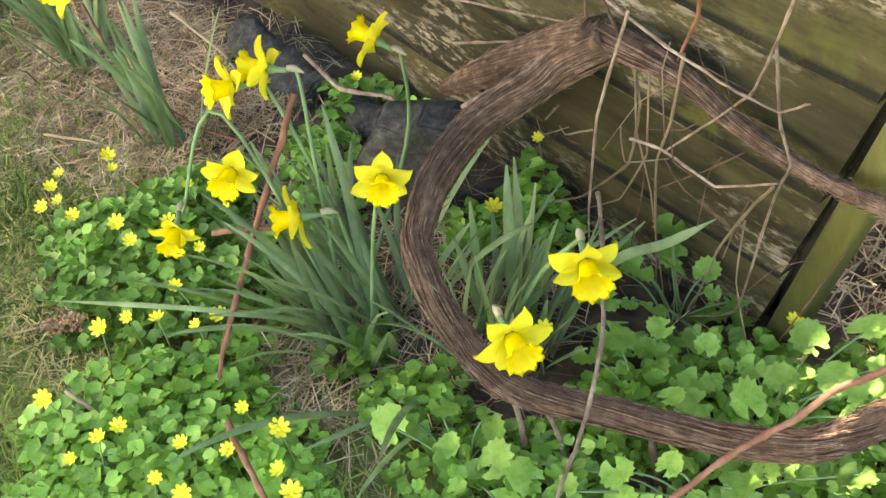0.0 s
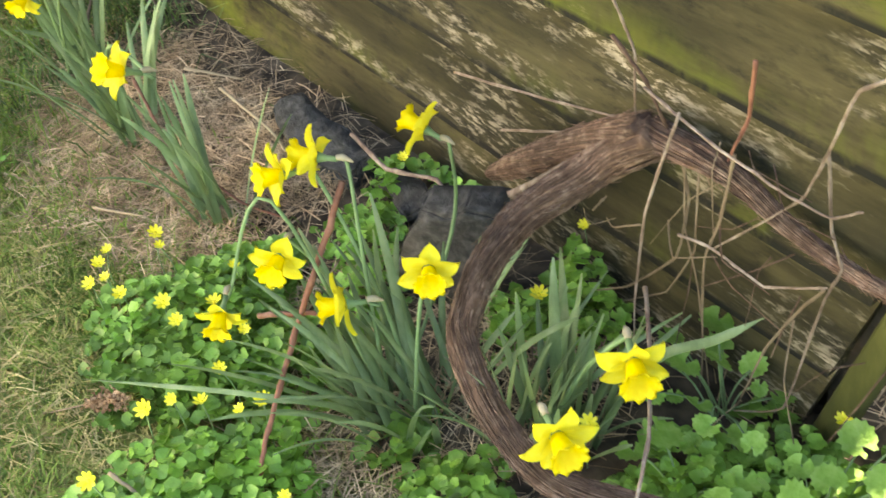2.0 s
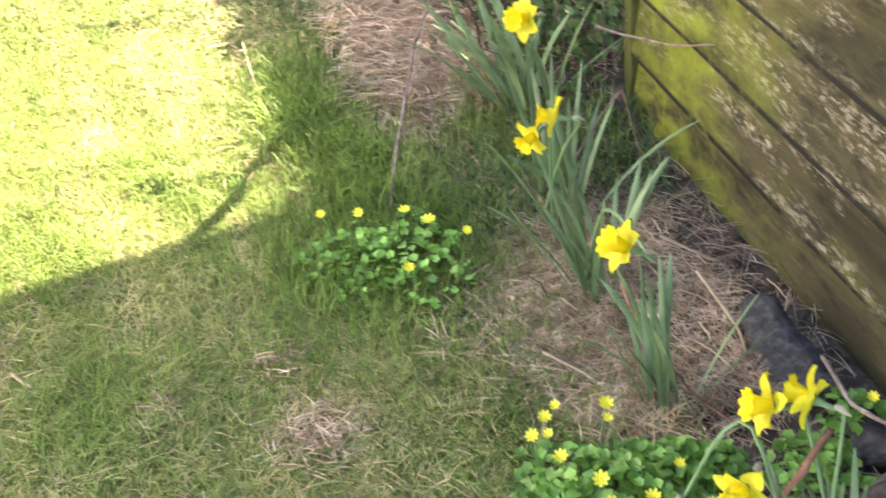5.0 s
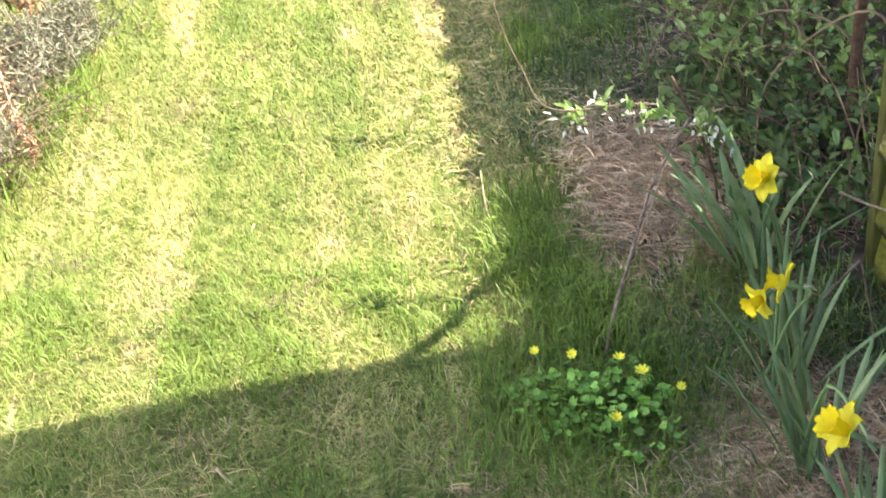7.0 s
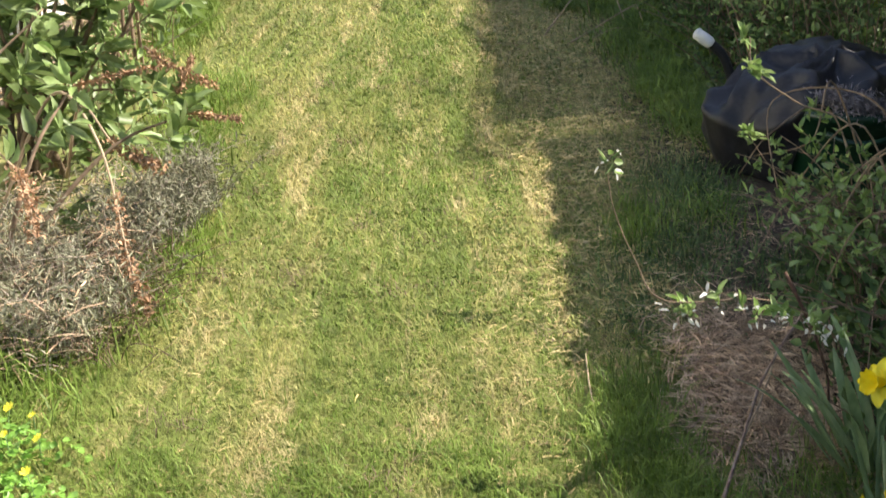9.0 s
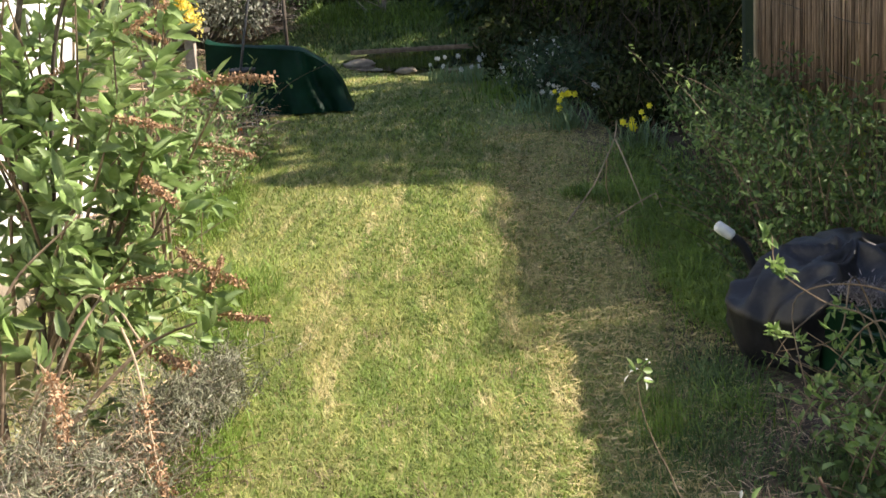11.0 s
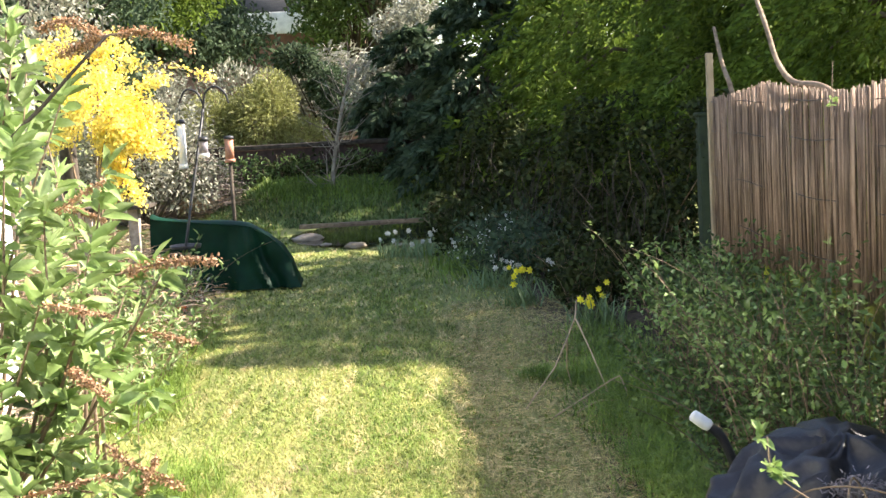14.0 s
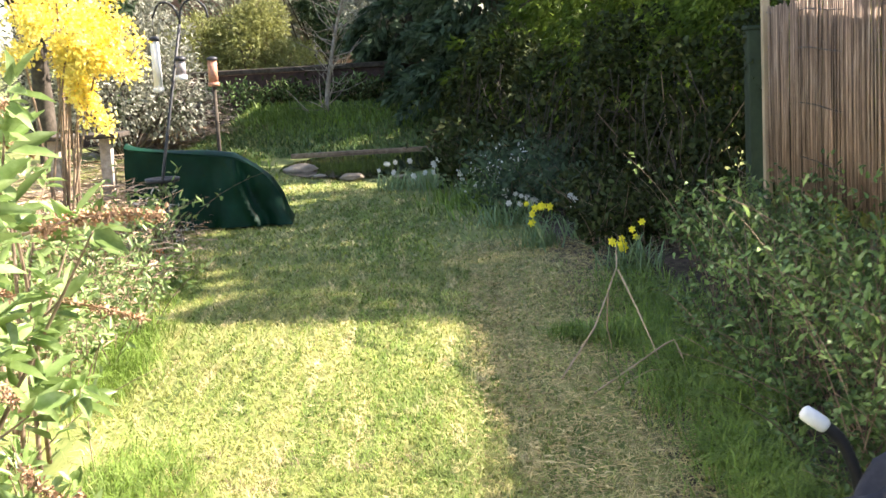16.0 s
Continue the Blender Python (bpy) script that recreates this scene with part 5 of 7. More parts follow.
x, y = np.concatenate([rl.normal(0.07, 0.035, 420), rl.normal(0.05, 0.025, 110), rl.normal(-0.16, 0.025, 70)]), np.concatenate([rl.normal(1.6, 0.04, 420), rl.normal(1.79, 0.025, 110), rl.normal(1.75, 0.025, 70)])
stuff("dead_grass", litter(x, y, 0.03, 0.0016, 0.03, rl), M_STRAW, "small brown dead patches in the shaded lawn", "grass")
x, y = rl.uniform(0.97, 1.7, 5200), rl.uniform(-0.1, 1.0, 5200)
stuff("dry_litter", litter(x, y, 0.06, 0.0022, 0.03, rl), M_STRAW, "dead leaves and straw beyond the end of the fence", "litter")


def tufts(spots, n, h, wd, material, label, lean=0.7, name="long_grass"):
    ps, hs = [], []
    tot = sum(s[2] * s[3] for s in spots)
    geos = []
    for cx, cy, rx, ry, k in spots:
        m = int(n * rx * ry / tot)
        px, py = cx + rl.normal(0, rx * 0.5, m), cy + rl.normal(0, ry * 0.5, m)
        q = (px < FX - 0.01) | (py < 0.48) | (py > 2.5)
        px, py = px[q], py[q]
        geos.append(blades(np.stack([px, py, ground_z(px, py) + bank_z(px, py) - 0.004], 1), h * k, wd, lean, rl, 0.7))
    vs, fs, k0 = [], [], 0
    for v, f in geos:
        vs.append(v)
        fs += [tuple(i + k0 for i in q) for q in f]
        k0 += len(v)
    return stuff(name, (np.concatenate(vs), fs), material, label, "grass")


tufts([(0.3, 1.95, 0.1, 0.2, 0.7), (0.34, 2.3, 0.12, 0.2, 1.2), (0.24, 2.6, 0.12, 0.35, 1.0), (0.1, 1.1, 0.1, 0.3, 0.5), (0.22, 2.05, 0.22, 0.25, 1.05), (0.4, 2.0, 0.12, 0.2, 0.8), (0.46, 1.65, 0.2, 0.3, 0.6), (0.62, 2.3, 0.25, 0.2, 0.9), (0.6, 2.35, 0.14, 0.2, 1.2), (0.4, 3.9, 0.12, 0.25, 1.0),
       (0.3, 0.65, 0.12, 0.15, 0.8)], 8500, 0.068, 0.003, M_LUSH, "longer bright green grass along the bed edge")
tufts([(-1.15, 3.9, 0.14, 0.35, 1.0), (-1.2, 4.9, 0.16, 0.4, 1.0), (-1.3, 5.6, 0.2, 0.5, 1.2), (-1.75, 7.2, 0.2, 0.7, 1.3), (-1.95, 9.2, 0.2, 0.8, 1.2), (0.75, 5.4, 0.2, 0.5, 1.2), (0.7, 6.4, 0.22, 0.5, 1.3), (0.72, 7.4, 0.2, 0.5, 1.1), (0.8, 4.9, 0.15, 0.3, 1.2),
       (-1.02, 3.75, 0.14, 0.35, 1.3), (-1.2, 2.7, 0.2, 0.4, 0.9), (0.62, 4.0, 0.12, 0.2, 0.9), (0.85, 8.2, 0.3, 0.9, 0.9), (0.9, 7.0, 0.2, 0.8, 0.9)], 15000, 0.095, 0.0045, M_LUSH, "rough long grass at the lawn's edges", 1.2)

stuff("moss_grass", blades(sown(0.2, 0.62, 1.2, 2.05, 9000), 0.022, 0.0021, 1.2, rg), M_LUSH, "short green grass and moss growing through the straw", "grass")
tufts([(0.3, 2.3, 0.1, 0.28, 1.1), (0.24, 2.62, 0.1, 0.3, 1.1), (0.42, 2.06, 0.1, 0.16, 0.9), (0.28, 2.0, 0.16, 0.12, 0.75)], 3300, 0.075, 0.003, M_LUSH, "lush green grass along the edge of the bed")
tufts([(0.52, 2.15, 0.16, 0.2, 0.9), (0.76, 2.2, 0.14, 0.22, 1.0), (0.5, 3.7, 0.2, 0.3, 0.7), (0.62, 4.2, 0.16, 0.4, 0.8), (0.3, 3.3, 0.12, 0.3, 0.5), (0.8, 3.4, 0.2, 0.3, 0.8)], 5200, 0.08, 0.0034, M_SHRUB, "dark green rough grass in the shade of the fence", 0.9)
tufts([(0.8, 6.72, 0.12, 0.3, 1.2), (0.74, 5.65, 0.12, 0.3, 1.0), (0.4, 7.55, 0.12, 0.14, 0.7), (0.62, 7.4, 0.12, 0.18, 0.8), (0.9, 6.2, 0.12, 0.3, 1.1), (-1.85, 7.9, 0.14, 0.4, 0.9), (0.78, 5.1, 0.12, 0.25, 0.9)], 6500, 0.12, 0.0055, M_LUSH, "thick dark green grass tussocks at the lawn edge", 1.1)
spots = [(float(rl.uniform(-1.1, 0.1)), float(rl.uniform(1.3, 6.0)), 0.07, 0.07, float(rl.uniform(0.7, 1.2))) for _ in range(46)]
tufts(spots, 2200, 0.03, 0.003, M_STEMDRY, "small dark tufts of moss and dead grass in the lawn", 1.3)

STICKS = [([(0.86, 2.44, 0.16), (0.868, 2.3, 0.2), (0.872, 2.1, 0.27), (0.872, 1.92, 0.35)], 0.003, M_TWIG, "thin dry cane lying against the fence"),
          ([(0.613, 1.068, 0.3), (0.549, 1.052, 0.22), (0.481, 1.028, 0.15), (0.417, 0.986, 0.11), (0.372, 0.965, 0.07), (0.36, 0.955, 0.02)], 0.0046, M_REDTWIG, "reddish brown stick propped among daffodils"),
          ([(0.479, 1.116, 0.13), (0.505, 1.08, 0.14), (0.529, 1.047, 0.145), (0.56, 1.03, 0.02)], 0.0042, M_REDTWIG, "short brown stick lying on celandine leaves"),
          ([(0.332, 0.866, 0.1), (0.318, 0.813, 0.1), (0.305, 0.75, 0.09), (0.3, 0.7, 0.0)], 0.0045, M_REDTWIG, "reddish brown stick lying on celandine leaves"),
          ([(0.633, 1.79, 0.1), (0.613, 1.684, 0.06), (0.614, 1.587, 0.04), (0.626, 1.455, 0.03), (0.664, 1.375, 0.02)], 0.003, M_REDTWIG, "long thin cane lying across the bed"),
          ([(0.712, 1.625, 0.12), (0.735, 1.528, 0.07), (0.74, 1.5, 0.04)], 0.003, M_WOODPALE, "pale thin stick leaning on the slate"),
          ([(0.815, 1.406, 0.08), (0.808, 1.307, 0.07), (0.827, 1.201, 0.1), (0.84, 1.17, 0.03)], 0.0042, M_TWIG, "forked brown twig beside the slate"),
          ([(0.456, 1.644, 0.012), (0.508, 1.559, 0.012)], 0.003, M_WOODPALE, "pale bare twig lying on the grass"),
          ([(0.223, 1.079, 0.07), (0.234, 1.048, 0.055), (0.24, 1.03, 0.03)], 0.003, M_WOODPALE, "short pale twig on the leaves"),
          ([(0.733, 1.813, 0.06), (0.806, 1.747, 0.03)], 0.003, M_WOODPALE, "pale twig on straw litter"),
          ([(0.165, 2.986, 0.02), (0.16, 2.769, 0.015), (0.182, 2.619, 0.01), (0.281, 2.513, 0.015)], 0.0022, M_WOODPALE, "bent thin bramble runner on the lawn"),
          ([(0.323, 2.142, 0.01), (0.39, 2.333, 0.05), (0.509, 2.642, 0.1), (0.625, 2.778, 0.2), (0.688, 2.711, 0.25)], 0.004, M_TWIG, "long dead cane arching over dry litter"),
          ([(0.333, 2.207, 0.01), (0.439, 2.486, 0.03), (0.536, 2.713, 0.04), (0.613, 2.919, 0.06)], 0.003, M_WOODPALE, "straight dry stalk lying on the bed"),
          ([(0.555, 2.652, 0.36), (0.606, 2.602, 0.25), (0.649, 2.611, 0.12), (0.66, 2.6, -0.02)], 0.004, M_BARK, "dark upright dead stem"),
          ([(0.676, 2.102, 0.05), (0.73, 2.1, 0.14), (0.777, 2.092, 0.2), (0.82, 2.09, 0.02)], 0.003, M_TWIG, "thin dry twig leaning on the fence"),
          ([(-0.386, 1.915, 0.006), (-0.37, 1.885, 0.01), (-0.358, 1.867, 0.006)], 0.003, M_WOODPALE, "small pale twig on the lawn")]
for k, (pts, r, m, lab) in enumerate(STICKS):
    tagged(part("stick", knotty(pts, r, k + 50), m), lab, "stick", "sticks in the bed")

tagged(part("dead_vine_stem", tube(smooth_path([(0.96, 2.25, 1.05), (0.95, 2.4, 0.83), (0.95, 2.5, 0.74), (0.96, 2.62, 0.69), (1.0, 2.78, 0.42), (1.03, 2.85, -0.05)], 7), [0.009, 0.012, 0.013, 0.014], 10, 0.25, 6), M_BARK), "thick dead stem arching past the end of the fence", "stem")
# mostly unseen shrubs, added to shade the fence end; their gap passes sun dapples
wild("shade_shrub", "mostly unseen leafy shrub added beyond the fence to cast dappled shade", "shrub", (1.35, 2.1, -0.2, 0.5), 130, (0.5, 1.35), (0, 0), 0.06, 0.035, M_SHRUB, 210, 32, 0.2, leafr=0.04)
wild("shade_shrub", "mostly unseen leafy shrub added beyond the fence to cast dappled shade", "shrub", (1.35, 2.1, 0.66, 1.15), 100, (0.5, 1.35), (0, 0.06), 0.06, 0.035, M_SHRUB, 211, 32, 0.16, leafr=0.04)
# dried seed spike in the grass beside the celandines
spike = thing("dock_seed_head", (0.25, 1.22, 0), "dry reddish-brown dock seed head lying in grass", "seed head")
rk = np.random.default_rng(4)
q = rk.uniform(0, 1, 260)
pp = np.stack([0.262 + 0.03 * q, 1.24 - 0.06 * q, 0.03 + 0.035 * q], 1) + rk.normal(0, 0.0055, (260, 3))
tagged(part("seed_mass", leaves(pp, rk.normal(size=(260, 3)), 0.008, 0.006, rk), M_SPIKE, spike), kind="stuff")
part("stalk", tube([(0.21, 1.3, 0.0), (0.262, 1.24, 0.03), (0.292, 1.18, 0.065)], 0.0015, 5), M_STEMDRY, spike)

# ---- shrubs on the right, beyond the fence ----
wild("bramble_bush", "low tangled bramble thicket with dark green leaves", "shrub", (0.85, 1.25, 2.6, 3.7), 80, (0.1, 0.4), (-0.25, 0), 0.032, 0.02, M_SHRUB, 71, 14, 0.45)
wild("shrub", "twiggy shrub with small fresh leaves in front of the reeds", "shrub", (1.15, 1.6, 4.9, 6.3), 110, (0.25, 0.95), (-0.1, 0), 0.036, 0.016, M_SHRUB, 72, 34, 0.24, leafr=0.03)
wild("shrub", "twiggy shrub with small fresh leaves in front of the reeds", "shrub", (1.2, 1.6, 6.2, 7.7), 90, (0.25, 0.9), (-0.12, 0), 0.036, 0.017, M_SHRUB, 73, 34, 0.24, leafr=0.03)
wild("shrub", "loose green shrub spilling over the lawn edge", "shrub", (1.25, 1.65, 7.6, 9.2), 110, (0.2, 0.6), (-0.12, -0.1), 0.042, 0.024, M_SHRUB, 76, 30, 0.3, leafr=0.035)
wild("shrub", "low leafy weeds along the lawn edge", "shrub", (0.9, 1.25, 5.0, 7.4), 130, (0.12, 0.4), (-0.25, 0), 0.034, 0.018, M_SHRUB, 77, 20, 0.4)
wild("shrub", "sprays of young light-green leaves on thin stems", "shrub", (0.85, 1.25, 2.9, 3.7), 70, (0.2, 0.42), (-0.2, 0), 0.036, 0.018, M_SPRIG, 74, 10, 0.4, start=0.45)
wild("shrub", "sprays of young light-green leaves on thin stems", "shrub", (1.0, 1.5, 4.9, 7.6), 80, (0.35, 0.95), (-0.15, 0), 0.036, 0.018, M_SPRIG, 75, 16, 0.3, start=0.45)


def sprig(pts, r, leaf_at, seed, label, size=0.028, flowers=0):
    """An arching bramble shoot: a cane with whorls of leaves at the given shares of its length."""
    rng = np.random.default_rng(seed)
    ob = thing("bramble_shoot", pts[0], label, "bramble", "bramble shoots")
    path = smooth_path(pts, 8)
    part("cane", tube(path, [r * 0.8, r * 0.65, r * 0.4], 6), M_STEMDRY, ob)
    for s in leaf_at:
        p = np.array(path[min(len(path) - 1, int(s * (len(path) - 1)))])
        n = int(rng.integers(6, 12))
        p = p + rng.normal(size=3) * np.array([0.012, 0.02, 0.014])
        d = unit(rng.normal(size=(n, 3)) + np.array([0, 0, 0.8]))
        part("leaves", leaves(p + rng.normal(size=(n, 3)) * 0.006, d, size, size * 0.45, rng, 0.2), M_SPRIG, ob, "pale green young leaves")
        # white leaflets below each whorl put the light on the leaf undersides into colour
        if flowers:
            part("blossom", leaves(p + rng.normal(size=(flowers, 3)) * 0.014 + np.array([0, 0, -0.01]), unit(rng.normal(size=(flowers, 3)) + np.array([0, 0, -0.5])), size * 0.6, size * 0.3, rng), M_WHITEFL, ob, "white leaflets standing in for lit leaf undersides")
    return ob


sprig([(0.74, 2.75, -0.02), (0.66, 2.62, 0.22), (0.5, 2.53, 0.35), (0.285, 2.498, 0.372), (0.225, 2.505, 0.46), (0.185, 2.52, 0.56), (0.172, 2.52, 0.637)], 0.0024, (0.18, 0.21, 0.24, 0.27, 0.3, 0.33, 0.36, 0.39, 0.42, 0.45, 0.48, 1.0), 81, "arching shoot with fresh leaves and painted whitish lit undersides", 0.03, 5)
sprig([(0.98, 3.3, -0.02), (0.9, 3.35, 0.42), (0.74, 3.4, 0.52), (0.633, 3.404, 0.605), (0.62, 3.42, 0.69)], 0.0034, (0.45, 0.7, 0.85, 1.0), 82, "arching bramble shoot with small leaves", 0.038)
sprig([(0.9, 3.2, -0.02), (0.78, 3.25, 0.25), (0.66, 3.3, 0.38), (0.6, 3.3, 0.47)], 0.0022, (0.5, 0.95, 1.0), 83, "thin bramble shoot with small leaves", 0.038)
sprig([(1.05, 2.7, -0.02), (0.92, 2.72, 0.3), (0.83, 2.78, 0.36), (0.75, 2.8, 0.33)], 0.003, (0.6, 0.8, 1.0), 84, "dead bramble stem with few leaves", 0.024)
for k in range(9):
    r1 = random.Random(k + 200)
    y0 = 2.7 + 0.14 * k
    sprig([(1.1, y0, -0.02), (1.0 - r1.uniform(0, 0.15), y0 + r1.uniform(-0.1, 0.1), r1.uniform(0.35, 0.5)), (0.85 - r1.uniform(0, 0.12), y0 + r1.uniform(-0.2, 0.2), r1.uniform(0.2, 0.45)), (0.75 - r1.uniform(0, 0.1), y0 + r1.uniform(-0.2, 0.2), r1.uniform(0.05, 0.3))],
          0.0042, (0.55, 0.7, 0.85, 1.0) if k % 2 else (0.8,), 90 + k, "arching brown bramble stem", 0.026)

sprig([(1.35, 5.5, -0.02), (1.37, 5.5, 0.5), (1.41, 5.5, 1.0), (1.42, 5.5, 1.3), (1.44, 5.52, 1.6)], 0.0045, (0.35, 0.45, 0.9), 85, "tall thin reddish bramble stem in front of the reeds", 0.03)
for k, pts in enumerate(([(-1.6, 3.9, 0.1), (-1.35, 3.85, 0.5), (-1.15, 3.6, 0.42), (-1.02, 3.3, 0.18), (-0.96, 3.2, 0.08)], [(-1.6, 3.7, 0.1), (-1.5, 3.6, 0.42), (-1.33, 3.45, 0.38), (-1.24, 3.25, 0.28)], [(-1.5, 4.3, 0.1), (-1.35, 4.1, 0.4), (-1.18, 3.85, 0.34), (-1.02, 3.74, 0.3)])):
    path = smooth_path(pts, 10)
    droop = thing("drooping_stem", pts[0], "dead arching stem with reddish dried flower spikes", "stem", "dead stems over the lavender")
    part("stem", tube(path, [0.006, 0.004, 0.002], 6), M_WOODPALE, droop)
    rs = np.random.default_rng(400 + k)
    pp = np.array([path[i] for i in rs.integers(int(len(path) * 0.62), len(path), 260)]) + rs.normal(size=(260, 3)) * 0.011
    tagged(part("seed_mass", leaves(pp, rs.normal(size=(260, 3)), 0.016, 0.01, rs), M_SPIKE, droop, "rusty dried flower spike"), kind="stuff")

wild("bramble_bush", "dark low weeds and bramble leaves at the end of the fence", "shrub", (0.72, 1.15, 2.45, 3.0), 80, (0.08, 0.28), (-0.2, 0), 0.034, 0.02, M_SHRUB, 78, 12, 0.45)

# dead forked branch leaning at the edge of the lawn
branch = thing("dead_branch", (0.6, 7.0, 0), "bare forked dead branch lying at the lawn edge", "branch")
for pts in ([(0.25, 6.75, 0.0), (0.42, 6.95, 0.16), (0.56, 7.25, 0.36), (0.6, 7.5, 0.42)], [(0.56, 7.2, 0.36), (0.62, 6.95, 0.2), (0.68, 6.8, 0.0)], [(0.35, 6.5, 0.0), (0.52, 6.6, 0.07), (0.72, 6.75, 0.14), (0.76, 6.6, 0.0)], [(0.45, 6.55, 0.0), (0.6, 6.62, 0.05), (0.78, 6.7, 0.02)], [(0.5, 7.1, 0.28), (0.5, 7.15, 0.12), (0.52, 7.2, 0.0)]):
    part("limb", knotty(pts, 0.0045, 3), M_WOODPALE, branch)


# ---- green bin under a black sheet, with a hose ----
def sheet_mesh(cx, cy, rx, ry, h, seed, opening, wide):
    """A slack sheet over a tub: slumped crown, deep folds, hem tucked in at the ground, lifted at one side."""
    bm = bmesh.new()
    n, rings = 150, 46
    rows = []
    for i in range(rings):
        t = i / (rings - 1)
        row = []
        for k in range(n):
            a = 2 * math.pi * k / n
            fold = math.sin(4 * a + seed) * 0.45 + math.sin(7 * a + 2 * seed) * 0.35 + math.sin(13 * a + 1) * 0.2
            off = abs((a - opening + math.pi) % (2 * math.pi) - math.pi)
            hem = 0.03 + 0.97 * min(1, max(0, (off - wide) / 0.35))
            crown = min(1, t / 0.5)
            drop = max(0, (t - 0.5) / 0.5)
            r = crown ** 0.85 * (1 + 0.1 * fold * crown) - 0.24 * drop * hem - 0.2 * (1 - hem) * crown
            z = h * (1 - 0.3 * crown ** 2.2 + 0.1 * fold * crown) * (1 - 0.25 * crown * max(0, -math.cos(a))) - h * 0.72 * hem * drop ** 0.9
            p = Vector((cx + rx * r * math.cos(a), cy + ry * r * math.sin(a), z))
            p += Vector(noise.noise_vector(p * 3.6 + Vector((seed, 0, 0)))) * 0.03
            out = Vector((math.cos(a) * 0.6, math.sin(a) * 0.6, 0.75))
            for sc, amp in ((3.4, 0.05), (6.0, 0.012)):
                ridge = 1 - abs(noise.noise(p * sc + Vector((3.0, seed, sc)))) * 2.4
                p += out * amp * (max(0, ridge) ** 2 - 0.35)
            for px, py, n_fold, amp in ((0.87, 4.55, 5, 0.03), (1.12, 4.42, 7, 0.03), (1.02, 4.2, 5, 0.022)):
                d, phi = math.hypot(p.x - px, p.y - py), math.atan2(p.y - py, p.x - px)
                crease = 1 - 2.2 * abs(math.sin(n_fold * phi / 2 + 1.4 * math.sin(phi + px * 9)))
                p += out * amp * crease * min(1, d / 0.09) * math.exp(-d / 0.2)
            p.z = max(p.z, 0.004)
            row.append(bm.verts.new(p))
        rows.append(row)
    for i in range(rings - 1):
        for k in range(n):
            k2 = (k + 1) % n
            bm.faces.new((rows[i][k], rows[i][k2], rows[i + 1][k2], rows[i + 1][k]))
    bmesh.ops.remove_doubles(bm, verts=rows[0], dist=0.03)
    bmesh.ops.solidify(bm, geom=list(bm.faces), thickness=0.003)
    bm.verts.index_update()
    geo = [tuple(v.co) for v in bm.verts], [tuple(v.index for v in f.verts) for f in bm.faces]
    bm.free()
    return geo


bin_ = thing("garden_bin", (1.16, 4.36, 0), "dark green plastic garden bin half under a black sheet", "bin")
ring = []
for z, r in ((0.0, 0.22), (0.02, 0.235), (0.24, 0.265), (0.245, 0.282), (0.275, 0.282), (0.28, 0.265), (0.265, 0.25), (0.05, 0.22)):
    ring.append([(1.16 + r * math.cos(2 * math.pi * k / 40), 4.36 + r * math.sin(2 * math.pi * k / 40), z) for k in range(40)])
part("tub", ([p for r in ring for p in r], [(i * 40 + k, i * 40 + (k + 1) % 40, (i + 1) * 40 + (k + 1) % 40, (i + 1) * 40 + k) for i in range(7) for k in range(40)]), M_BIN, bin_)
part("handle", tube(smooth_path([(1.02, 4.12, 0.21), (1.08, 4.085, 0.19), (1.17, 4.075, 0.19), (1.24, 4.1, 0.21)], 5), 0.011, 8), M_BIN, bin_)
tagged(part("black_sheet", sheet_mesh(1.11, 4.5, 0.42, 0.4, 0.385, 2.0, 5.0, 0.55), M_TARP), "crumpled black plastic sheet draped over the garden bin", "sheet")
rag = thing("torn_netting", (1.1, 4.13, 0.3), "bunched grey-pink torn netting hanging from the black sheet", "netting")
rn = np.random.default_rng(8)
q = rn.uniform(0, 1, (1500, 1))
pp = np.array([1.0, 4.12, 0.335]) * (1 - q) + np.array([1.26, 4.08, 0.285]) * q + rn.normal(size=(1500, 3)) * np.array([0.022, 0.02, 0.017])
pp[:300] += np.array([0.06, 0, -0.05]) * rn.uniform(0, 1, (300, 1))
tagged(part("net", leaves(pp, rn.normal(size=(1500, 3)), 0.026, 0.0035, rn), M_NET, rag), kind="stuff")
hose = thing("hose", (0.86, 4.85, 0.0), "black ribbed hose with a white plastic end", "hose")
hp = smooth_path([(0.88, 4.82, -0.02), (0.868, 4.84, 0.09), (0.86, 4.85, 0.188), (0.841, 4.85, 0.253), (0.812, 4.85, 0.314), (0.773, 4.85, 0.352), (0.765, 4.85, 0.358)], 9)
part("tube", tube(hp, [0.0165 * (1 + 0.09 * (i % 2)) for i in range(len(hp))], 12), M_HOSE, hose)
part("end", tube([(0.775, 4.85, 0.35), (0.768, 4.85, 0.356), (0.745, 4.85, 0.373), (0.719, 4.85, 0.393), (0.715, 4.85, 0.396)], [0.018, 0.022, 0.0225, 0.021, 0.015], 14), M_WHITE, hose, "white plastic end piece")


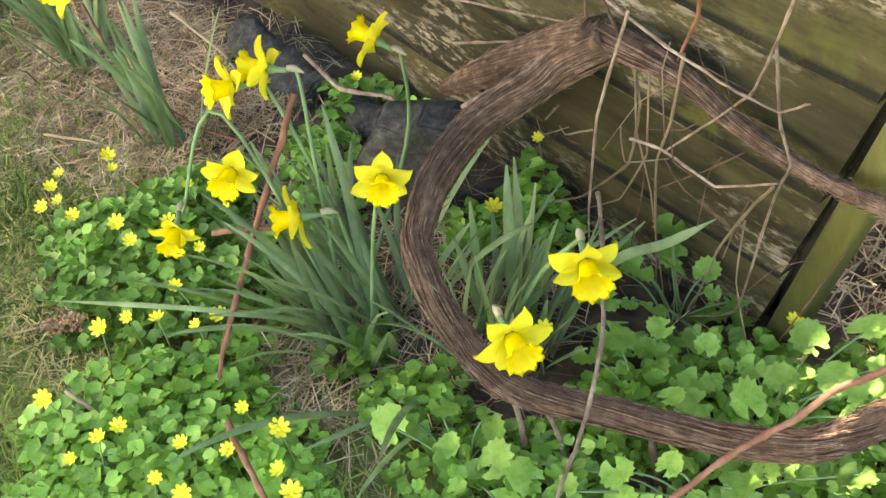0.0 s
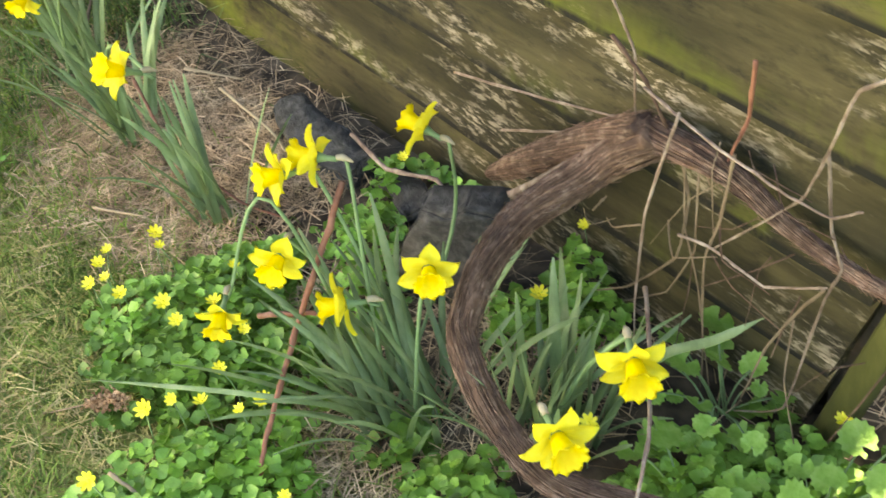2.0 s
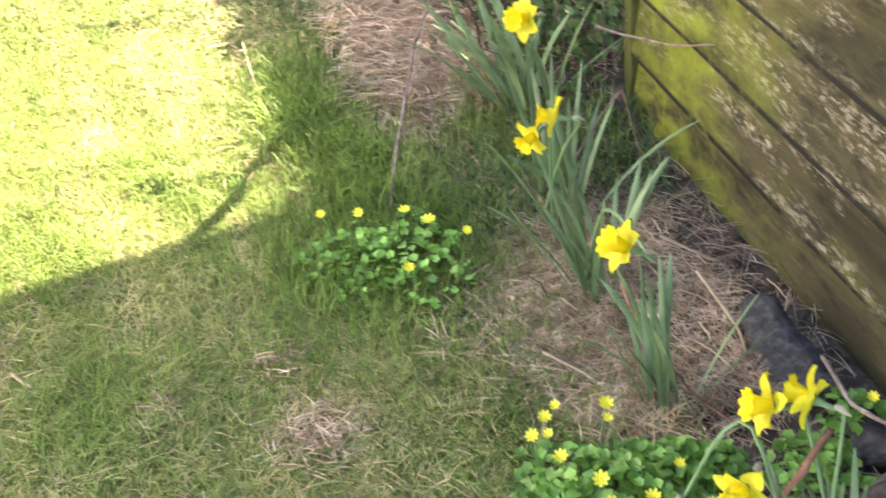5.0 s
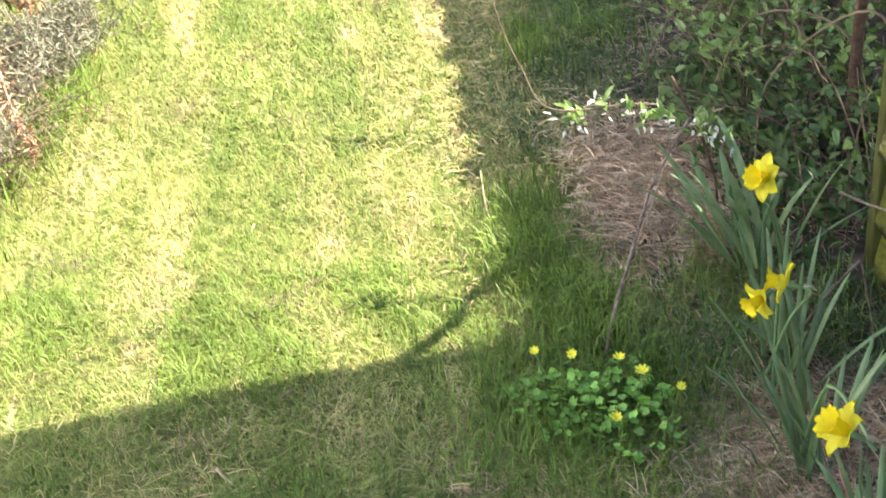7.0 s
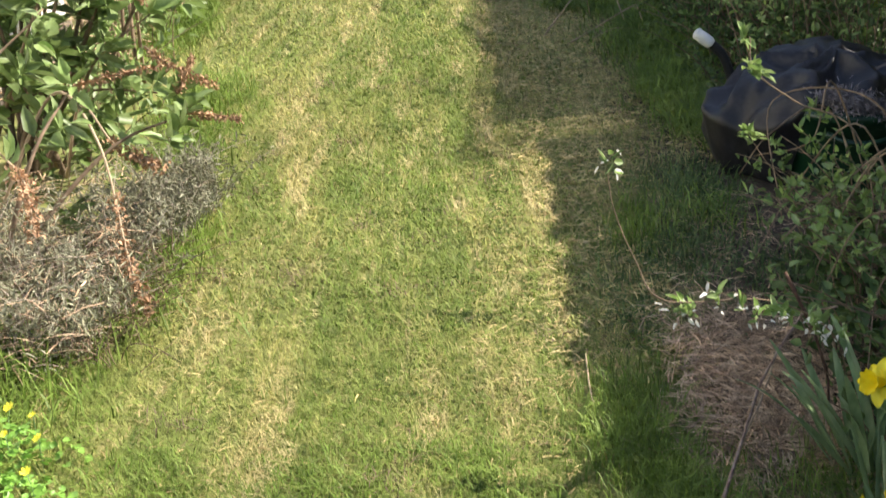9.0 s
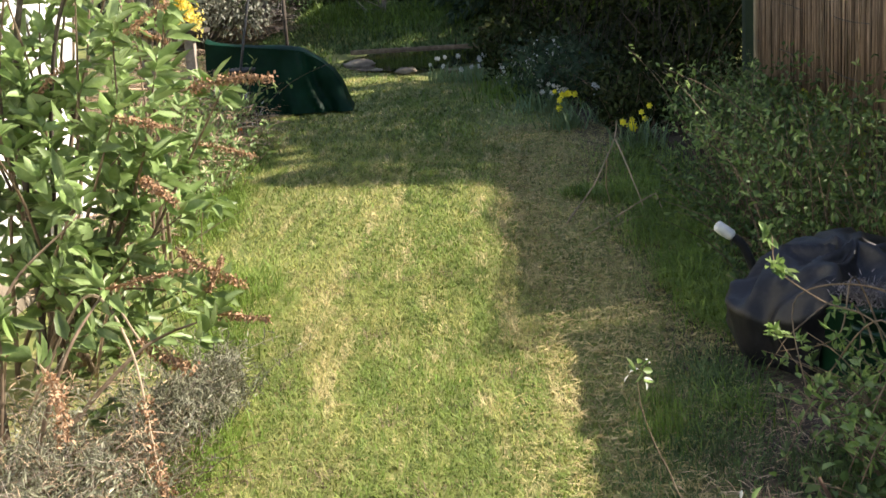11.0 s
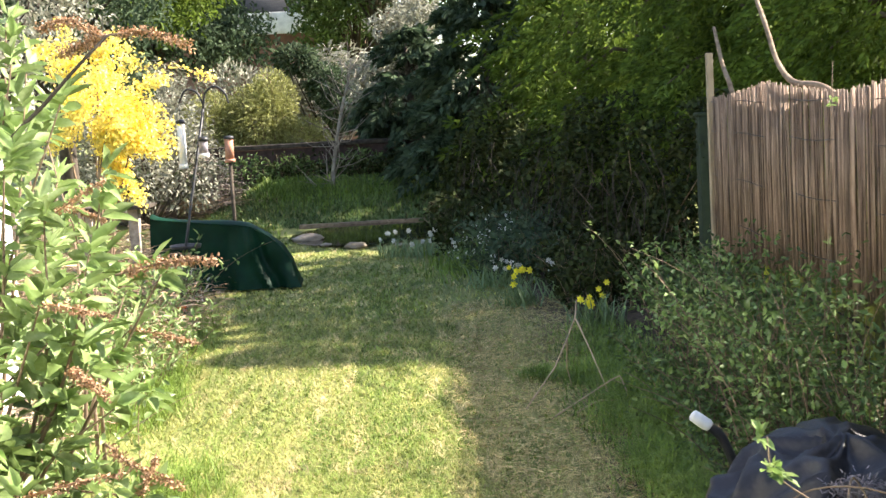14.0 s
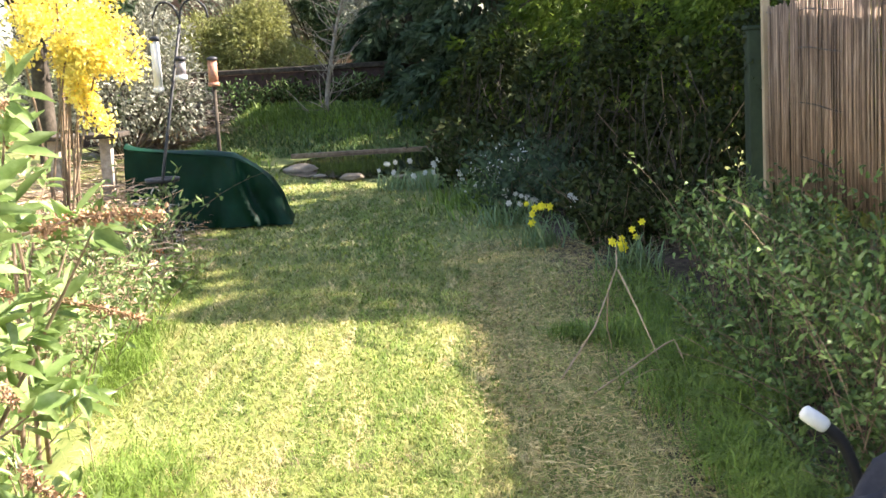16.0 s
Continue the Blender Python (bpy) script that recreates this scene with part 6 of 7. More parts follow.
# ---- left border: buddleia, lavender, dry stems ----
def buddleia(base, tips, seed, n_per, size):
    rng = np.random.default_rng(seed)
    ob = thing("buddleia_bush", base, "tall buddleia with long green leaves and dried brown flower spikes", "shrub")
    allp, alld = [], []
    for k, tip in enumerate(tips):
        b = np.array(base) + np.append(rng.normal(size=2) * 0.06, 0)
        t = np.array(tip)
        m = (b * 0.5 + t * 0.5) + np.array([rng.normal(0, 0.06), rng.normal(0, 0.08), 0.12])
        path = smooth_path([b, m, t], 12)
        part("stem", tube(path, [0.01, 0.006, 0.0025], 7), M_STEMDRY, ob)
        for j in range(n_per):
            s = 1.0 if j == 0 else rng.uniform(0.3, 1.0)
            side = rng.normal(size=3) * (0.0 if j == 0 else 0.07)
            p = np.array(path[min(len(path) - 1, int(s * (len(path) - 1)))]) + side
            up = unit(t - b + rng.normal(size=3) * 0.5 + np.array([0.1, 0, 0.35]))
            for q in range(9):
                out = unit(np.cross(up, rng.normal(size=3)))
                allp.append(p + up * (q // 2 - 2) * 0.016 + rng.normal(size=3) * 0.004)
                alld.append(out * (1.0 - 0.12 * (q // 2)) + up * (0.15 + 0.2 * (q // 2)) + np.array([0, 0, -0.1]))
        if k % 4:
            continue
        d = unit(t - m + rng.normal(size=3) * 0.25 + np.array([0.25, -0.1, -0.2]))
        ln = rng.uniform(0.16, 0.28)
        q = rng.uniform(0, 1, 200)
        pts = t + d * q[:, None] * ln + rng.normal(size=(200, 3)) * (0.008 * (1 - 0.6 * q))[:, None]
        spike = part("flower_spike", tube([t, t + d * ln * 0.5 + np.array([0, 0, 0.006]), t + d * ln], [0.004, 0.003, 0.001], 5), M_SPIKE, ob, "dried rusty brown flower spike")
        tagged(part("seed_mass", leaves(pts, rng.normal(size=(200, 3)), 0.013, 0.008, rng), M_SPIKE, spike), kind="stuff")
    tagged(part("foliage", leaves(np.array(allp), np.array(alld), size, size * 0.41, rng, 0.22, 0.6), M_BUDD, ob), kind="stuff")
    return ob


big_bush = buddleia((-1.75, 4.7, 0), [(-1.3, 4.2, 1.0), (-1.03, 4.6, 1.02), (-1.5, 4.9, 1.7), (-1.65, 4.3, 1.5), (-1.22, 4.9, 0.8), (-1.85, 4.2, 1.2), (-1.42, 4.35, 1.4), (-1.65, 5.2, 1.9), (-1.95, 4.9, 2.0), (-1.4, 4.0, 0.75), (-1.6, 3.9, 1.0),
                            (-1.18, 4.45, 0.62), (-1.08, 4.3, 0.38), (-1.55, 5.3, 1.3), (-1.85, 5.3, 1.6), (-1.35, 4.4, 0.85), (-1.7, 4.5, 1.0), (-1.5, 4.2, 0.55),
                            (-1.75, 4.6, 1.65), (-1.6, 4.5, 1.78), (-1.82, 4.4, 1.5), (-1.62, 4.6, 1.45), (-1.45, 4.6, 1.72), (-1.3, 4.6, 1.6), (-1.36, 4.5, 1.22), (-1.16, 4.5, 1.36), (-1.88, 4.5, 1.85), (-1.2, 4.4, 1.12)], 101, 8, 0.096)
buddleia((-1.7, 5.9, 0), [(-1.6, 5.6, 1.2), (-1.5, 6.0, 0.8), (-1.85, 6.2, 1.5), (-1.65, 6.3, 1.0), (-1.95, 5.8, 1.9), (-1.9, 6.5, 1.3)], 102, 5, 0.085)
buddleia((-1.55, 3.6, 0), [(-1.25, 3.75, 0.55), (-1.5, 3.4, 0.7), (-1.35, 3.9, 0.75), (-1.7, 3.5, 0.8), (-0.95, 3.85, 0.43)], 103, 4, 0.085)
for pts, r in (([(-1.78, 4.6, -0.05), (-1.73, 4.5, 0.7), (-1.705, 4.5, 1.16), (-1.62, 4.5, 1.55), (-1.6, 4.5, 1.8)], 0.012), ([(-1.72, 4.65, 0.2), (-1.62, 4.55, 1.0), (-1.496, 4.5, 1.4), (-1.31, 4.5, 1.6), (-1.171, 4.52, 1.74), (-1.12, 4.55, 1.79)], 0.0075)):
    part("stem", tube(smooth_path(pts, 7), [r, r * 0.9, r * 0.6], 9, 0.15, 5), M_TRUNK, big_bush, "dark bare old stem")
for k, pts in enumerate(([(-1.12, 4.55, 1.79), (-1.0, 4.58, 1.79), (-0.885, 4.6, 1.742)], [(-1.14, 4.55, 1.78), (-1.25, 4.58, 1.84), (-1.35, 4.6, 1.82)], [(-1.13, 4.55, 1.79), (-1.2, 4.6, 1.77), (-1.3, 4.62, 1.74)], [(-1.3, 4.4, 0.76), (-1.24, 4.35, 0.74), (-1.15, 4.3, 0.69)], [(-1.2, 4.4, 0.52), (-1.1, 4.3, 0.477), (-0.958, 4.3, 0.4)], [(-1.1, 4.3, 1.06), (-0.95, 4.3, 1.09), (-0.8, 4.3, 1.085)])):
    path = smooth_path(pts, 12)
    old = thing("flower_spike", pts[0], "dried rusty brown buddleia flower spike", "seed head", "dried buddleia spikes")
    part("stalk", tube(path, [0.004, 0.003, 0.001], 5), M_STEMDRY, old)
    rs = np.random.default_rng(430 + k)
    pp = np.array([path[i] for i in rs.integers(3, len(path), 420)]) + rs.normal(size=(420, 3)) * 0.0085
    tagged(part("seed_mass", leaves(pp, rs.normal(size=(420, 3)), 0.013, 0.008, rs), M_SPIKE, old), kind="stuff")
wild("lavender", "grey-green lavender clump of fine upright shoots", "lavender", (-1.2, -0.98, 3.75, 4.35), 170, (0.12, 0.3), (0.12, -0.1), 0.03, 0.005, M_LAVENDER, 111, 30, 0.32, M_TWIGGREY, 0.0018, 0.15, 0.012)
wild("lavender", "ragged lavender shoots with grey leaves", "lavender", (-1.6, -1.06, 3.0, 3.95), 330, (0.12, 0.32), (0.16, -0.12), 0.03, 0.0046, M_LAVENDER, 112, 24, 0.5, M_TWIGGREY, 0.0018, 0.2, 0.016)
wild("dead_lavender", "brown dead lavender twigs under the grey shoots", "lavender", (-1.55, -1.0, 3.0, 3.75), 420, (0.08, 0.22), (0.3, -0.2), 0.02, 0.003, M_STEMDRY, 113, 6, 0.9, M_STEMDRY, 0.0016, 0.3, 0.02)
tufts([(-1.2, 3.3, 0.25, 0.4, 1.0), (-1.35, 2.95, 0.25, 0.2, 1.0)], 1500, 0.13, 0.004, M_LUSH, "grass growing through the lavender", 0.8)
x, y = rl.uniform(-1.75, -1.05, 1500), rl.uniform(2.9, 4.2, 1500)
stuff("dry_stems", litter(x, y, 0.1, 0.0022, 0.2, rl), M_STRAW, "tangle of dead brown stems in the border", "litter")
x, y = rl.uniform(-2.4, -1.8, 1800), rl.uniform(5.6, 10.5, 1800)
stuff("dry_stems", litter(x, y, 0.15, 0.005, 0.3, rl), M_STRAW, "tangle of dead brown stems in the border", "litter")
x, y = rl.uniform(-4.2, -2.45, 4200), rl.uniform(9.5, 14.5, 4200)
stuff("dry_stems", litter(x, y, 0.3, 0.008, 0.45, rl), M_STRAW, "tangle of dead brown stems beyond the border", "litter")
tufts([(-2.6, 9.5, 0.5, 0.8, 1.3), (-3.2, 13.0, 0.8, 1.5, 1.3), (-2.9, 17.0, 0.6, 1.5, 0.6), (-1.6, 20.3, 1.3, 1.0, 0.9), (-2.6, 20.6, 0.5, 0.8, 1.1), (0.2, 12.8, 0.5, 1.0, 1.0)], 9500, 0.16, 0.012, M_LUSH, "rough grass round the far end of the lawn")
wild("border_shrub", "straggly border plants with dry stems and fresh leaves", "shrub", (-2.2, -1.75, 6.6, 8.6), 110, (0.2, 0.6), (0.15, 0), 0.05, 0.02, M_BUDD, 120, 14, 0.4)
wild("border_shrub", "straggly border plants with dry stems and fresh leaves", "shrub", (-2.7, -2.1, 8.6, 11.0), 120, (0.2, 0.7), (0.1, 0), 0.055, 0.022, M_BUDD, 121, 12, 0.4)
wild("border_shrub", "leafy low plants under the buddleia", "shrub", (-1.85, -1.4, 4.2, 6.0), 40, (0.15, 0.45), (0.1, 0), 0.06, 0.025, M_BUDD, 122, 14, 0.4)

# ---- forsythia ----
fors = thing("forsythia_bush", (-2.75, 10.2, 0), "arching forsythia covered in yellow blossom", "shrub")
rf = np.random.default_rng(131)
fp = []
for k in range(70):
    lobe = [(-2.45, 10.0, 1.75, 0.42), (-2.7, 10.2, 1.5, 0.4), (-2.35, 10.0, 1.12, 0.24), (-2.8, 10.3, 2.0, 0.4), (-2.2, 10.0, 1.45, 0.2)][k % 5]
    e = np.array(lobe[:3]) + unit(rf.normal(size=3)) * lobe[3]
    m = np.array([-2.75, 10.2, 0.7]) * 0.5 + e * 0.5 + np.array([0, 0, 0.35])
    path = smooth_path([(-2.75 + rf.normal(0, 0.06), 10.2 + rf.normal(0, 0.06), 0), m, e], 8)
    if k < 14:
        part("stem", tube(path, [0.012, 0.006, 0.002], 5), M_STEMDRY, fors)
    for s in rf.uniform(0.55, 1, 150):
        fp.append(np.array(path[int(s * (len(path) - 1))]) + rf.normal(size=3) * 0.03)
path = smooth_path([(-2.45, 10.05, 1.9), (-2.1, 10.0, 1.95), (-1.85, 10.0, 1.88), (-1.72, 10.0, 1.82)], 8)
part("stem", tube(path, 0.004, 5), M_STEMDRY, fors)
fp += [np.array(path[int(s * (len(path) - 1))]) + rf.normal(size=3) * 0.02 for s in rf.uniform(0.1, 1, 90)]
fp = np.array(fp)
tagged(part("blossom", leaves(fp, rf.normal(size=fp.shape), 0.034, 0.02, rf, 0.3), M_FORS, fors, "bright yellow blossom"), kind="stuff")

# ---- covered object on the lawn ----
def cover_mesh():
    """A sheet over a long low box: straight ridge, sloping end, pleated skirt."""
    xs = np.linspace(-2.74, -1.46, 150)
    ridge = np.interp(xs, [-2.74, -2.68, -1.87, -1.83, -1.7, -1.58, -1.5, -1.46], [0.69, 0.665, 0.565, 0.545, 0.475, 0.37, 0.24, 0.1])
    v, f, nv = [], [], 30
    for i, (x, h) in enumerate(zip(xs, ridge)):
        for k in range(nv):
            t = k / (nv - 1)
            fold = math.sin(x * 16 + 0.6) * 0.5 + math.sin(x * 29 + 1.7) * 0.3 + math.sin(x * 47) * 0.2
            if t < 0.38:
                s = t / 0.38
                q = (1 - s) ** 1.3
                p = Vector((x + 0.1 * (1 - s) * (x > -1.95) * (x + 1.95) - 0.06 * (1 - s) * max(0, -2.5 - x), 12.0 - q * (0.07 + 0.05 * fold), h * s))
            elif t < 0.62:
                s = (t - 0.38) / 0.24
                p = Vector((x, 12.0 + 0.2 * s, h + 0.025 * math.sin(math.pi * s) - 0.012 * math.sin(x * 7) * math.sin(math.pi * s)))
            else:
                s = (t - 0.62) / 0.38
                p = Vector((x, 12.2 + s * (0.3 + 0.05 * fold), h * (1 - s)))
            fx = -1.87 + 0.16 * max(0, 1 - p.z / 0.53) ** 1.5
            pleat = math.exp(-((x - fx) / 0.035) ** 2) - 0.8 * math.exp(-((x - fx - 0.07) / 0.05) ** 2)
            if p.y < 12.02:
                p.y -= 0.045 * pleat * min(1, (h - p.z) / 0.1 + 0.2)
            crease = abs(noise.noise(Vector((x * 4 + p.z * 3, p.z * 5, p.y)))) * 0.03
            p += Vector((0, -crease if p.y < 12.1 else crease, 0))
            p.z = max(0.003, p.z)
            v.append(tuple(p))
    for i in range(len(xs) - 1):
        for k in range(nv - 1):
            a = i * nv + k
            f.append((a, a + nv, a + nv + 1, a + 1))
    f.append(tuple(range(nv)))
    f.append(tuple((len(xs) - 1) * nv + k for k in range(nv - 1, -1, -1)))
    return v, f


cover = thing("garden_cover", (-2.13, 12.25, 0), "dark green waterproof cover over garden furniture on the lawn", "cover")
fabric = part("fabric", cover_mesh(), M_COVER, cover)
fabric.data.set_sharp_from_angle(angle=radians(30))
part("seam", tube(smooth_path([(-2.72, 11.99, 0.672), (-2.3, 11.985, 0.62), (-1.88, 11.985, 0.568), (-1.72, 11.99, 0.487), (-1.6, 11.995, 0.39)], 5), 0.005, 6), M_COVER, cover, "stitched top seam")

# ---- bird feeding station, posts ----
pole = thing("feeder_pole", (-2.31, 11.0, 0), "thin dark metal shepherd's-crook feeder pole, leaning", "pole")
part("shaft", tube([(-2.33, 11, -0.1), (-2.238, 11.0, 0.494), (-2.008, 11.0, 1.627)], 0.011, 8), M_METAL, pole)
part("hook", tube(smooth_path([(-2.008, 11.0, 1.627), (-1.98, 11.0, 1.75), (-1.9, 11.0, 1.8), (-1.82, 11, 1.74), (-1.8, 11, 1.66)], 6), 0.009, 8), M_METAL, pole)
part("hook", tube(smooth_path([(-2.0, 11.0, 1.65), (-2.05, 11.0, 1.76), (-2.14, 11.0, 1.78), (-2.2, 11, 1.68)], 6), 0.009, 8), M_METAL, pole)
dish = [[(-2.235 + r * math.cos(2 * math.pi * k / 24), 11 + r * math.sin(2 * math.pi * k / 24), z) for k in range(24)] for z, r in ((0.5, 0.02), (0.495, 0.12), (0.525, 0.13), (0.522, 0.12), (0.507, 0.11), (0.51, 0.02))]
part("seed_tray", ([p for r in dish for p in r], [(i * 24 + k, i * 24 + (k + 1) % 24, (i + 1) * 24 + (k + 1) % 24, (i + 1) * 24 + k) for i in range(5) for k in range(24)]), M_METAL, pole)


def feeder(x, y, z0, z1, r, body, label, hang=None):
    ob = thing("bird_feeder", (x, y, z0), label, "bird feeder", "hanging bird feeders")
    part("tube", tube([(x, y, z0 + 0.03), (x, y, z1 - 0.03)], r * 0.92, 14), body, ob)
    part("cap", tube([(x, y, z1 - 0.035), (x, y, z1 - 0.01), (x, y, z1)], [r * 1.15, r * 1.05, r * 0.5], 14), M_METAL, ob)
    part("base", tube([(x, y, z0), (x, y, z0 + 0.035)], [r * 1.1, r * 1.1], 14), M_PINK if body is M_PINK else M_WHITE, ob)
    if hang:
        part("hanger", tube([(x, y, z1 - 0.005), hang], 0.003, 5), M_METAL, ob)
    return ob


feeder(-2.305, 14.0, 1.09, 1.37, 0.05, M_PINK, "tube feeder with pinkish seed on a post")
fpst = thing("feeder_post", (-2.305, 14.0, 0), "slim dark post carrying the bird feeder", "post")
part("shaft", tube([(-2.305, 14.0, -0.1), (-2.305, 14.0, 1.09)], 0.02, 8), M_TRUNK, fpst)
feeder(-2.2, 11.0, 1.15, 1.55, 0.035, M_WHITE, "pale tube feeder hanging from the pole", (-2.2, 11, 1.68))
feeder(-2.02, 10.96, 1.23, 1.4, 0.04, M_NET, "small grey wire feeder hung against the pole", (-2.0, 11, 1.62))
for px, label in ((-2.865, "weathered square bird-table post with a flat top"), (-3.28, "weathered square post with a flat board on top")):
    pst = thing("bird_table", (px, 11.95, 0), label, "bird table", "posts with flat tops")
    part("post", box(px - 0.045, px + 0.045, 11.9, 12.0, -0.1, 0.79, 0.006), M_TWIGGREY, pst)
    part("tabletop", box(px - 0.16, px + 0.16, 11.78, 12.12, 0.79, 0.825, 0.006), M_TRUNK, pst)

pot = thing("border_flowers", (-2.17, 10.3, 0), "small orange and white flowers at the lawn edge", "flowers")
rp2 = np.random.default_rng(6)
part("foliage", leaves(np.array([-2.2, 10.33, 0.03]) + rp2.normal(size=(120, 3)) * np.array([0.08, 0.06, 0.015]), rp2.normal(size=(120, 3)) + np.array([0, 0, 1]), 0.06, 0.015, rp2), M_SHRUB, pot)
part("bloom", leaves(np.array([-2.16, 10.3, 0.1]) + rp2.normal(size=(40, 3)) * 0.016, rp2.normal(size=(40, 3)), 0.025, 0.02, rp2), M_ORANGE, pot, "orange bloom")
part("bloom", leaves(np.array([-2.25, 10.3, 0.06]) + rp2.normal(size=(60, 3)) * 0.025, rp2.normal(size=(60, 3)), 0.03, 0.025, rp2), M_WHITEFL, pot, "white bloom")

# pale tufts and dark blades stand in for a black-and-white cat-like shape
catlike = thing("catlike_clump", (-2.4, 11.3, 0), "fluffy pale and dark clump standing in for a cat-like shape beside the feeder pole", "plant")
pq = np.array([-2.42, 11.3, 0.0]) + np.abs(rp2.normal(size=(420, 3))) * np.array([0, 0, 0.13]) + rp2.normal(size=(420, 3)) * np.array([0.09, 0.06, 0])
tagged(part("plume_mass", leaves(pq, rp2.normal(size=(420, 3)) + np.array([0, 0, 0.5]), 0.07, 0.012, rp2), M_WHITEFL, catlike), kind="stuff")
tagged(part("stem_tangle", blades(np.array([-2.33, 11.35, 0.0]) + rp2.normal(size=(160, 3)) * np.array([0.08, 0.05, 0]), 0.3, 0.01, 0.4, rp2), M_TRUNK, catlike, "dark blades of the cat-like shape"), kind="stuff")

# ---- pond, stones and spring bulbs at the far end ----
pond = thing("pond", (-1.1, 16.6, 0), "small dark garden pond edged with pale stones and planks", "pond")
rows = [(-1.1 + 0.95 * math.cos(2 * math.pi * k / 40) * (1 + 0.06 * math.sin(3 * k)), 16.7 + 1.5 * math.sin(2 * math.pi * k / 40), 0.02) for k in range(40)]
part("water", (rows, [tuple(range(40))]), M_WATER, pond, "still dark water")
part("edging", box(-2.1, 0.1, 18.15, 18.25, -0.05, 0.05, 0.01), M_STEMDRY, pond, "low timber edging")


def boulder(x, y, rx, ry, rz, seed, label):
    bm = bmesh.new()
    bmesh.ops.create_icosphere(bm, subdivisions=3, radius=1)
    for v in bm.verts:
        v.co = Vector((x + v.co.x * rx, y + v.co.y * ry, rz * 0.6 + v.co.z * rz)) + Vector(noise.noise_vector(v.co * 1.6 + Vector((seed, 0, 0)))) * rz * 0.5
    bm.verts.index_update()
    geo = [tuple(v.co) for v in bm.verts], [tuple(v.index for v in f.verts) for f in bm.faces]
    bm.free()
    tagged(part("stone", geo, M_STONE), label, "stone", "stones round the pond")


for k, (sx, sy, a, lab) in enumerate([(-1.78, 16.2, 0.2, "pale rounded stone at the edge of the pond"), (-1.12, 15.1, 0.14, "brownish flat stone at the edge of the pond"), (-1.5, 15.5, 0.08, "small brown stone half sunk at the pond"), (-0.6, 15.0, 0.09, "small brown stone half sunk at the pond")]):
    boulder(sx, sy, a, a * 0.8, a * 0.28, k, lab)



def corolla():
    """A small narcissus seen from afar: a six-lobed cup-shaped disc with a raised crown, one skin."""
    v, f, n = [(0, 0, 0.004)], [], 24
    for q, z in ((0.2, 0.013), (0.42, 0.016), (0.46, 0.004), (0.8, 0.002), (1.0, 0.006)):
        for k in range(n):
            a = 2 * math.pi * k / n
            r = 0.03 * q * (1 + (0.26 * math.cos(6 * a) * (q - 0.45) / 0.55 if q > 0.45 else 0.0))
            v.append((r * math.cos(a), r * math.sin(a), z + (0.004 * math.sin(3 * a) if q > 0.7 else 0)))
    f += [(0, 1 + k, 1 + (k + 1) % n) for k in range(n)]
    for i in range(4):
        o = 1 + i * n
        f += [(o + k, o + n + k, o + n + (k + 1) % n, o + (k + 1) % n) for k in range(n)]
    return v, f


BULB = {m: mesh("bloom", corolla(), m) for m in (M_PETAL, M_WHITEFL)}


def bulbs(x, y, n, material, seed, label, r=0.25, h=0.2):
    rng = np.random.default_rng(seed)
    ob = thing("bulb_clump", (x, y, 0), label, "flowers", "spring bulbs along the hedge")
    b = np.stack([x + rng.normal(0, r * 0.5, n * 16), y + rng.normal(0, r * 0.5, n * 16), np.zeros(n * 16)], 1)
    tagged(part("foliage", blades(b, h, 0.011, 0.8, rng), M_DAFLEAF, ob), kind="stuff")
    for k in range(n):
        p = np.array([x + rng.normal(0, r * 0.45), y + rng.normal(0, r * 0.45), h * rng.uniform(0.7, 1.5)])
        put("bloom", BULB[material], ob, frame_on(p, (rng.uniform(-0.9, 0.5), -1, rng.uniform(-0.5, 0.5)), rng.uniform(0, 3), rng.uniform(0.6, 1.0)))


for k, (bx, by, n, mt, lab, r) in enumerate([(0.9, 9.05, 8, M_PETAL, "yellow daffodils under the ivy hedge", 0.15), (0.46, 10.1, 7, M_PETAL, "yellow daffodils under the ivy hedge", 0.15), (0.33, 11.3, 9, M_WHITEFL, "white narcissi under the hedge", 0.25), (0.2, 12.8, 10, M_WHITEFL, "white narcissi under the hedge", 0.3),
                                             (-0.3, 13.9, 7, M_WHITEFL, "white narcissi beside the pond", 0.3), (-0.66, 13.9, 5, M_WHITEFL, "white narcissi beside the pond", 0.15), (0.36, 14.6, 7, M_PETAL, "yellow daffodils under the hedge", 0.15), (0.75, 10.4, 3, M_WHITEFL, "white narcissi under the hedge", 0.15)]):
    bulbs(bx, by, n, mt, 140 + k, lab, r)
tall = thing("blossom_stems", (0.45, 12.2, 0), "tall sprays of pinkish-white blossom in front of the hedge", "flowers")
rq = np.random.default_rng(150)
bq = np.stack([rq.normal(0.36, 0.16, 26), rq.normal(12.3, 0.25, 26), np.zeros(26)], 1)
tip = bq + np.stack([rq.normal(-0.02, 0.06, 26), rq.normal(0, 0.05, 26), rq.uniform(0.15, 0.5, 26)], 1)
tagged(part("stem_tangle", join(*[tube([Vector(p), Vector(q)], [0.004, 0.002], 4) for p, q in zip(bq, tip)]), M_STEM, tall), kind="stuff")
pq = np.repeat(tip, 5, 0) + rq.normal(size=(130, 3)) * np.array([0.025, 0.025, 0.05])
tagged(part("blossom", leaves(pq, rq.normal(size=(130, 3)), 0.03, 0.02, rq), M_WHITEFL, tall), kind="stuff")
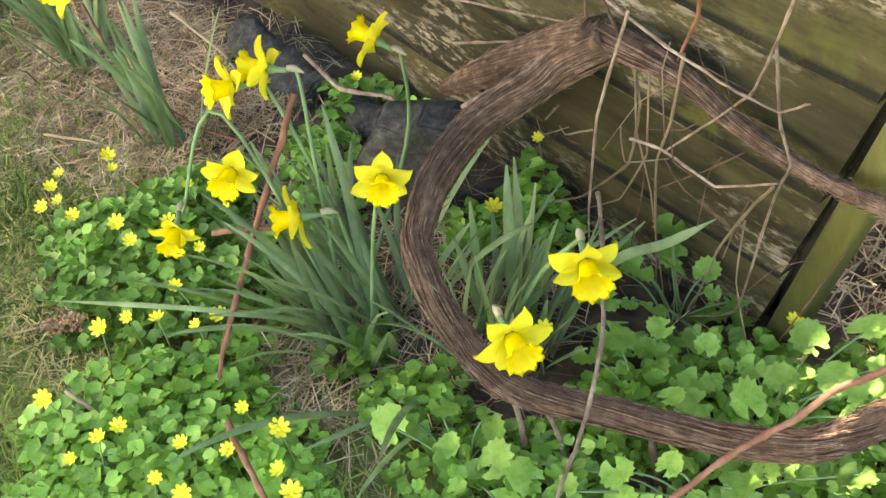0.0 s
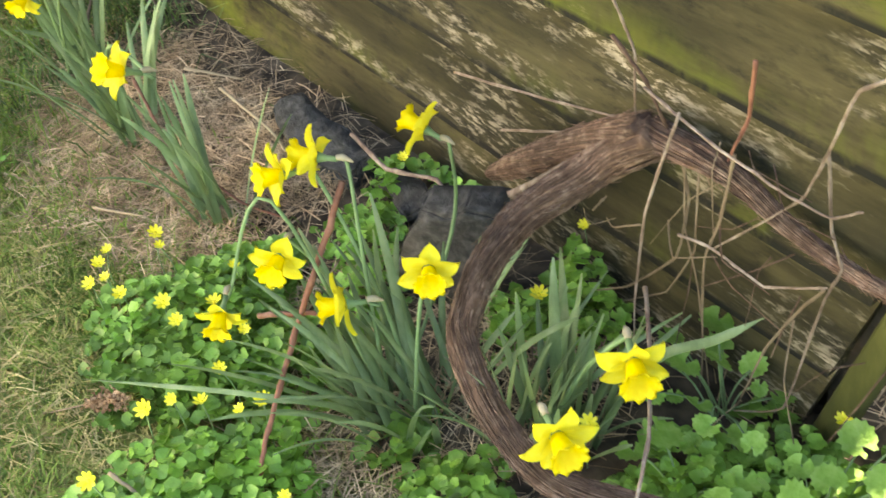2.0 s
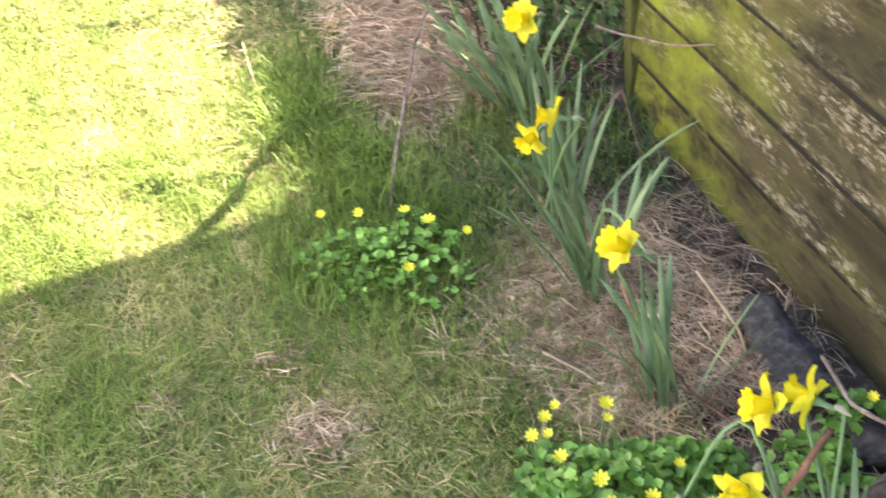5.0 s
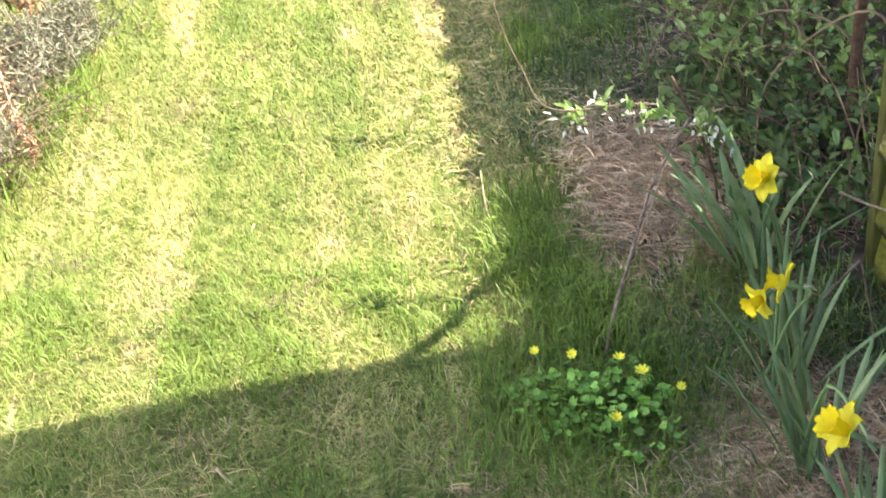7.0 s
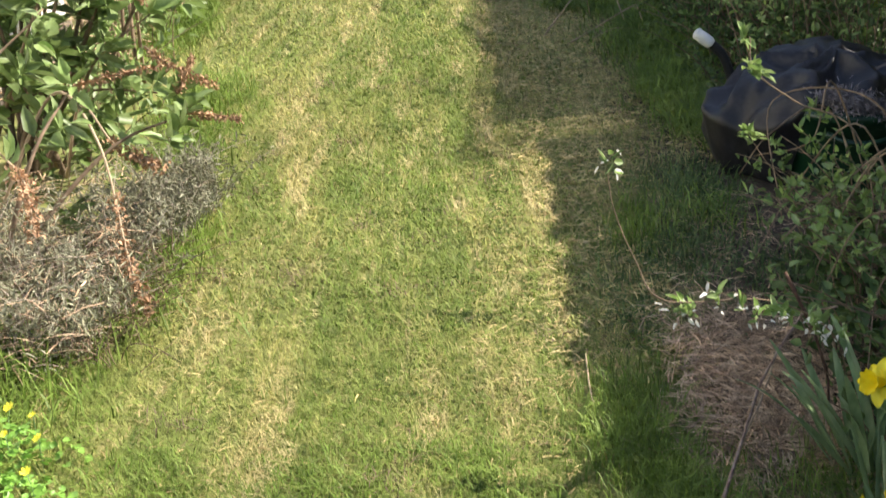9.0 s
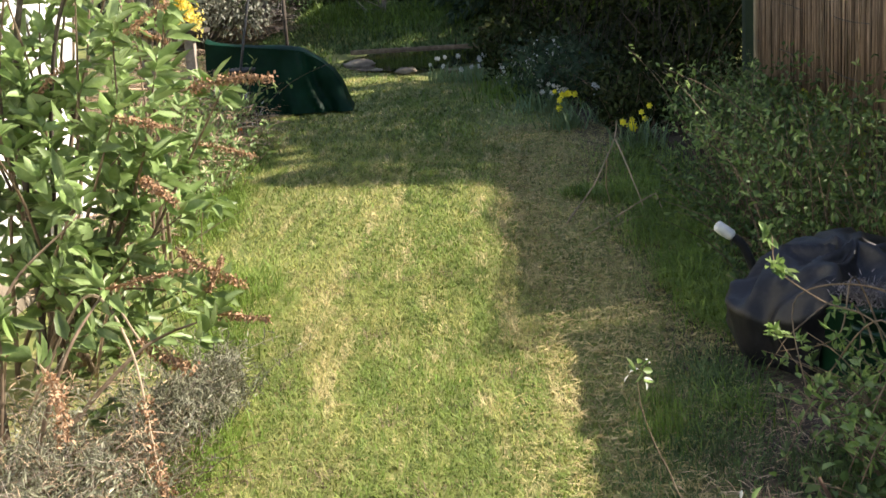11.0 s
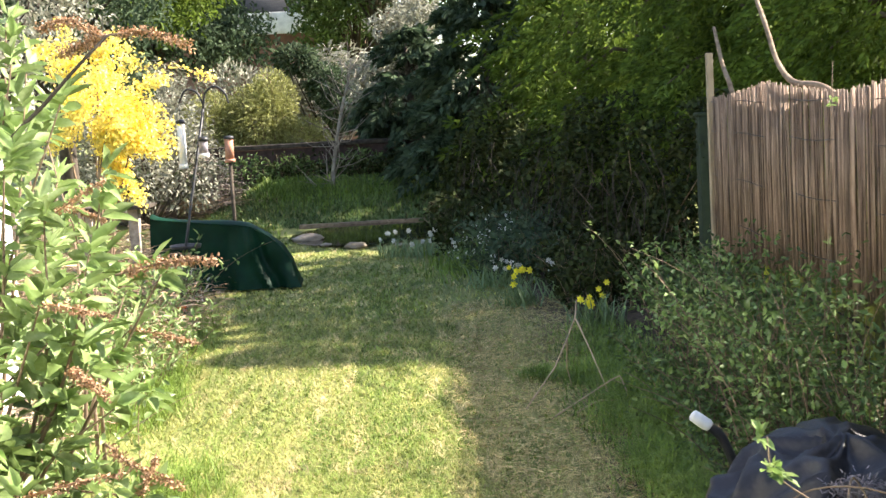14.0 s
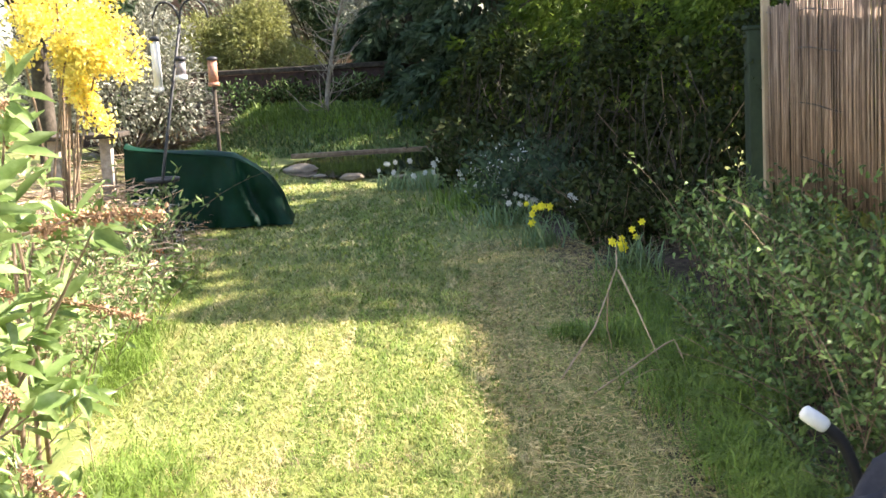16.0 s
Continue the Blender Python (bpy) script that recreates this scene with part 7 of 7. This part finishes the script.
tagged(part("foliage", leaves(np.repeat(bq, 20, 0) + rq.normal(size=(520, 3)) * np.array([0.06, 0.06, 0.0]) + np.array([0, 0, 1.0]) * rq.uniform(0.02, 0.35, (520, 1)), rq.normal(size=(520, 3)) + np.array([0, 0, 0.6]), 0.07, 0.022, rq), M_SHRUB, tall), kind="stuff")
wild("hedge_bottom_shrub", "dark low shrub at the foot of the hedge", "shrub", (0.75, 1.5, 9.4, 11.2), 120, (0.2, 0.6), (-0.1, -0.1), 0.06, 0.035, M_IVY, 160, 22, 0.35, leafr=0.04)
wild("hedge_bottom_shrub", "dark low shrub at the foot of the hedge", "shrub", (0.3, 1.1, 11.2, 13.2), 110, (0.2, 0.6), (-0.15, -0.1), 0.07, 0.04, M_DARKEVER, 161, 24, 0.35, leafr=0.05)
wild("hedge_bottom_shrub", "dark low shrub at the foot of the hedge", "shrub", (-0.1, 0.8, 13.2, 16.5), 130, (0.25, 0.75), (-0.1, -0.1), 0.085, 0.05, M_IVY, 162, 26, 0.35, leafr=0.07)

# ---- the far end: wall, hedges, trees, a house beyond ----
back = thing("garden_wall", (-2.6, 22.6, 0), "low old brick wall in shade at the end of the garden", "wall")
part("wall", box(-6.5, -0.4, 22.5, 22.75, -0.1, 1.02, 0.01), M_BRICK, back)
part("coping", box(-6.55, -0.35, 22.45, 22.8, 1.02, 1.1, 0.015), M_TRUNK, back)
cloud("shrub", "dark evergreen shrub in front of the wall", "shrub", [(-3.4, 21.5, 0.55), (-2.5, 21.9, 0.5), (-1.5, 21.9, 0.55), (-4.4, 20.8, 0.6)], [(0.6, 0.4, 0.42)] * 4, 3600, 0.07, 0.04, M_SHRUB, 171, (-2.8, 21.6, 0), 26, M_TRUNK, 0.1, 0.4)
wild("shrub", "dark leafy undergrowth along the end wall", "shrub", (-2.9, 0.3, 21.7, 22.3), 170, (0.6, 1.05), (0, -0.1), 0.08, 0.04, M_IVY, 175, 26, 0.3, leafr=0.08, r=0.006)
x, y = rl.normal(-4.1, 0.55, 2600), rl.normal(21.2, 0.45, 2600)
v, f = litter(x, y, 0.5, 0.012, 0.02, rl)
lift = np.repeat(np.clip(1.05 - ((x + 4.1) / 1.1) ** 2 - ((y - 21.2) / 1.0) ** 2, 0, 1) * rl.uniform(0.1, 1, len(x)), 6)
v[:, 2] += lift
stuff("twig_heap", (v, f), M_TWIGGREY, "heap of cut grey twigs and brambles", "twigs")
x, y = rl.uniform(-5.2, -2.6, 2600), rl.uniform(20.0, 22.4, 2600)
stuff("dry_stems", litter(x, y, 0.35, 0.012, 0.35, rl), M_STRAW, "tangle of dead brown stems round the twig heap", "litter")
stuff("rough_lawn", blades(sown(-4.6, -2.2, 13.5, 22.0, 16000, lambda x, y: x < -2.35 - 0.03 * (y - 13)), 0.06, 0.014, 1.3, rg), M_GRASS, "sunlit rough grass beyond the cover", "grass")
# bank shade is put into the colour: darker shrub green instead of grass green
stuff("bank_grass", blades(sown(-3.6, 0.6, 18.3, 22.2, 15000), 0.08, 0.016, 1.2, rg), M_SHRUB, "green grass on the bank behind the pond, its shade put into a darker colour", "grass")
# pale bare tree in front of the end wall
bare = thing("bare_tree", (-1.85, 20.7, 0), "pale bare twiggy young tree in front of the end wall", "tree")
rt = np.random.default_rng(301)
part("trunk", tube(smooth_path([(-1.85, 20.7, -0.1), (-1.78, 20.7, 0.7), (-1.6, 20.7, 1.6), (-1.45, 20.7, 2.1), (-1.4, 20.7, 2.4)], 6), [0.04, 0.025, 0.008], 8, 0.2, 4), M_TWIGGREY, bare)
twigs = []
for k in range(60):
    h = rt.uniform(0.2, 2.3)
    b = np.array([np.interp(h, [0, 0.7, 1.6, 2.1, 2.4], [-1.85, -1.78, -1.6, -1.45, -1.4]), 20.7, h])
    d = unit(rt.normal(size=3) * np.array([1, 0.7, 0.6]) + np.array([0, 0, 0.9]))
    ln = rt.uniform(0.25, 0.75)
    twigs.append(tube([b, b + d * ln * 0.5 + rt.normal(size=3) * 0.05, b + d * ln + np.array([0, 0, 0.08])], [0.01, 0.006, 0.003], 4))
tagged(part("branch_tangle", join(*twigs), M_TWIGGREY, bare), kind="stuff")
cloud("yellow_hedge", "pale yellow-green bush beyond the wall", "shrub", [(-3.5, 24.6, 1.4), (-2.7, 24.6, 1.0), (-3.2, 24.8, 1.9), (-4.3, 24.6, 1.4)], [(0.7, 0.6, 0.8), (0.6, 0.6, 0.6), (0.5, 0.5, 0.55), (0.7, 0.6, 0.7)], 17000, 0.085, 0.022, M_YELGREEN, 173, (-3.2, 24.7, 0), 40, M_STEMDRY, 0.0, 0.3, stem_r=0.02)
cloud("shrub", "grey-green leafy shrub behind the bird feeder", "shrub", [(-4.6, 19.0, 1.0), (-3.9, 19.8, 0.9), (-5.4, 19.5, 1.3), (-4.3, 20.2, 1.5)], [(0.7, 0.6, 0.8), (0.6, 0.5, 0.7), (0.8, 0.7, 1.0), (0.7, 0.6, 0.8)], 7000, 0.08, 0.035, M_GREYLEAF, 174, (-4.5, 19.5, 0), 40, M_TRUNK, 0.0, 0.3, stem_r=0.015)


def tree(x, y, h, lobes, n, seed, material, label, size=0.1, lean=0.0):
    rng = np.random.default_rng(seed)
    ob = thing("tree", (x, y, 0), label, "tree", "trees beyond the garden")
    part("trunk", tube(smooth_path([(x, y, -0.1), (x + lean * 0.4, y, h * 0.35), (x + lean, y, h * 0.75)], 6), [0.14, 0.1, 0.05], 10, 0.2, seed), M_TRUNK, ob)
    ps = []
    for k in range(lobes):
        a = 2.4 * k + rng.uniform(-0.3, 0.3)
        r = h * rng.uniform(0.12, 0.3)
        e = np.array([x + lean + r * math.cos(a), y + r * math.sin(a), h * rng.uniform(0.45, 1.0)])
        part("limb", tube(smooth_path([(x + lean * 0.5, y, h * 0.4), (np.array([x + lean * 0.7, y, h * 0.5]) + e) / 2 + np.array([0, 0, 0.1]), e], 4), [0.045, 0.025, 0.008], 6), M_TRUNK, ob)
        m = n // lobes
        ps.append(e + unit(rng.normal(size=(m, 3))) * (h * 0.13 * rng.uniform(0.2, 1.1, m) ** 0.7)[:, None] * np.array([1, 1, 0.8]))
    p = np.concatenate(ps)
    tagged(part("crown", leaves(p, rng.normal(size=p.shape) + np.array([0, 0, -0.3]), size, size * 0.45, rng), material, ob), kind="stuff")


tree(-0.6, 24.4, 3.5, 16, 7000, 181, M_GREYLEAF, "grey-green tree with drooping leaves beyond the wall")
cloud("shrub", "tall mixed hedge of grey-green and dark leaves beyond the wall", "hedge", along((-7.5, 27.5), (-0.8, 27.5), 14, 0.2, 9, (0.6, 2.3)), [(0.75, 0.5, 0.75)] * 14, 12000, 0.12, 0.05, M_GREYLEAF, 176, (-4, 27.5, 0), 60, M_TWIGGREY, 0.0, 0.4, stem_r=0.02)
cloud("shrub", "dark evergreen branches in front of the house", "shrub", [(-2.3, 26.6, 2.2), (-2.0, 26.6, 1.7), (-2.9, 26.8, 2.7)], [(0.45, 0.4, 0.35), (0.4, 0.4, 0.5), (0.5, 0.4, 0.3)], 3500, 0.13, 0.04, M_DARKEVER, 177, (-2.0, 26.6, 0), 14, M_TRUNK, 0.2, 0.3, stem_r=0.03)
tree(-1.5, 34.0, 9.0, 18, 8000, 182, M_SHRUB, "tall leafy tree beyond the garden", 0.16)
tree(-6.2, 24.0, 7.0, 20, 12000, 183, M_CONIFER, "tall green tree beyond the garden", 0.13)
tree(-5.0, 17.5, 4.5, 14, 9000, 184, M_DARKEVER, "dark evergreen tree behind the forsythia", 0.1)
tree(-7.5, 15.5, 6.0, 18, 11000, 185, M_CONIFER, "green tree behind the border", 0.12)
tree(-4.6, 13.6, 3.8, 12, 7000, 186, M_GREYLEAF, "grey-green small tree behind the forsythia", 0.07)
tree(-6.3, 29.5, 7.0, 22, 16000, 191, M_DARKEVER, "dark leafy tree in front of the house", 0.14)
tree(-2.2, 36.0, 6.5, 18, 8000, 192, M_SHRUB, "leafy tree in front of the house", 0.18)
tree(-8.5, 28.0, 9.0, 20, 9000, 187, M_SHRUB, "tall leafy tree beyond the garden", 0.18)
tree(-7.5, 34.0, 8.0, 18, 6000, 188, M_SHRUB, "tall leafy tree beyond the garden", 0.18)
tree(1.5, 32.0, 9.0, 20, 9000, 189, M_DARKEVER, "dark tall tree beyond the garden", 0.18)

house = thing("house", (-5.2, 42, 0), "brick house with white fascia beyond the trees", "house")
part("wall", box(-9.5, -2.2, 40, 48, -0.1, 4.3, 0.02), M_PINKWALL, house)
part("fascia", box(-9.6, -2.1, 39.66, 39.78, 4.1, 4.75, 0.01), M_WHITE, house)
part("roof", ([(-9.8, 39.8, 4.3), (-1.9, 39.8, 4.3), (-1.9, 48.3, 4.3), (-9.8, 48.3, 4.3), (-9.8, 44, 7.2), (-1.9, 44, 7.2)], [(0, 1, 5, 4), (2, 3, 4, 5), (1, 2, 5), (3, 0, 4), (3, 2, 1, 0)]), M_ROOF, house)
